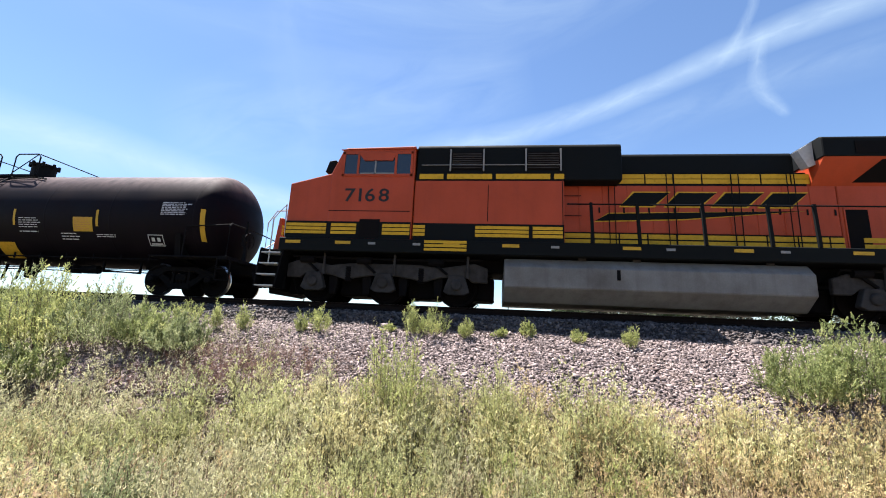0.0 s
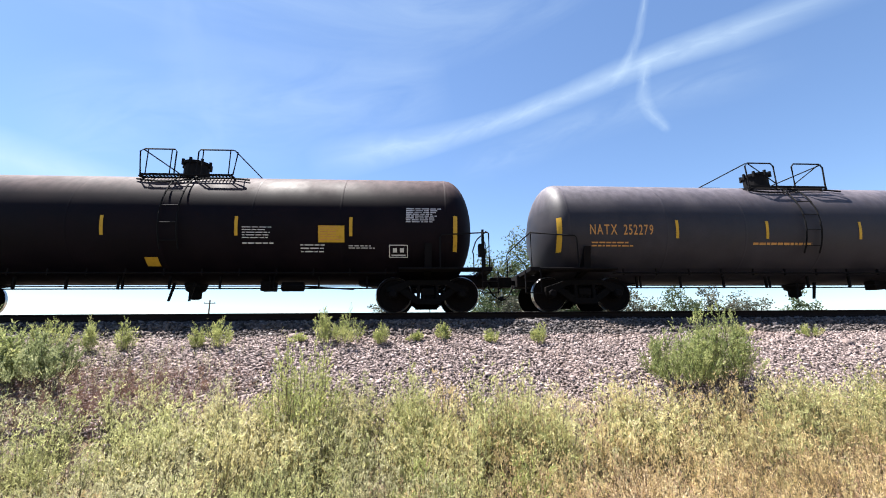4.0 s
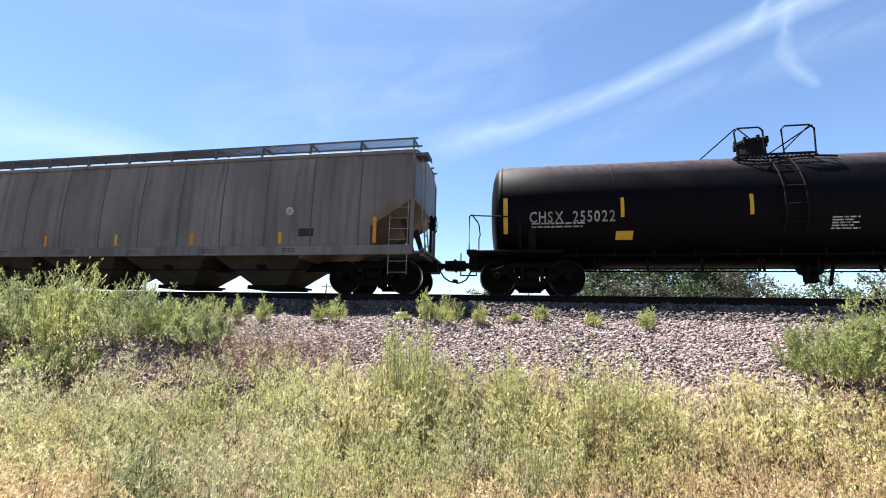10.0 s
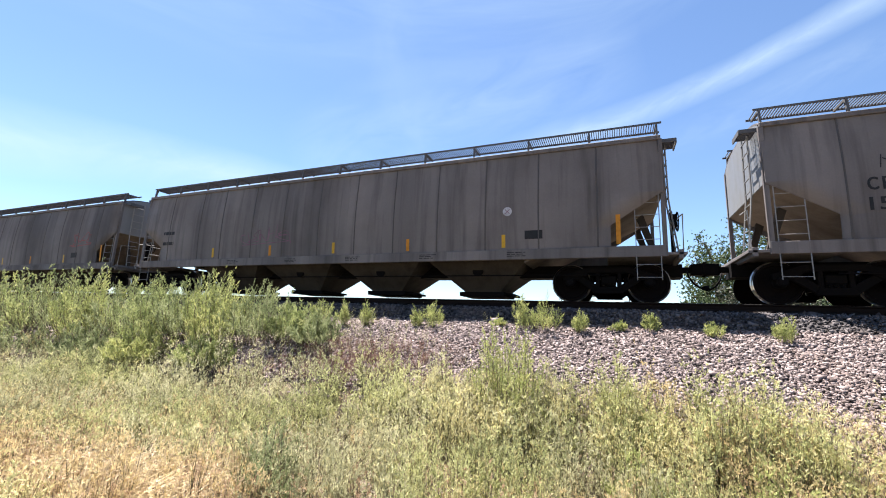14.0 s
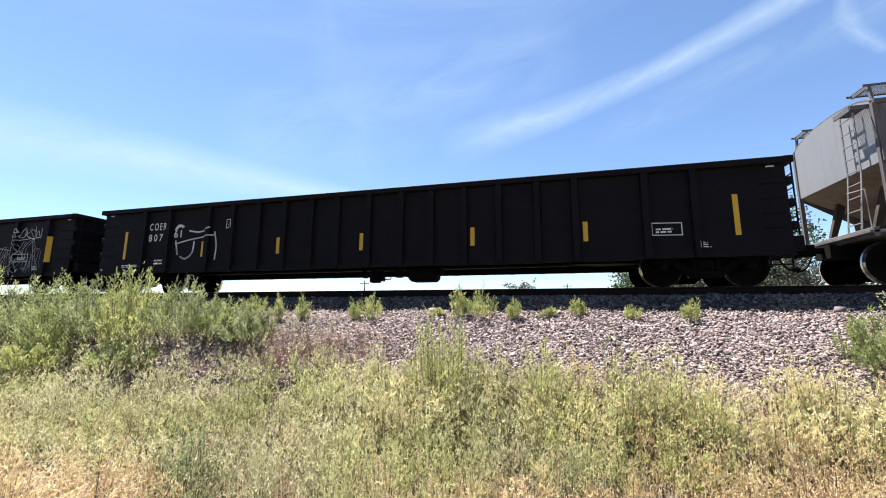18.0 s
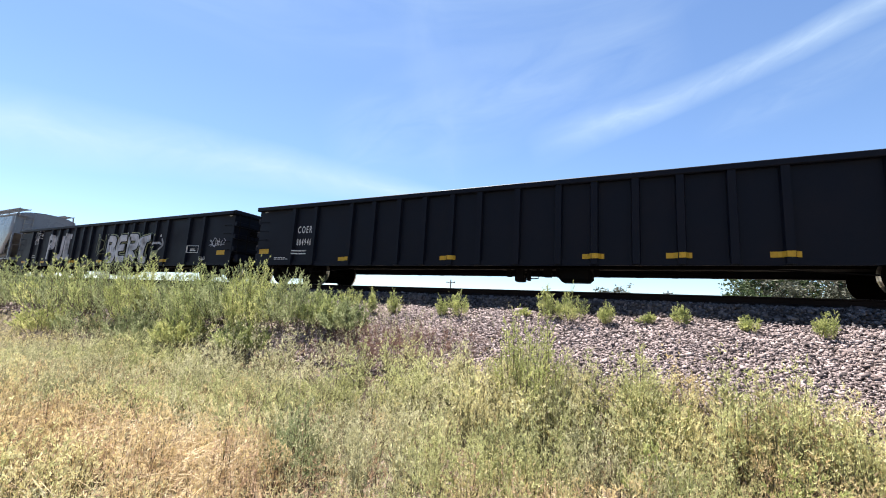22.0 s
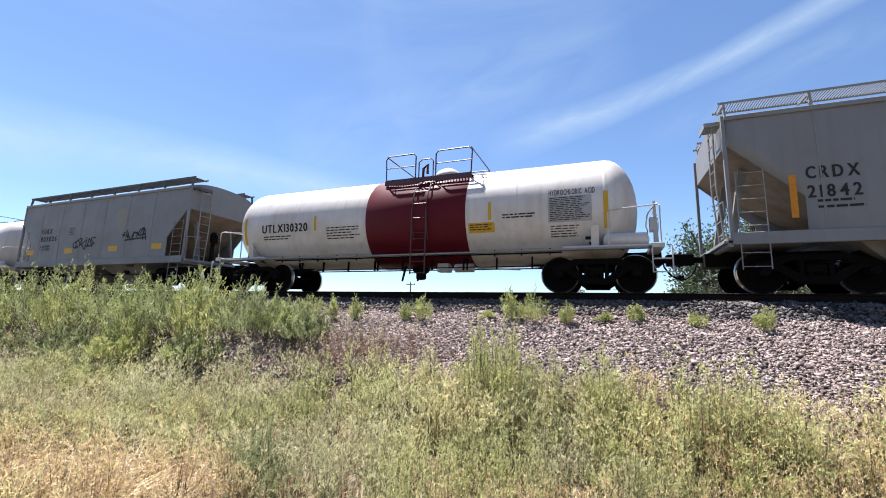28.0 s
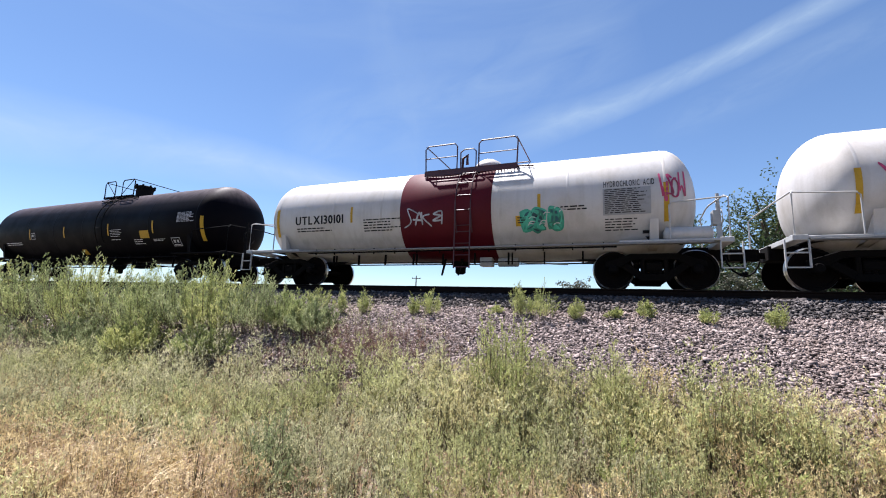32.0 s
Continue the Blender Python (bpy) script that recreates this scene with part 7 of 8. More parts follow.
for k in range(5):
    x = STRIPES[k]
    mark(c, "reflective_stripe", patch(B(), x - 0.05, x + 0.05, 1.26, 1.64, lambda a, b: s(a, b) - 0.09), M["reflector"])
mark(c, "reflective_stripe", patch(B(), 7.55, 7.66, 1.3, 2.2, lambda a, b: s(a, b) - 0.09), M["reflector"])
c, s, r = hopper(8, "weathered grey four-bay covered hopper car with faded marks", tc=8.0, seams=SEAMS)
mark(c, "faded_print", bars(bars(B(), -8.0, -7.3, 2.15, 2.35, 1, s, r), -8.0, -7.2, 1.75, 1.95, 1, s, r), M["black"])
disc(c, s, 5.6, 2.25)
long_hopper_marks(c, s, r)
tag_line(c, s, -4.0, 1.7, 2.2, 0.5, M["spray_mauve"], 66, 0.018, 8)
c, s, r = hopper(9, "sooty grey four-bay covered hopper car with dark runs down the side", mats=("hopper_sooty", "underside", "slope"), tc=7.9, seams=SEAMS)
codes(c, s, ("CRDX", "15665"), -7.45, 2.24, 0.27, "black", 0.88)
mark(c, "small_print", bars(B(), -7.45, -6.6, 1.45, 1.68, 2, s, r, 0.5), M["black"])
disc(c, s, -3.45, 2.08)
long_hopper_marks(c, s, r)
mark(c, "reflective_stripe", patch(B(), -7.84, -7.74, 1.35, 2.1, s), M["reflector"])
tag_line(c, s, 5.8, 2.0, 1.6, 0.6, M["spray_red"], 51, 0.03, 7)


def gondola(i, label, **kw):
    h, m = span(i)
    return add(gondola_car(label, h, m, seed=60 + i, **kw), m)


c, s, r = gondola(10, "black steel gondola car with ribbed sides and a chalky scrawl", shell="gondola_old")
h = span(10)[0]
codes(c, s, ("COER", "8071"), -h + 2.73, 2.0, 0.23, "white", 0.7)
codes(c, s, ("61",), -h + 3.77, 1.72, 0.23, "white", 0.3)
mark(c, "small_print", bars(B(), -h + 3.05, -h + 3.55, 0.82, 1.02, 2, s, r, 0.45), M["white"])
bm = stroke(B(), [(-h + 3.8, 1.95), (-h + 3.95, 2.1), (-h + 4.15, 2.05)], 0.09, s)
stroke(bm, [(-h + 4.35, 1.92), (-h + 4.8, 1.86), (-h + 5.25, 1.98)], 0.05, s)
stroke(bm, [(-h + 3.84, 1.5), (-h + 4.4, 1.62), (-h + 5.35, 1.74)], 0.04, s)
stroke(bm, [(-h + 3.86, 1.62), (-h + 3.98, 1.15)], 0.06, s)
stroke(bm, [(-h + 4.08, 1.1), (-h + 4.3, 1.02), (-h + 4.55, 1.2), (-h + 4.6, 1.58)], 0.06, s)
stroke(bm, [(-h + 5.36, 1.85), (-h + 5.46, 1.4), (-h + 5.44, 0.95)], 0.05, s)
mark(c, "graffiti_tag", bm, M["spray_silver"])
mark(c, "code_box", frame_box(letters(B(), "C", -h + 5.86, 1.98, 0.1, s), -h + 5.78, -h + 6.04, 1.92, 2.2, s), M["white"])
c, s, r = gondola(11, "black steel gondola car with hollow white graffiti letters", shell="gondola_old", first=(1.9, 3.55))
h = span(11)[0]
codes(c, s, ("UCRY",), -h + 2.2, 1.91, 0.24, "white", 0.92)
codes(c, s, ("660222",), -h + 2.13, 1.5, 0.24, "white", 1.14)
mark(c, "small_print", bars(B(), -h + 2.2, -h + 3.2, 0.95, 1.15, 2, s, r, 0.4), M["white"])
mark(c, "code_box", frame_box(letters(B(), "C", -h + 5.28, 1.98, 0.1, s), -h + 5.2, -h + 5.46, 1.92, 2.2, s), M["white"])
outline_piece(c, s, 1.0, 8.3, 0.75, 1.9, M["spray_grey"], 12, 10, 0.026)
outline_piece(c, s, 1.3, 8.5, 0.85, 1.75, M["spray_grey"], 19, 13, 0.018)
tag_line(c, s, 7.0, 1.95, 1.3, 0.45, M["spray_silver"], 13, 0.025, 8)
tag_line(c, s, -0.4, 0.8, 0.7, 0.9, M["spray_silver"], 14, 0.025, 9)
rs = random.Random(123)
for k in range(4):
    x = -4.75 + 0.85 * k
    bm = stroke(B(), [(x, 1.5 + 0.15 * rs.random()), (x + 0.16, 1.0), (x + 0.3, 0.7), (x + 0.55, 0.78)], 0.16, s)
    stroke(bm, [(x + 0.4, 0.72), (x + 0.52, 1.05), (x + 0.75, 1.35 + 0.2 * rs.random())], 0.11, s)
    stroke(bm, [(x + 0.1, 0.68), (x + 0.5, 0.62), (x + 0.85, 0.72)], 0.13, s)
    mark(c, "graffiti", bm, M["spray_grey"], "smeared grey spray paint")
for x in (1.6, 2.6, 4.2, 5.6, 6.9):
    mark(c, "graffiti", stroke(B(), [(x, 1.8), (x + 0.03, 2.02), (x - 0.02, 2.16)], 0.08, s), M["spray_olive"])
c, s, r = gondola(12, "clean black steel gondola car with yellow reflectors", stripe_style="flat")
h = span(12)[0]
codes(c, s, ("COER",), -7.96, 1.73, 0.24, "white", 0.66)
codes(c, s, ("804946",), -7.97, 1.3, 0.22, "white", 0.68)
mark(c, "small_print", bars(B(), -8.07, -7.3, 0.92, 1.12, 2, s, r, 0.4), M["white"])
c, s, r = gondola(13, "black steel gondola car with fat silver graffiti letters", stripe_style="flat", stripes=(-9.09, -6.52, -2.89, -0.04, 5.52, 9.4))
h = span(13)[0]
codes(c, s, ("COER",), -h + 2.8, 1.85, 0.25, "white", 0.85)
tag_line(c, s, -h + 2.8, 2.15, 0.9, 0.4, M["spray_silver"], 23, 0.03, 6)
mark(c, "small_print", bars(B(), -h + 2.8, -h + 3.6, 1.0, 1.2, 2, s, r, 0.4), M["white"])
roller_piece(c, s)
tag_line(c, s, -0.5, 1.1, 0.8, 0.95, M["spray_olive"], 27, 0.025, 9)
tag_line(c, s, 8.6, 1.4, 0.95, 0.3, M["spray_silver"], 28, 0.02, 8)

c, s, r = hopper(14, "glossy new grey three-bay covered hopper car", shift=0.5, inset=0.85, mats=("hopper_new", "bay_grey", "bay_grey"), board="pipe_grey", eave=3.9, tc=6.5, bays=3, pitch=3.65, bay_w=0.62, bulge=0.05, cut=((0.0, 2.7), (1.0, 1.45)), z_sill=(1.1, 1.38), smooth_low=True)
codes(c, s, ("PNWX", "201745"), -6.8, 2.5, 0.26, "black", 0.95)
mark(c, "small_print", bars(B(), -6.8, -6.0, 1.75, 1.95, 2, s, r, 0.5), M["black"])
for x in (-3.2, -2.2, 1.4, 2.6):
    mark(c, "small_print", bars(B(), x, x + 0.75, 1.75, 1.98, 4, s, r, 0.5), M["black"])
mark(c, "bottom_band", patch(B(), -5.7, 5.7, 1.39, 1.5, s, 4, 1), M["white"], "white band along the lower edge")
for x in (-5.4, -1.8, 1.7, 5.0):
    mark(c, "reflective_stripe", patch(B(), x - 0.35, x + 0.35, 1.42, 1.54, lambda a, b: s(a, b) - 0.004, 1, 1), M["reflector"])
c, s, r = hopper(15, "grey two-bay covered hopper car with round emblems", mats=("hopper_light", "bay_grey", "slope"), board="pipe_grey", tc=3.95, bays=2, pitch=3.5, bay_w=0.42, bulge=0.05, inset=0.8, cut=((0.0, 3.2), (1.3, 1.94)), post=True, seams=(-3.9, -2.6, -1.3, 0.0, 1.3, 2.6, 3.9))
codes(c, s, ("CRDX", "21842"), -4.15, 2.3, 0.25, "black", 0.85)
mark(c, "small_print", bars(B(), -4.0, -3.2, 1.6, 1.85, 2, s, r, 0.4), M["black"])
mark(c, "reflective_stripe", patch(B(), -4.44, -4.32, 1.5, 2.4, s), M["orange_tape"])
for x in (-1.75, 0.02, 1.82):
    mark(c, "reflective_stripe", patch(B(), x - 0.05, x + 0.05, 1.55, 1.97, s), M["orange_tape"])
    mark(c, "small_print", bars(B(), x + 0.3, x + 0.9, 1.55, 1.72, 3, s, r, 0.45), M["black"])
disc(c, s, -1.53, 2.2), disc(c, s, 1.6, 2.2)
mark(c, "code_box", frame_box(bars(B(), -2.45, -2.25, 2.15, 2.27, 2, s, r), -2.52, -2.18, 2.08, 2.38, s), M["black"])
mark(c, "placard", patch(B(), -0.25, 0.25, 2.2, 2.32, s), M["white"])


def acid_tank(i, label, code, band=(-0.98, 2.18)):
    got = tank(i, label, r=1.43, zc=2.2, cyl=5.74, head=0.78, tc=5.47, shell="tank_white", pipes="pipe_white", code=code, code_mat="black", x_code=-5.0, w_code=1.85, stripes=(-2.83, 2.86), end_stripe=5.74,
               platform=(-0.55, 2.2), band=band, white=True, style=1, light_frame=True, group="white acid tank cars")
    car, surf, rnd = got
    bm = letters(B(), "HYDROCHLORIC ACID", 4.4, 2.4, 0.15, surf, 1.1)
    mark(car, "lettering", bm, M["black"])
    mark(car, "data_panel", patch(B(), 4.38, 5.42, 1.72, 2.36, surf, 2, 8), M["panel_grey"])
    mark(car, "data_table", bars(B(), 4.42, 5.4, 1.74, 2.34, 13, lambda a, b: surf(a, b) - 0.006, rnd, 0.45), M["black"])
    mark(car, "small_print", bars(B(), 4.42, 5.2, 1.34, 1.64, 5, surf, rnd, 0.4), M["black"])
    mark(car, "small_print", bars(B(), -2.4, -1.1, 1.55, 1.95, 5, surf, rnd, 0.4), M["black"])
    mark(car, "small_print", bars(B(), 3.2, 4.2, 1.86, 2.0, 2, surf, rnd, 0.5), M["black"])
    p = mark(car, "placard", patch(B(), 2.25, 2.98, 1.56, 1.82, surf), M["reflector"], "yellow warning placard")
    part("small_print", bars(B(), 2.3, 2.92, 1.6, 1.78, 3, lambda a, b: surf(a, b) - 0.006, rnd, 0.45), M["black"], p)
    bm = B()
    quad = [(5.4, 1.1), (5.62, 1.32), (5.4, 1.54), (5.18, 1.32)]
    bm.faces.new([bm.verts.new((a, surf(a, b) - 0.012, b)) for a, b in quad])
    d = mark(car, "hazard_placard", bm, M["white"], "white and black diamond placard")
    bm = B()
    bm.faces.new([bm.verts.new((a, surf(a, b) - 0.018, b)) for a, b in ((5.4, 1.12), (5.5, 1.23), (5.3, 1.23))])
    bm.faces.new([bm.verts.new((a, surf(a, b) - 0.018, b)) for a, b in ((5.24, 1.29), (5.56, 1.29), (5.56, 1.36), (5.24, 1.36))])
    part("diamond_print", bm, M["black"], d)
    bm = lathe(B(), ((-0.5, 0.05), (-0.44, 0.17), (0.44, 0.17), (0.5, 0.05)), "x", (6.15, -1.25, 1.22), 16)
    part("air_reservoir", bm, M["tank_white"], car, "white cylindrical reservoir", None, True)
    part("side_walk", soften(box(B(), -6.6, 6.6, -1.5, -1.3, 0.985, 1.025), 0.006), M["pipe_grey"], car)
    return got


c, s, r = acid_tank(16, "white acid tank car with a red middle band", "UTLX130320")
h, m = span(17)
c, s, r = hopper(17, "light grey two-bay covered hopper car with black tags", mats=("hopper_light", "bay_grey", "slope"), shift=-0.18, tc=4.32, bays=2, pitch=3.3, bay_w=0.42, bulge=0.03, inset=1.18, cut=((0.0, 3.0), (0.95, 1.95)), post=True, seams=(-3.9, -2.4, -0.9, 0.6, 2.1, 3.6))
codes(c, s, ("FURX",), -3.8, 2.45, 0.22, "black", 0.8)
codes(c, s, ("809026",), -3.8, 2.1, 0.22, "black", 1.2)
codes(c, s, ("LD LMT 223500", "LT WT 51500"), -3.78, 1.84, 0.085, "black", 0.72)
for x in (-4.5, -1.6, 1.4, 4.0):
    mark(c, "reflective_stripe", patch(B(), x - 0.28, x + 0.28, 1.52, 1.74, s, 1, 2), M["reflector"])
tag_line(c, s, -1.4, 1.7, 1.6, 0.5, M["black"], 41, 0.055, 8), tag_line(c, s, 1.9, 1.95, 1.4, 0.4, M["black"], 43, 0.06, 9)
mark(c, "rust_stain", blob(B(), [(1.35, 2.9), (1.5, 3.25), (1.95, 3.2), (2.05, 2.8), (1.9, 2.35), (1.75, 2.2), (1.6, 2.5)], s), M["tan_stain"], "faint tan stain")
mark(c, "code_box", frame_box(bars(B(), -1.65, -1.45, 2.4, 2.52, 2, s, r), -1.72, -1.38, 2.32, 2.62, s), M["black"])
c, s, r = acid_tank(18, "white acid tank car with a red band and dark scribbles", "UTLX 130289")
tag_line(c, s, -3.0, 1.55, 1.9, 0.5, M["black"], 35, 0.03, 9), tag_line(c, s, 3.1, 1.5, 1.5, 0.45, M["black"], 36, 0.03, 8)
tag_line(c, lambda a, b: s(a, b) - 0.01, 1.0, 1.7, 1.0, 0.8, M["spray_silver"], 37, 0.035, 9), tag_line(c, lambda a, b: s(a, b) - 0.01, -0.7, 1.45, 1.0, 0.3, M["spray_silver"], 38, 0.03, 7)
tag_line(c, s, -3.4, 1.35, 0.8, 0.5, M["spray_magenta"], 39, 0.03, 6), tag_line(c, s, -5.4, 2.0, 0.6, 0.5, M["spray_magenta"], 29, 0.025, 6)
c, s, r = acid_tank(19, "white acid tank car with a red band and green graffiti", "UTLX130101", (-1.15, 1.6))
colour_piece(c, s, 2.45, 3.4, 1.42, 2.05, ("spray_green", "spray_teal"), "spray_green", 45, ("white",), 3)
tag_line(c, lambda a, b: s(a, b) - 0.01, -1.05, 1.7, 1.1, 0.4, M["spray_silver"], 46, 0.045, 6)
tag_line(c, s, 5.6, 2.05, 0.5, 0.6, M["spray_magenta"], 47, 0.035, 7)
c, s, r = tank(20, "black tank car behind the white tank cars", shell="tank_black", style=1, r=1.54, zc=2.38, platform=(0.3, 2.3))
black_tank_marks(c, s, r, yellow=False)
mark(c, "placard", patch(B(), 3.85, 4.4, 1.71, 2.0, s), M["reflector"], "yellow warning placard")


# ---- plants ----
def tri_leaf(base, way, side, length, width):
    """A pointed leaf as one triangle, wide near its foot."""
    return np.stack([base - side * width * 0.5, base + side * width * 0.5, base + way * length], 1)


def unit(v):
    return v / np.maximum(np.linalg.norm(v, axis=-1, keepdims=True), 1e-6)


def shoot_leaves(rg, foot, tip, n, sprigs, reach, leaf_len, leaf_w, bare=0.15):
    """Leaves of one upright shoot: short sprigs rise from it, close to it, narrow leaves point up along them."""
    u = bare + (1 - bare) * rg.uniform(0, 1, sprigs) ** 0.85
    way = unit(tip - foot)
    a = rg.uniform(0, 6.283, sprigs)
    out = np.stack([np.cos(a), np.sin(a), 0 * a], -1) * rg.uniform(0.3, 0.75, (sprigs, 1))
    sprig = unit(way[None] + out) * (reach * (1.25 - 0.85 * u) * rg.uniform(0.6, 1.25, sprigs))[:, None]
    at = foot[None] + (tip - foot)[None] * u[:, None]
    i = rg.integers(0, sprigs, n)
    p = at[i] + sprig[i] * rg.uniform(0.05, 1.0, (n, 1)) + rg.normal(0, 0.004, (n, 3))
    lw = unit(unit(sprig[i]) + rg.normal(0, 0.42, (n, 3)))
    side = unit(np.cross(lw, rg.normal(0, 1, (n, 3))))
    return tri_leaf(p, lw, side, leaf_len * rg.uniform(0.6, 1.35, (n, 1)), leaf_w * rg.uniform(0.7, 1.3, (n, 1)))


def weed_template(rg, h, spread, shoots, leaves, leaf_len, leaf_w, bare=0.15, reach=0.1):
    """A weed of several upright leafy shoots from one foot. Triangles (n, 3, 3): leaves, stems."""
    lv, st = [], []
    for k in range(shoots):
        a, q = rg.uniform(0, 6.283), math.sqrt(rg.uniform(0.02, 1))
        d = np.array([math.cos(a), math.sin(a), 0.0])
        foot, tip = d * 0.25 * spread * q, d * spread * q + np.array([*rg.normal(0, 0.02, 2), h * rg.uniform(0.6, 1.05) * (1 - 0.25 * q)])
        side = unit(np.cross(tip - foot, rg.normal(0, 1, 3)))
        st.append(np.stack([foot - side * 0.004, foot + side * 0.004, tip]))
        lv.append(shoot_leaves(rg, foot, tip, leaves // shoots, max(4, leaves // shoots // 4), reach, leaf_len, leaf_w, bare))
    return np.concatenate(lv), np.stack(st)


def straw_template(rg, h, blades, heads, bend=0.35, bow=0.0):
    """A tuft of dry grass: bent blades, some with a seed head."""
    out = []
    for k in range(blades):
        ang, hh = rg.uniform(0, 6.283), h * rg.uniform(0.55, 1.1)
        d = np.array([math.cos(ang), math.sin(ang), 0])
        foot = np.array([*rg.normal(0, 0.03, 2), 0])
        reach = hh * bend * rg.uniform(0.2, 1.2)
        pts = [foot + d * reach * u ** 2 + np.array([0, 0, hh * (u - (0.12 * bend + bow) * u * u)]) for u in (0, 0.5, 1.0)]
        side = unit(np.cross(d, np.array([0, 0, 1.0])) + rg.normal(0, 0.4, 3))
        w = [0.0042, 0.0034, 0.001]
        for i in range(2):
            a0, a1, b0, b1 = pts[i] - side * w[i], pts[i] + side * w[i], pts[i + 1] - side * w[i + 1], pts[i + 1] + side * w[i + 1]
            out += [np.stack([a0, a1, b1]), np.stack([a0, b1, b0])]
        if k < heads:
            tip, way = pts[-1], unit(pts[-1] - pts[-2])
            for q in range(7):
                base = tip - way * 0.016 * q * rg.uniform(0.7, 1.3)
                wv = unit(way * 0.9 + rg.normal(0, 0.5, 3))
                sd = unit(np.cross(wv, rg.normal(0, 1, 3)))
                out.append(np.stack([base - sd * 0.0055, base + sd * 0.0055, base + wv * 0.03]))
    return np.stack(out)


def scatter(templates, x, y, scale, rg, sink=0.02):
    """Copies of templates at places, turned and scaled, as one array of triangles."""
    out = []
    z = np.array([rough_z(a, b) for a, b in zip(x, y)]) - sink
    which = rg.integers(0, len(templates), len(x))
    for i, tpl in enumerate(templates):
        k = which == i
        n = int(k.sum())
        if not n:
            continue
        a = rg.uniform(0, 6.283, n)
        R = np.zeros((n, 3, 3))
        R[:, 0, 0], R[:, 0, 1], R[:, 1, 0], R[:, 1, 1], R[:, 2, 2] = np.cos(a), -np.sin(a), np.sin(a), np.cos(a), 1
        R[:, 0, 2], R[:, 1, 2] = rg.normal(0, 0.08, n), rg.normal(0, 0.08, n)
        v = np.einsum("nij,tkj->ntki", R * scale[k][:, None, None], tpl) + np.stack([x[k], y[k], z[k]], -1)[:, None, None]
        out.append(v.reshape(-1, 3, 3))
    return np.concatenate(out)


def tri_mesh(name, tris, material):
    return from_arrays(name, tris.reshape(-1, 3), np.arange(len(tris) * 3).reshape(-1, 3), material)


def patches(x, y, scale, z):
    return np.array([noise.noise(Vector((a * scale, b * scale, z))) for a, b in zip(x, y)])


def dryness(x, y):
    """How dry the growth is, 0 to 1: golden to the right of the camera and in a hollow to its left, green between."""
    n = patches(x, y, 0.7, 3.0) + 0.6 * patches(x, y, 2.4, 7.0)
    right = 0.58 / (1 + np.exp(-(x - 0.5) * 1.4))
    left = 0.7 * np.exp(-((x + 4.3) / 2.1) ** 2 - ((y - 2.4) / 1.1) ** 2) + 0.3 * np.exp(-((x + 8.5) / 3.0) ** 2 - ((y - 4.0) / 1.2) ** 2)
    near = 0.18 * np.clip(3.0 - y, 0, 1)
    near += 0.34 * np.clip(5.0 - y, 0, 1) / (1 + np.exp(-(x + 0.7) * 2.5))
    return np.clip(0.25 + right + left + near + 0.4 * n, 0, 1)


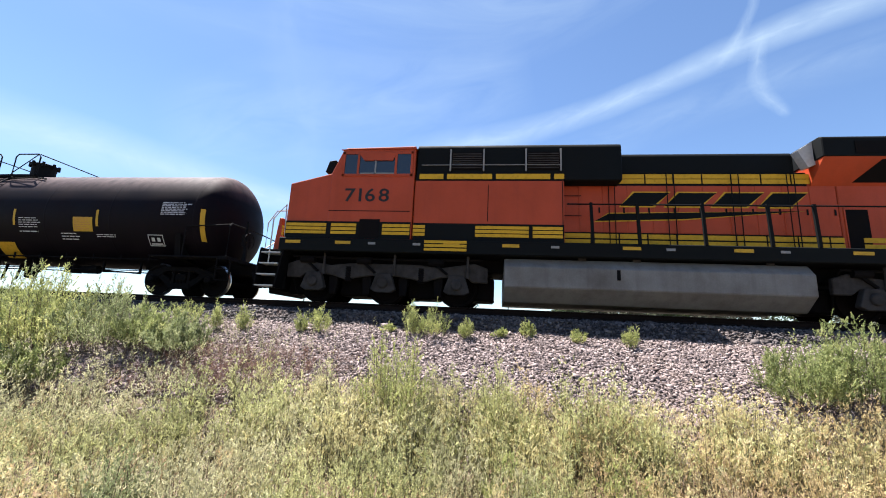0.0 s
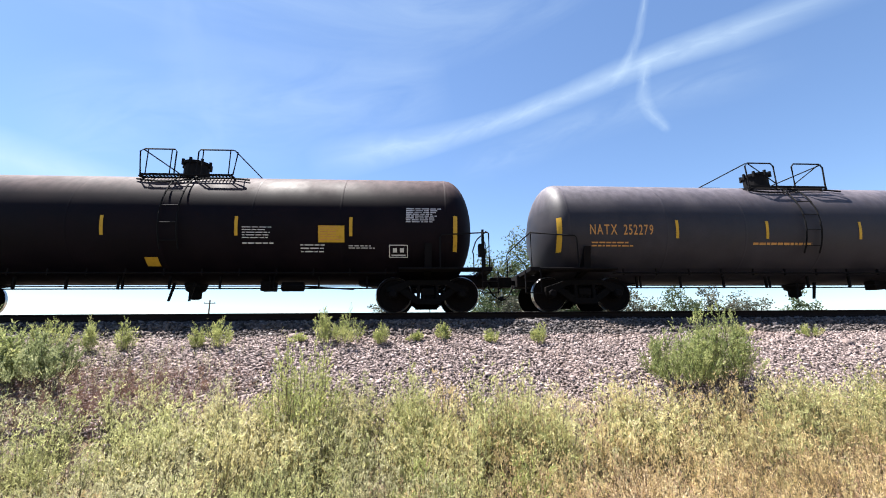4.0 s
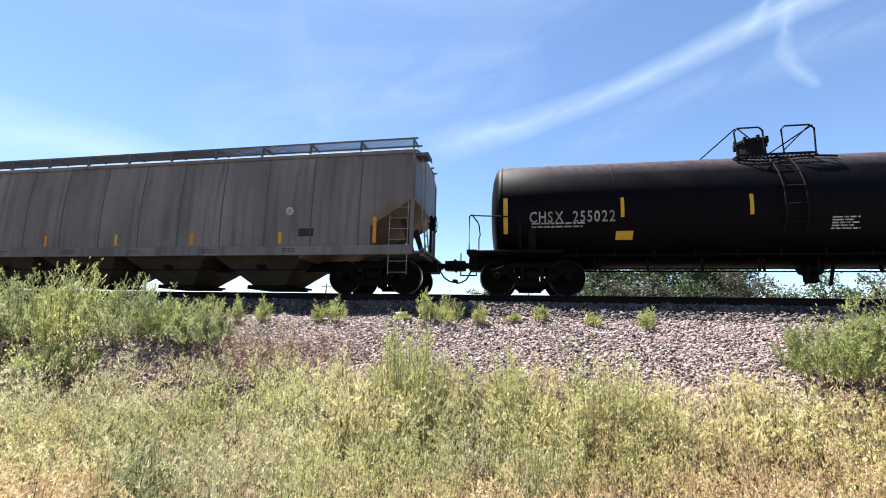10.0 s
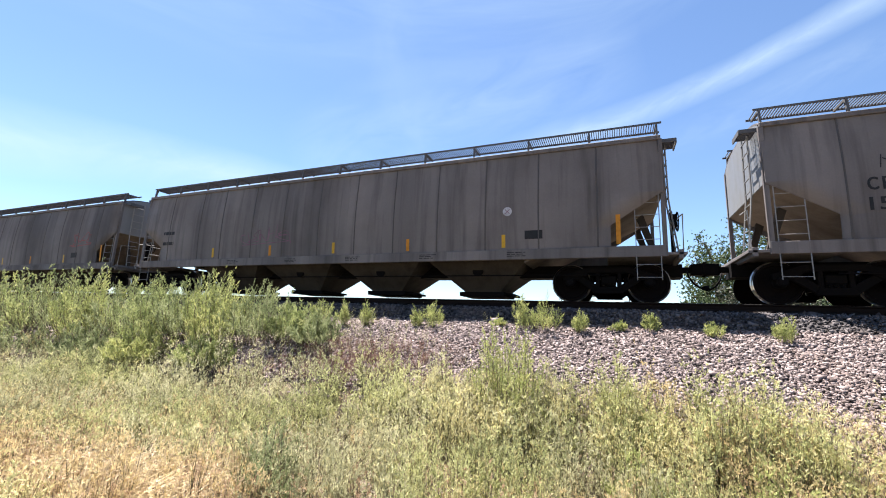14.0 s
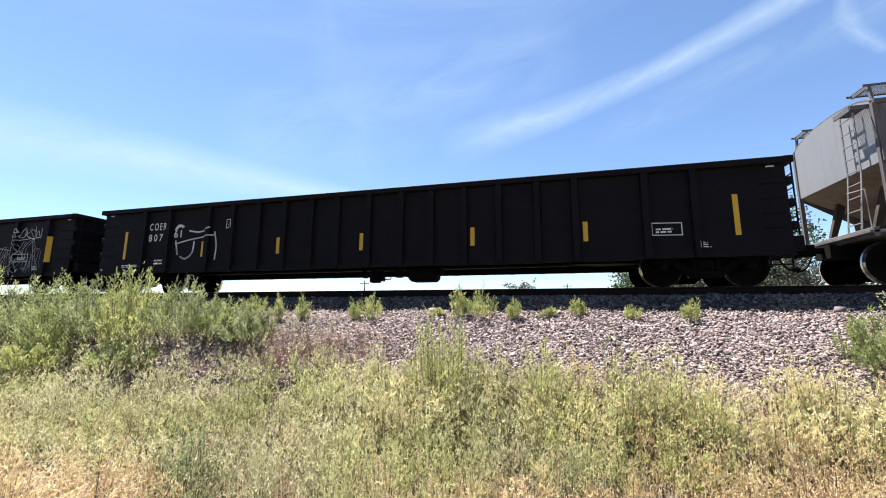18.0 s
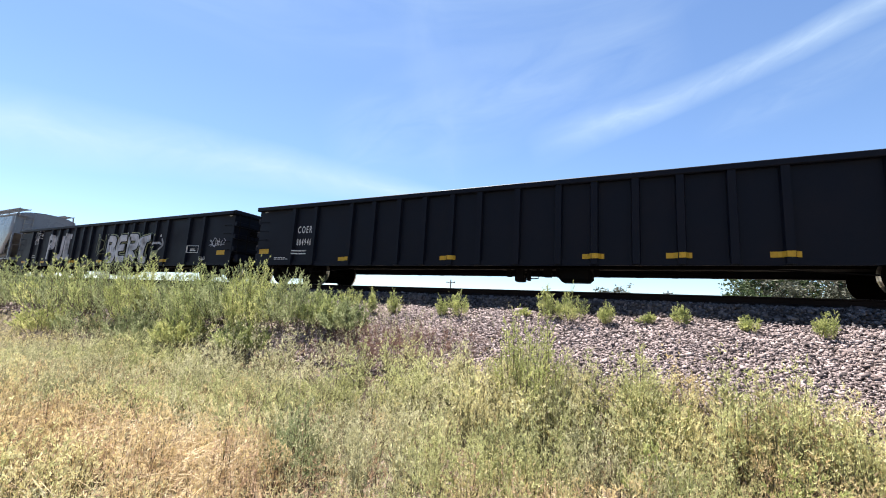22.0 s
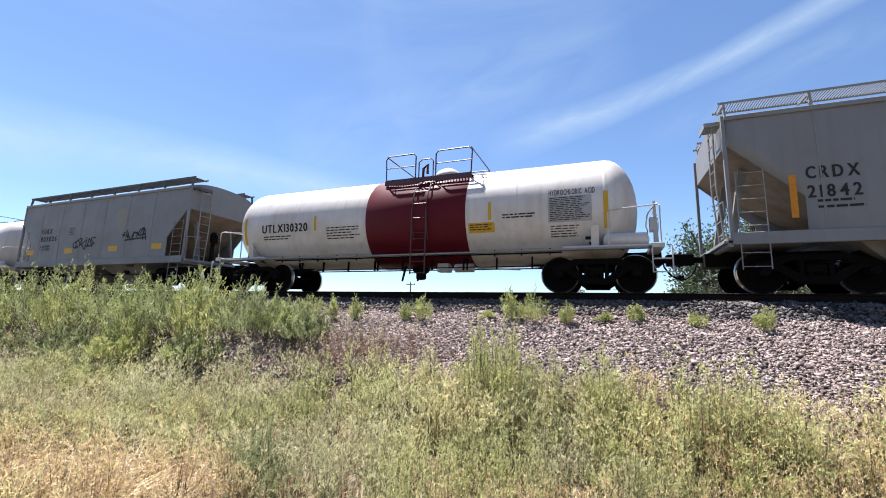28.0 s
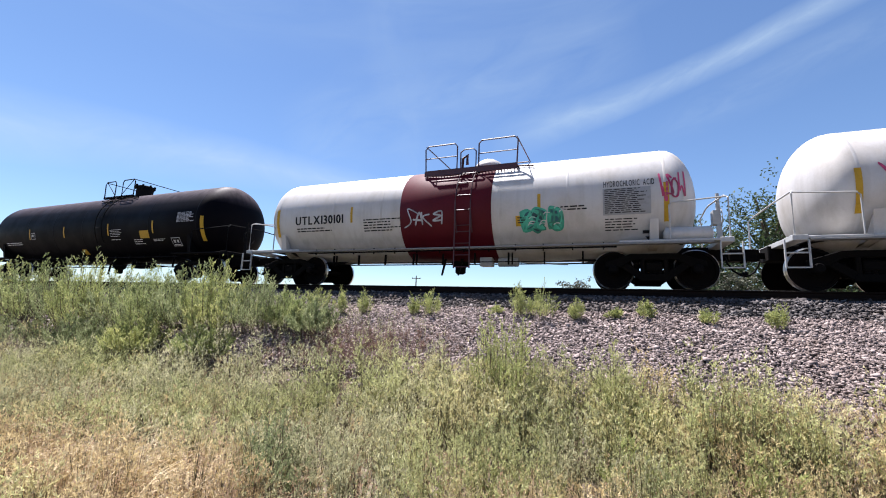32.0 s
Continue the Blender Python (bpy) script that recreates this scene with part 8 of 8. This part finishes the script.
def field():
    rg = np.random.default_rng(11)

    def weeds_of(count, h, spread, shoots, leaves, leaf, width, bare=0.15, reach=0.1):
        made = [weed_template(rg, rg.uniform(*h), rg.uniform(*spread), int(rg.integers(*shoots)), leaves, leaf, width, bare, reach) for k in range(count)]
        return [m[0] for m in made], [m[1] for m in made]

    plume, plume_st = weeds_of(14, (0.56, 0.86), (0.08, 0.17), (5, 9), 150, 0.029, 0.0095, 0.12, 0.12)
    bushy, bushy_st = weeds_of(10, (0.46, 0.68), (0.14, 0.24), (8, 12), 180, 0.025, 0.0088, 0.12, 0.11)
    near, near_st = weeds_of(8, (0.42, 0.62), (0.1, 0.2), (6, 9), 230, 0.017, 0.0062, 0.12, 0.1)
    thin_w, thin_st = weeds_of(10, (0.5, 0.78), (0.05, 0.11), (3, 6), 76, 0.019, 0.0076, 0.3, 0.065)
    long_straw = [straw_template(rg, rg.uniform(0.5, 0.7), 7, 7, 1.1, 0.42) for k in range(8)]
    straws = [straw_template(rg, rg.uniform(0.34, 0.55), 10, 9, 0.5, 0.1) for k in range(12)]
    low = [straw_template(rg, rg.uniform(0.12, 0.26), 12, 0, 1.0, 0.2) for k in range(8)]

    def spots(n, xr, yr):
        return rg.uniform(*xr, n), rg.uniform(*yr, n)

    def grow(kind, stems, sel, x, y, sc, mat, label, stem="stem"):
        close = sel & (np.hypot(x, y) < 3.3)
        if close.any() and kind is not near:
            grow(near, near_st, close, x, y, sc, mat, label, stem)
            sel = sel & ~close
        if not sel.any():
            return
        state = rg.bit_generator.state
        tagged(new("weeds", tri_mesh("weeds", scatter(kind, x[sel], y[sel], sc[sel], rg), M[mat])), label, "weeds", kind="stuff")
        rg.bit_generator.state = state
        tagged(new("weed_stems", tri_mesh("weed_stems", scatter(stems, x[sel], y[sel], sc[sel], rg), M[stem])), "thin stems of the weeds in the ditch", "weed stems", kind="stuff")

    x, y = spots(6600, (-14, 11), (2.0, 6.9))
    more = spots(900, (-9, -1), (0.7, 2.0))
    x, y = np.concatenate([x, more[0]]), np.concatenate([y, more[1]])
    keep = ~((y > 6.2) & (rg.uniform(0, 1, len(x)) < 0.5))
    keep &= patches(x, y, 1.9, 31.0) > -0.3 - 0.25 * np.clip(y - 4.5, 0, 1)
    x, y = x[keep], y[keep]
    d = dryness(x, y) + rg.normal(0, 0.11, len(x))
    cool = patches(x, y, 0.55, 21.0) + 0.5 * patches(x, y, 1.7, 23.0) + rg.normal(0, 0.06, len(x))
    tall = patches(x, y, 1.1, 41.0)
    sc = rg.uniform(0.7, 1.15, len(x)) * (1.12 - 0.2 * d) * (1 + 0.3 * tall) * (1 + 0.2 * np.clip(y - 4.8, 0, 1.2))
    die = rg.uniform(0, 1, len(x))
    green = d <= 0.47
    grow(plume, plume_st, green & (cool > 0.14), x, y, sc, "leaf_green", "yellow-green upright weeds in the ditch")
    grow(bushy, bushy_st, green & (cool <= 0.14) & (cool > -0.02), x, y, sc, "leaf_mid", "green bushy weeds in the ditch")
    grow(plume, plume_st, green & (cool <= -0.02), x, y, sc, "leaf_sage", "pale grey-green upright weeds in the ditch")
    dry = (d > 0.47) & (d <= 0.68)
    grow(plume, plume_st, dry & (cool > -0.1), x, y, sc, "leaf_olive", "olive half-dry weeds in the ditch")
    grow(thin_w, thin_st, dry & (cool <= -0.1), x, y, sc, "leaf_sage", "thin grey-green weeds in the ditch", "dark_stem")
    gone = d > 0.68
    grow(plume, plume_st, gone & (die < 0.62), x, y, sc, "leaf_gold", "golden drying weeds in the ditch")
    grow(thin_w, thin_st, gone & (die >= 0.62), x, y, sc, "leaf_tan", "dead brown weeds in the ditch", "dark_stem")
    # dead stalks standing between the weeds
    x, y = spots(1100, (-12, 10), (2.0, 6.2))
    keep = dryness(x, y) > 0.3
    x, y = x[keep], y[keep]
    grow(thin_w, thin_st, np.ones(len(x), bool), x, y, rg.uniform(0.7, 1.25, len(x)), "leaf_tan", "dead stalks between the weeds", "dark_stem")
    # dry grass
    x, y = spots(3400, (-15, 12), (2.0, 6.9))
    keep = rg.uniform(0, 1, len(x)) < dryness(x, y) * 0.9 - 0.25
    keep &= ~((y > 6.3) & (rg.uniform(0, 1, len(x)) < 0.5))
    x, y = x[keep], y[keep]
    tris = scatter(straws, x, y, rg.uniform(0.7, 1.15, len(x)), rg)
    tagged(new("dry_grass", tri_mesh("dry_grass", tris, M["straw"])), "golden dry grass with seed heads", "dry grass", kind="stuff")
    x, y = rg.normal(-4.4, 1.2, 300), rg.normal(2.2, 0.5, 300)
    tris = scatter(long_straw, x, np.clip(y, 1.1, 3.6), rg.uniform(0.8, 1.25, len(x)), rg)
    tagged(new("dry_grass", tri_mesh("dry_grass", tris, M["straw"])), "long bowed golden straw", "dry grass", kind="stuff")
    # taller weeds along the foot of the bank, in loose groups
    x, y = rg.uniform(-3.5, 11, 700), rg.uniform(5.5, 6.6, 700)
    keep = patches(x, y, 1.3, 51.0) > -0.16
    x, y = x[keep], y[keep]
    pick = patches(x, y, 0.8, 57.0) + rg.normal(0, 0.1, len(x))
    for sel, mat, label in ((pick > 0, "leaf_green", "taller yellow-green weeds at the foot of the bank"), (pick <= 0, "leaf_olive", "taller olive weeds at the foot of the bank")):
        grow(plume, plume_st, sel, x, y, rg.uniform(1.1, 1.6, len(x)), mat, label)
    # the tallest of them, drying, further to the right
    x, y = rg.uniform(0.2, 10, 450), rg.uniform(5.7, 6.75, 450)
    keep = patches(x, y, 0.9, 61.0) > -0.3
    x, y = x[keep], y[keep]
    pick = patches(x, y, 0.5, 67.0) + 0.07 * (x - 4) + rg.normal(0, 0.12, len(x))
    tall = rg.uniform(1.25, 1.75, len(x)) * (1 + 0.25 * patches(x, y, 0.6, 63.0))
    for kind, stems, sel, mat, label in ((plume, plume_st, pick <= -0.05, "leaf_green", "tall yellow-green weeds at the foot of the bank"), (plume, plume_st, (pick > -0.05) & (pick <= 0.22), "leaf_olive", "tall olive weeds at the foot of the bank"),
                                         (thin_w, thin_st, pick > 0.22, "leaf_gold", "tall golden drying weeds at the foot of the bank")):
        grow(kind, stems, sel, x, y, tall, mat, label)
    x, y = spots(1700, (-15, 12), (2.0, 7.2))
    tris = scatter(low, x, y, rg.uniform(0.7, 1.4, len(x)), rg)
    tagged(new("dry_grass", tri_mesh("dry_grass", tris, M["straw"])), "short bent straw between the weeds", "dry grass", kind="stuff")
    # thin growth on the open ground about the camera
    x, y = rg.uniform(-14, 12, 1500), rg.uniform(-7, 2.0, 1500)
    keep = (np.abs(x - 0.1) > 0.7) | (np.abs(y) > 0.9)
    tris = scatter(low, x[keep], y[keep], rg.uniform(0.6, 1.2, int(keep.sum())), rg)
    tagged(new("dry_grass", tri_mesh("dry_grass", tris, M["straw"])), "short dry grass on the open ground", "dry grass", kind="stuff")
    x, y = rg.uniform(-14, 12, 420), rg.uniform(-7, 2.0, 420)
    keep = (np.abs(x - 0.1) > 1.2) | (np.abs(y) > 1.4)
    grow(bushy, bushy_st, keep, x, y, rg.uniform(0.5, 0.9, len(x)), "leaf_sage", "scattered weeds on the open ground")
    # further along the ditch
    x = np.concatenate([rg.uniform(-36, -14, 900), rg.uniform(11, 24, 300)])
    y = rg.uniform(0.5, 6.8, len(x))
    grow(bushy, bushy_st, np.ones(len(x), bool), x, y, rg.uniform(1.0, 1.6, len(x)), "leaf_olive", "weeds further along the ditch")
    # rust-red and thin growth on the lower bank, to the left
    x, y = rg.normal(-4.9, 1.25, 800), rg.normal(7.35, 0.45, 800)
    grow(bushy, bushy_st, np.ones(len(x), bool), x, y, rg.uniform(0.28, 0.62, len(x)), "rusty_weed", "low rust-red dying weeds on the bank", "dark_stem")
    x, y = np.concatenate([rg.normal(-6.4, 1.6, 300), rg.uniform(-4.5, 9, 330)]), np.concatenate([rg.normal(7.9, 0.5, 300), 6.6 + np.abs(rg.normal(0, 0.38, 330))])
    keep = ~((x > 2.5) & (y > 7.0))
    grow(thin_w, thin_st, keep, x, y, rg.uniform(0.5, 0.95, len(x)), "leaf_sage", "scattered grey-green weeds at the foot of the bank")


def bush(x, y, w, h, material, label, seed, category="bush", name="bush", group="", leaves=2600, leaf=0.04, tufts=26, bare=0.1):
    """A dense weed bush: many upright shoots from one foot, leafy all along."""
    rg = np.random.default_rng(seed)
    ob = thing(name, label, category, group, m=pose(x, y, rough_z(x, y) - 0.03))
    lv, st = [], B()
    per = leaves // tufts
    for k in range(tufts):
        a, q = rg.uniform(0, 6.283), math.sqrt(rg.uniform(0, 1))
        d = np.array([math.cos(a), math.sin(a), 0.0])
        foot = d * 0.34 * w * q
        hh = h * (1.0 - 0.55 * q ** 2) * rg.uniform(0.6, 1.08)
        tip = d * 0.54 * w * q + np.array([*rg.normal(0, 0.05, 2), hh])
        pipe(st, (foot, (foot + tip) / 2 + d * 0.04 * w * q, foot + (tip - foot) * 0.9), 0.002 + 0.001 * h, 3)
        lv.append(shoot_leaves(rg, foot, tip, per, max(5, per // 12), 0.1 + 0.15 * min(1.4, h), leaf, leaf * 0.4, bare))
    piece("foliage", tri_mesh("foliage", np.concatenate(lv), M[material]), ob)
    part("stalk", st, M["dark_stem"], ob)["kind"] = "stuff"
    return ob


def bank_plants():
    rnd = random.Random(77)
    # small weeds along the top of the bank
    for x, y, h, w in ((-3.82, 8.85, 0.52, 0.42), (-4.25, 8.85, 0.36, 0.2), (-1.75, 9.0, 0.5, 0.4), (-1.27, 9.0, 0.52, 0.5), (-0.55, 9.0, 0.34, 0.18), (0.78, 9.1, 0.28, 0.24), (1.85, 9.05, 0.2, 0.3), (2.86, 8.95, 0.32, 0.3), (-7.1, 8.9, 0.55, 0.5),
                       (0.2, 9.05, 0.16, 0.2), (7.6, 9.1, 0.24, 0.3), (9.3, 9.1, 0.22, 0.3), (-5.6, 8.75, 0.45, 0.22), (-6.3, 8.7, 0.5, 0.24), (-2.3, 9.1, 0.12, 0.2)):
        bush(x, y, w * 1.25, h * 1.55, "leaf_fresh", "fresh green weed growing out of the ballast", rnd.randrange(9999), "weed", "weed", "weeds on the ballast", int(3000 + 9000 * h * w), 0.024, 20)
    # the large bushes on the bank
    bush(5.0, 7.45, 1.25, 1.15, "leaf_lush", "dense green weed bush on the stony bank", 301, leaves=19000, tufts=80, leaf=0.036)
    bush(5.85, 7.5, 1.2, 1.5, "leaf_lush", "tall dense green weed bush on the stony bank", 302, leaves=20000, tufts=80, leaf=0.036)
    bush(-1.45, 6.5, 1.2, 1.7, "leaf_fresh", "dense green weed bush at the foot of the bank", 303, leaves=12000, tufts=60, leaf=0.032)
    bush(0.12, 6.4, 0.5, 1.35, "leaf_green", "tall slim yellow-green weed at the foot of the bank", 311, leaves=4200, tufts=24, leaf=0.03)
    bush(-0.85, 6.5, 0.7, 0.8, "leaf_sage", "grey-green weed bush at the foot of the bank", 304, leaves=4200, tufts=28, leaf=0.03)
    bush(0.55, 6.2, 0.6, 0.95, "leaf_fresh", "tall thin green weed in the ditch", 305, leaves=1800, tufts=14)
    bush(-2.55, 6.5, 0.6, 0.85, "leaf_sage", "thin grey-green weed in the ditch", 306, leaves=1300, tufts=12)
    bush(2.0, 6.35, 0.5, 0.9, "straw", "tall dry straw-coloured weed in the ditch", 307, leaves=900, tufts=10)
    bush(3.3, 6.3, 0.6, 0.7, "leaf_green", "yellow-green weed in the ditch", 308, leaves=1300, tufts=14)
    for k, (x, y, w, h) in enumerate(((-6.3, 7.8, 0.9, 0.75), (-7.1, 7.9, 1.0, 0.95), (-8.0, 7.7, 1.3, 1.3), (-9.1, 7.5, 1.5, 1.5), (-10.2, 7.7, 1.6, 1.45), (-11.3, 7.4, 1.6, 1.5), (-12.5, 7.6, 1.8, 1.45), (-13.8, 7.3, 1.8, 1.7), (-15.2, 7.5, 1.9, 1.85),
                                      (-16.8, 7.4, 2.0, 1.8), (-18.5, 7.3, 2.0, 1.8), (-20.4, 7.5, 2.2, 1.7), (-22.6, 7.4, 2.2, 1.7), (-25.0, 7.3, 2.4, 1.7), (-28, 7.4, 2.6, 1.7), (-10.8, 6.7, 1.2, 0.9), (-12.9, 6.6, 1.3, 1.0), (-8.6, 6.8, 1.0, 0.75),
                                      (-15.6, 6.6, 1.4, 1.0), (-18.2, 6.5, 1.5, 1.0))):
        bush(x, y, w * 1.3, h * (1.28 if h > 1.2 else 1.1), ("leaf_bush", "leaf_lush", "leaf_bush", "leaf_fresh")[k % 4], ("tall dark green weed bush on the bank", "tall pale green weed bush on the bank")[k % 2], 400 + k, group="bushes on the bank", leaves=int((17500 if x > -14.5 else 7000) * w), tufts=int(60 * w), leaf=0.038 if x > -16 else 0.055)
    # dark-stemmed weeds beside the hollow
    for k, (x, y, w, h) in enumerate(((-3.1, 3.3, 0.62, 0.86), (-2.85, 3.0, 0.5, 0.74), (-3.35, 3.7, 0.5, 0.8))):
        bush(x, y, w, h, "leaf_bush", "grey-green weed on bare dark stems", 540 + k, "weed", "weed", "bushy weeds in the ditch", leaves=2600, tufts=40, leaf=0.024, bare=0.42)
    # weeds standing out of the ditch
    for k, (x, y, w, h, mat) in enumerate(((-2.9, 4.3, 0.55, 0.75, "leaf_sage"), (-2.5, 4.6, 0.4, 0.7, "leaf_sage"), (-1.3, 3.9, 0.9, 0.7, "leaf_green"), (-0.7, 4.2, 0.8, 0.72, "leaf_green"), (0.3, 5.0, 0.6, 0.78, "leaf_fresh"), (1.5, 5.2, 0.5, 0.75, "leaf_fresh"),
                                           (-4.2, 5.6, 0.7, 0.6, "leaf_sage"), (-5.6, 6.0, 0.7, 0.55, "leaf_green"), (2.6, 4.8, 0.6, 0.7, "straw"), (-3.4, 3.4, 0.5, 0.66, "leaf_sage"))):
        bush(x, y, w, h, mat, "bushy weed among the dry grass of the ditch", 500 + k, "weed", "weed", "bushy weeds in the ditch", leaves=1500, tufts=14, leaf=0.036)


def tree(x, y, h, w, seed, leaf_mat="tree_leaf", label="leafy green tree beyond the track", low=0.15, leaves=9000, name="tree", leaf=0.26, group="trees beyond the track"):
    rg = np.random.default_rng(seed)
    ob = thing(name, label, "tree" if name == "tree" else "shrub", group, m=pose(x, y, ground_z(y)))
    bm = B()
    trunk = [(rg.normal(0, 0.03) * h * u, rg.normal(0, 0.03) * h * u, h * 0.8 * u) for u in (0, 0.2, 0.4, 0.65, 1.0)]
    rings = [(p, 0.028 * h * (1 - 0.85 * u)) for p, u in zip(trunk, (0, 0.2, 0.4, 0.65, 1.0))]
    prev = None
    for p, r0 in rings:
        ring = [bm.verts.new((p[0] + r0 * math.cos(k * 0.785), p[1] + r0 * math.sin(k * 0.785), p[2])) for k in range(8)]
        if prev:
            for k in range(8):
                bm.faces.new((prev[k], prev[(k + 1) % 8], ring[(k + 1) % 8], ring[k]))
        prev = ring
    part("trunk", bm, M["bark"], ob)
    lv = []
    n = 22 if h > 6 else 13
    for k in range(n):
        u = low + (1 - low) * (k + rg.uniform(0, 0.8)) / n
        a = k * 2.4 + rg.uniform(-0.4, 0.4)
        base = np.array([0, 0, h * max(0.06, (u - 0.18) * 0.8)])
        reach = 0.5 * w * (1 - (abs(u - 0.45) / 0.62) ** 2) ** 0.5 if abs(u - 0.45) < 0.6 else 0.12 * w
        reach *= rg.uniform(0.7, 1.1)
        tip = np.array([reach * math.cos(a), reach * math.sin(a), h * min(0.97, u)])
        part("limb", pipe(B(), (base, (base + tip) / 2 + np.array([0, 0, 0.03 * h]), tip), 0.006 * h, 5), M["bark"], ob)
        m = leaves // n
        c = base + (tip - base) * rg.uniform(0.35, 1.1, (m, 1)) + rg.normal(0, 1, (m, 3)) * np.array([0.11 * w, 0.11 * w, 0.065 * h])
        # leaves gather in small clumps
        knots = c[rg.integers(0, m, max(6, m // 26))]
        c = knots[rg.integers(0, len(knots), m)] + rg.normal(0, 0.055 * min(w, h), (m, 3))
        way = unit(rg.normal(0, 1, (m, 3)) + np.array([0, 0, -0.2]))
        side = unit(np.cross(way, rg.normal(0, 1, (m, 3))))
        lv.append(tri_leaf(c, way, side, leaf * rg.uniform(0.6, 1.3, (m, 1)), leaf * 0.62))
    piece("crown", tri_mesh("crown", np.concatenate(lv), M[leaf_mat]), ob)
    return ob


def pole(x, y, h, label):
    ob = thing("utility_pole", label, "pole", m=pose(x, y, ground_z(y)))
    part("post", lathe(B(), ((0, 0.16), (h, 0.1)), "z", n=10), M["pole"], ob)
    part("crossarm", box(B(), -0.9, 0.9, -0.05, 0.05, h - 0.6, h - 0.48), M["pole"], ob)
    for s in (-0.8, 0.8):
        part("insulator", lathe(B(), ((h - 0.48, 0.05), (h - 0.36, 0.06), (h - 0.3, 0.03)), "z", (s, 0, 0), 8), M["pipe_grey"], ob)


def far_things():
    tree(15.2, 38, 12.6, 7.0, 601), tree(11.8, 38, 12.0, 6.0, 602), tree(8.2, 39, 9.8, 5.0, 603), tree(18.6, 40, 10.6, 6.0, 604)
    for k, (x, y, h, w) in enumerate(((5.9, 32, 4.6, 2.6), (7.9, 32.5, 5.0, 3.2), (10.4, 32, 5.2, 3.4), (13.0, 32.5, 5.4, 3.4), (15.6, 32, 5.7, 3.4), (18.4, 33, 5.2, 3.6), (21.3, 32, 5.4, 3.4), (24.6, 32, 5.3, 3.6), (28.2, 33, 5.0, 3.6), (34, 34, 4.9, 3.0))):
        tree(x, y, h, w, 620 + k, "scrub_leaf" if k % 3 else "tree_leaf", "grey-green shrub beyond the track", 0.05, 4200, "shrub", 0.2, "shrubs beyond the track")
    tree(-4.4, 60, 6.6, 4.2, 650, "scrub_leaf", "small grey-green tree standing alone in the distance", 0.1, 2600, "tree", 0.34, "")
    tree(-19, 75, 5.9, 5.0, 651, "scrub_leaf", "low grey-green shrub in the far distance", 0.05, 1800, "shrub", 0.36, "")
    pole(3.05, 90, 8.4, "short timber pole in the distance"), pole(-34, 70, 8.0, "timber utility pole with a crossarm in the distance")


far_things()
bank_plants()
field()


# ---- what moves: the cars along the track, their wheels turning ----
def run(t):
    """How far the train has gone, in metres."""
    u = t / 32
    return 32 * u * (11.1176 + u * (-0.5495 + u * (0.7107 + u * (0.1982 - 0.4169 * u))))


def motions():
    for car, mid in CARS:
        walk(car, [(t, pose(mid + run(t), YC, ZR)) for t in (0, 1, 2, 4, 6, 8, 10, 12, 14, 16, 18, 20, 22, 24, 26, 28, 30, 31, 32)])
    for wheel, mid, x in WHEELS:
        at = wheel.matrix_basis.translation.copy()
        radius = at.z
        start = wheel.matrix_basis.to_euler().y

        def turned(t):
            return Matrix.Translation(at) @ Matrix.Rotation(start + run(t) / radius, 4, "Y")

        ks = [k for k in range(0, 961) if -34 < mid + x + run(k / 30) < 15]
        if len(ks) < 2:
            continue
        rows = [(k / 30, turned(k / 30)) for k in ks]
        if ks[0] > 0:
            rows.insert(0, (0.0, rows[0][1]))
        if ks[-1] < 960:
            rows.append((32.0, rows[-1][1]))
        walk(wheel, rows)


motions()
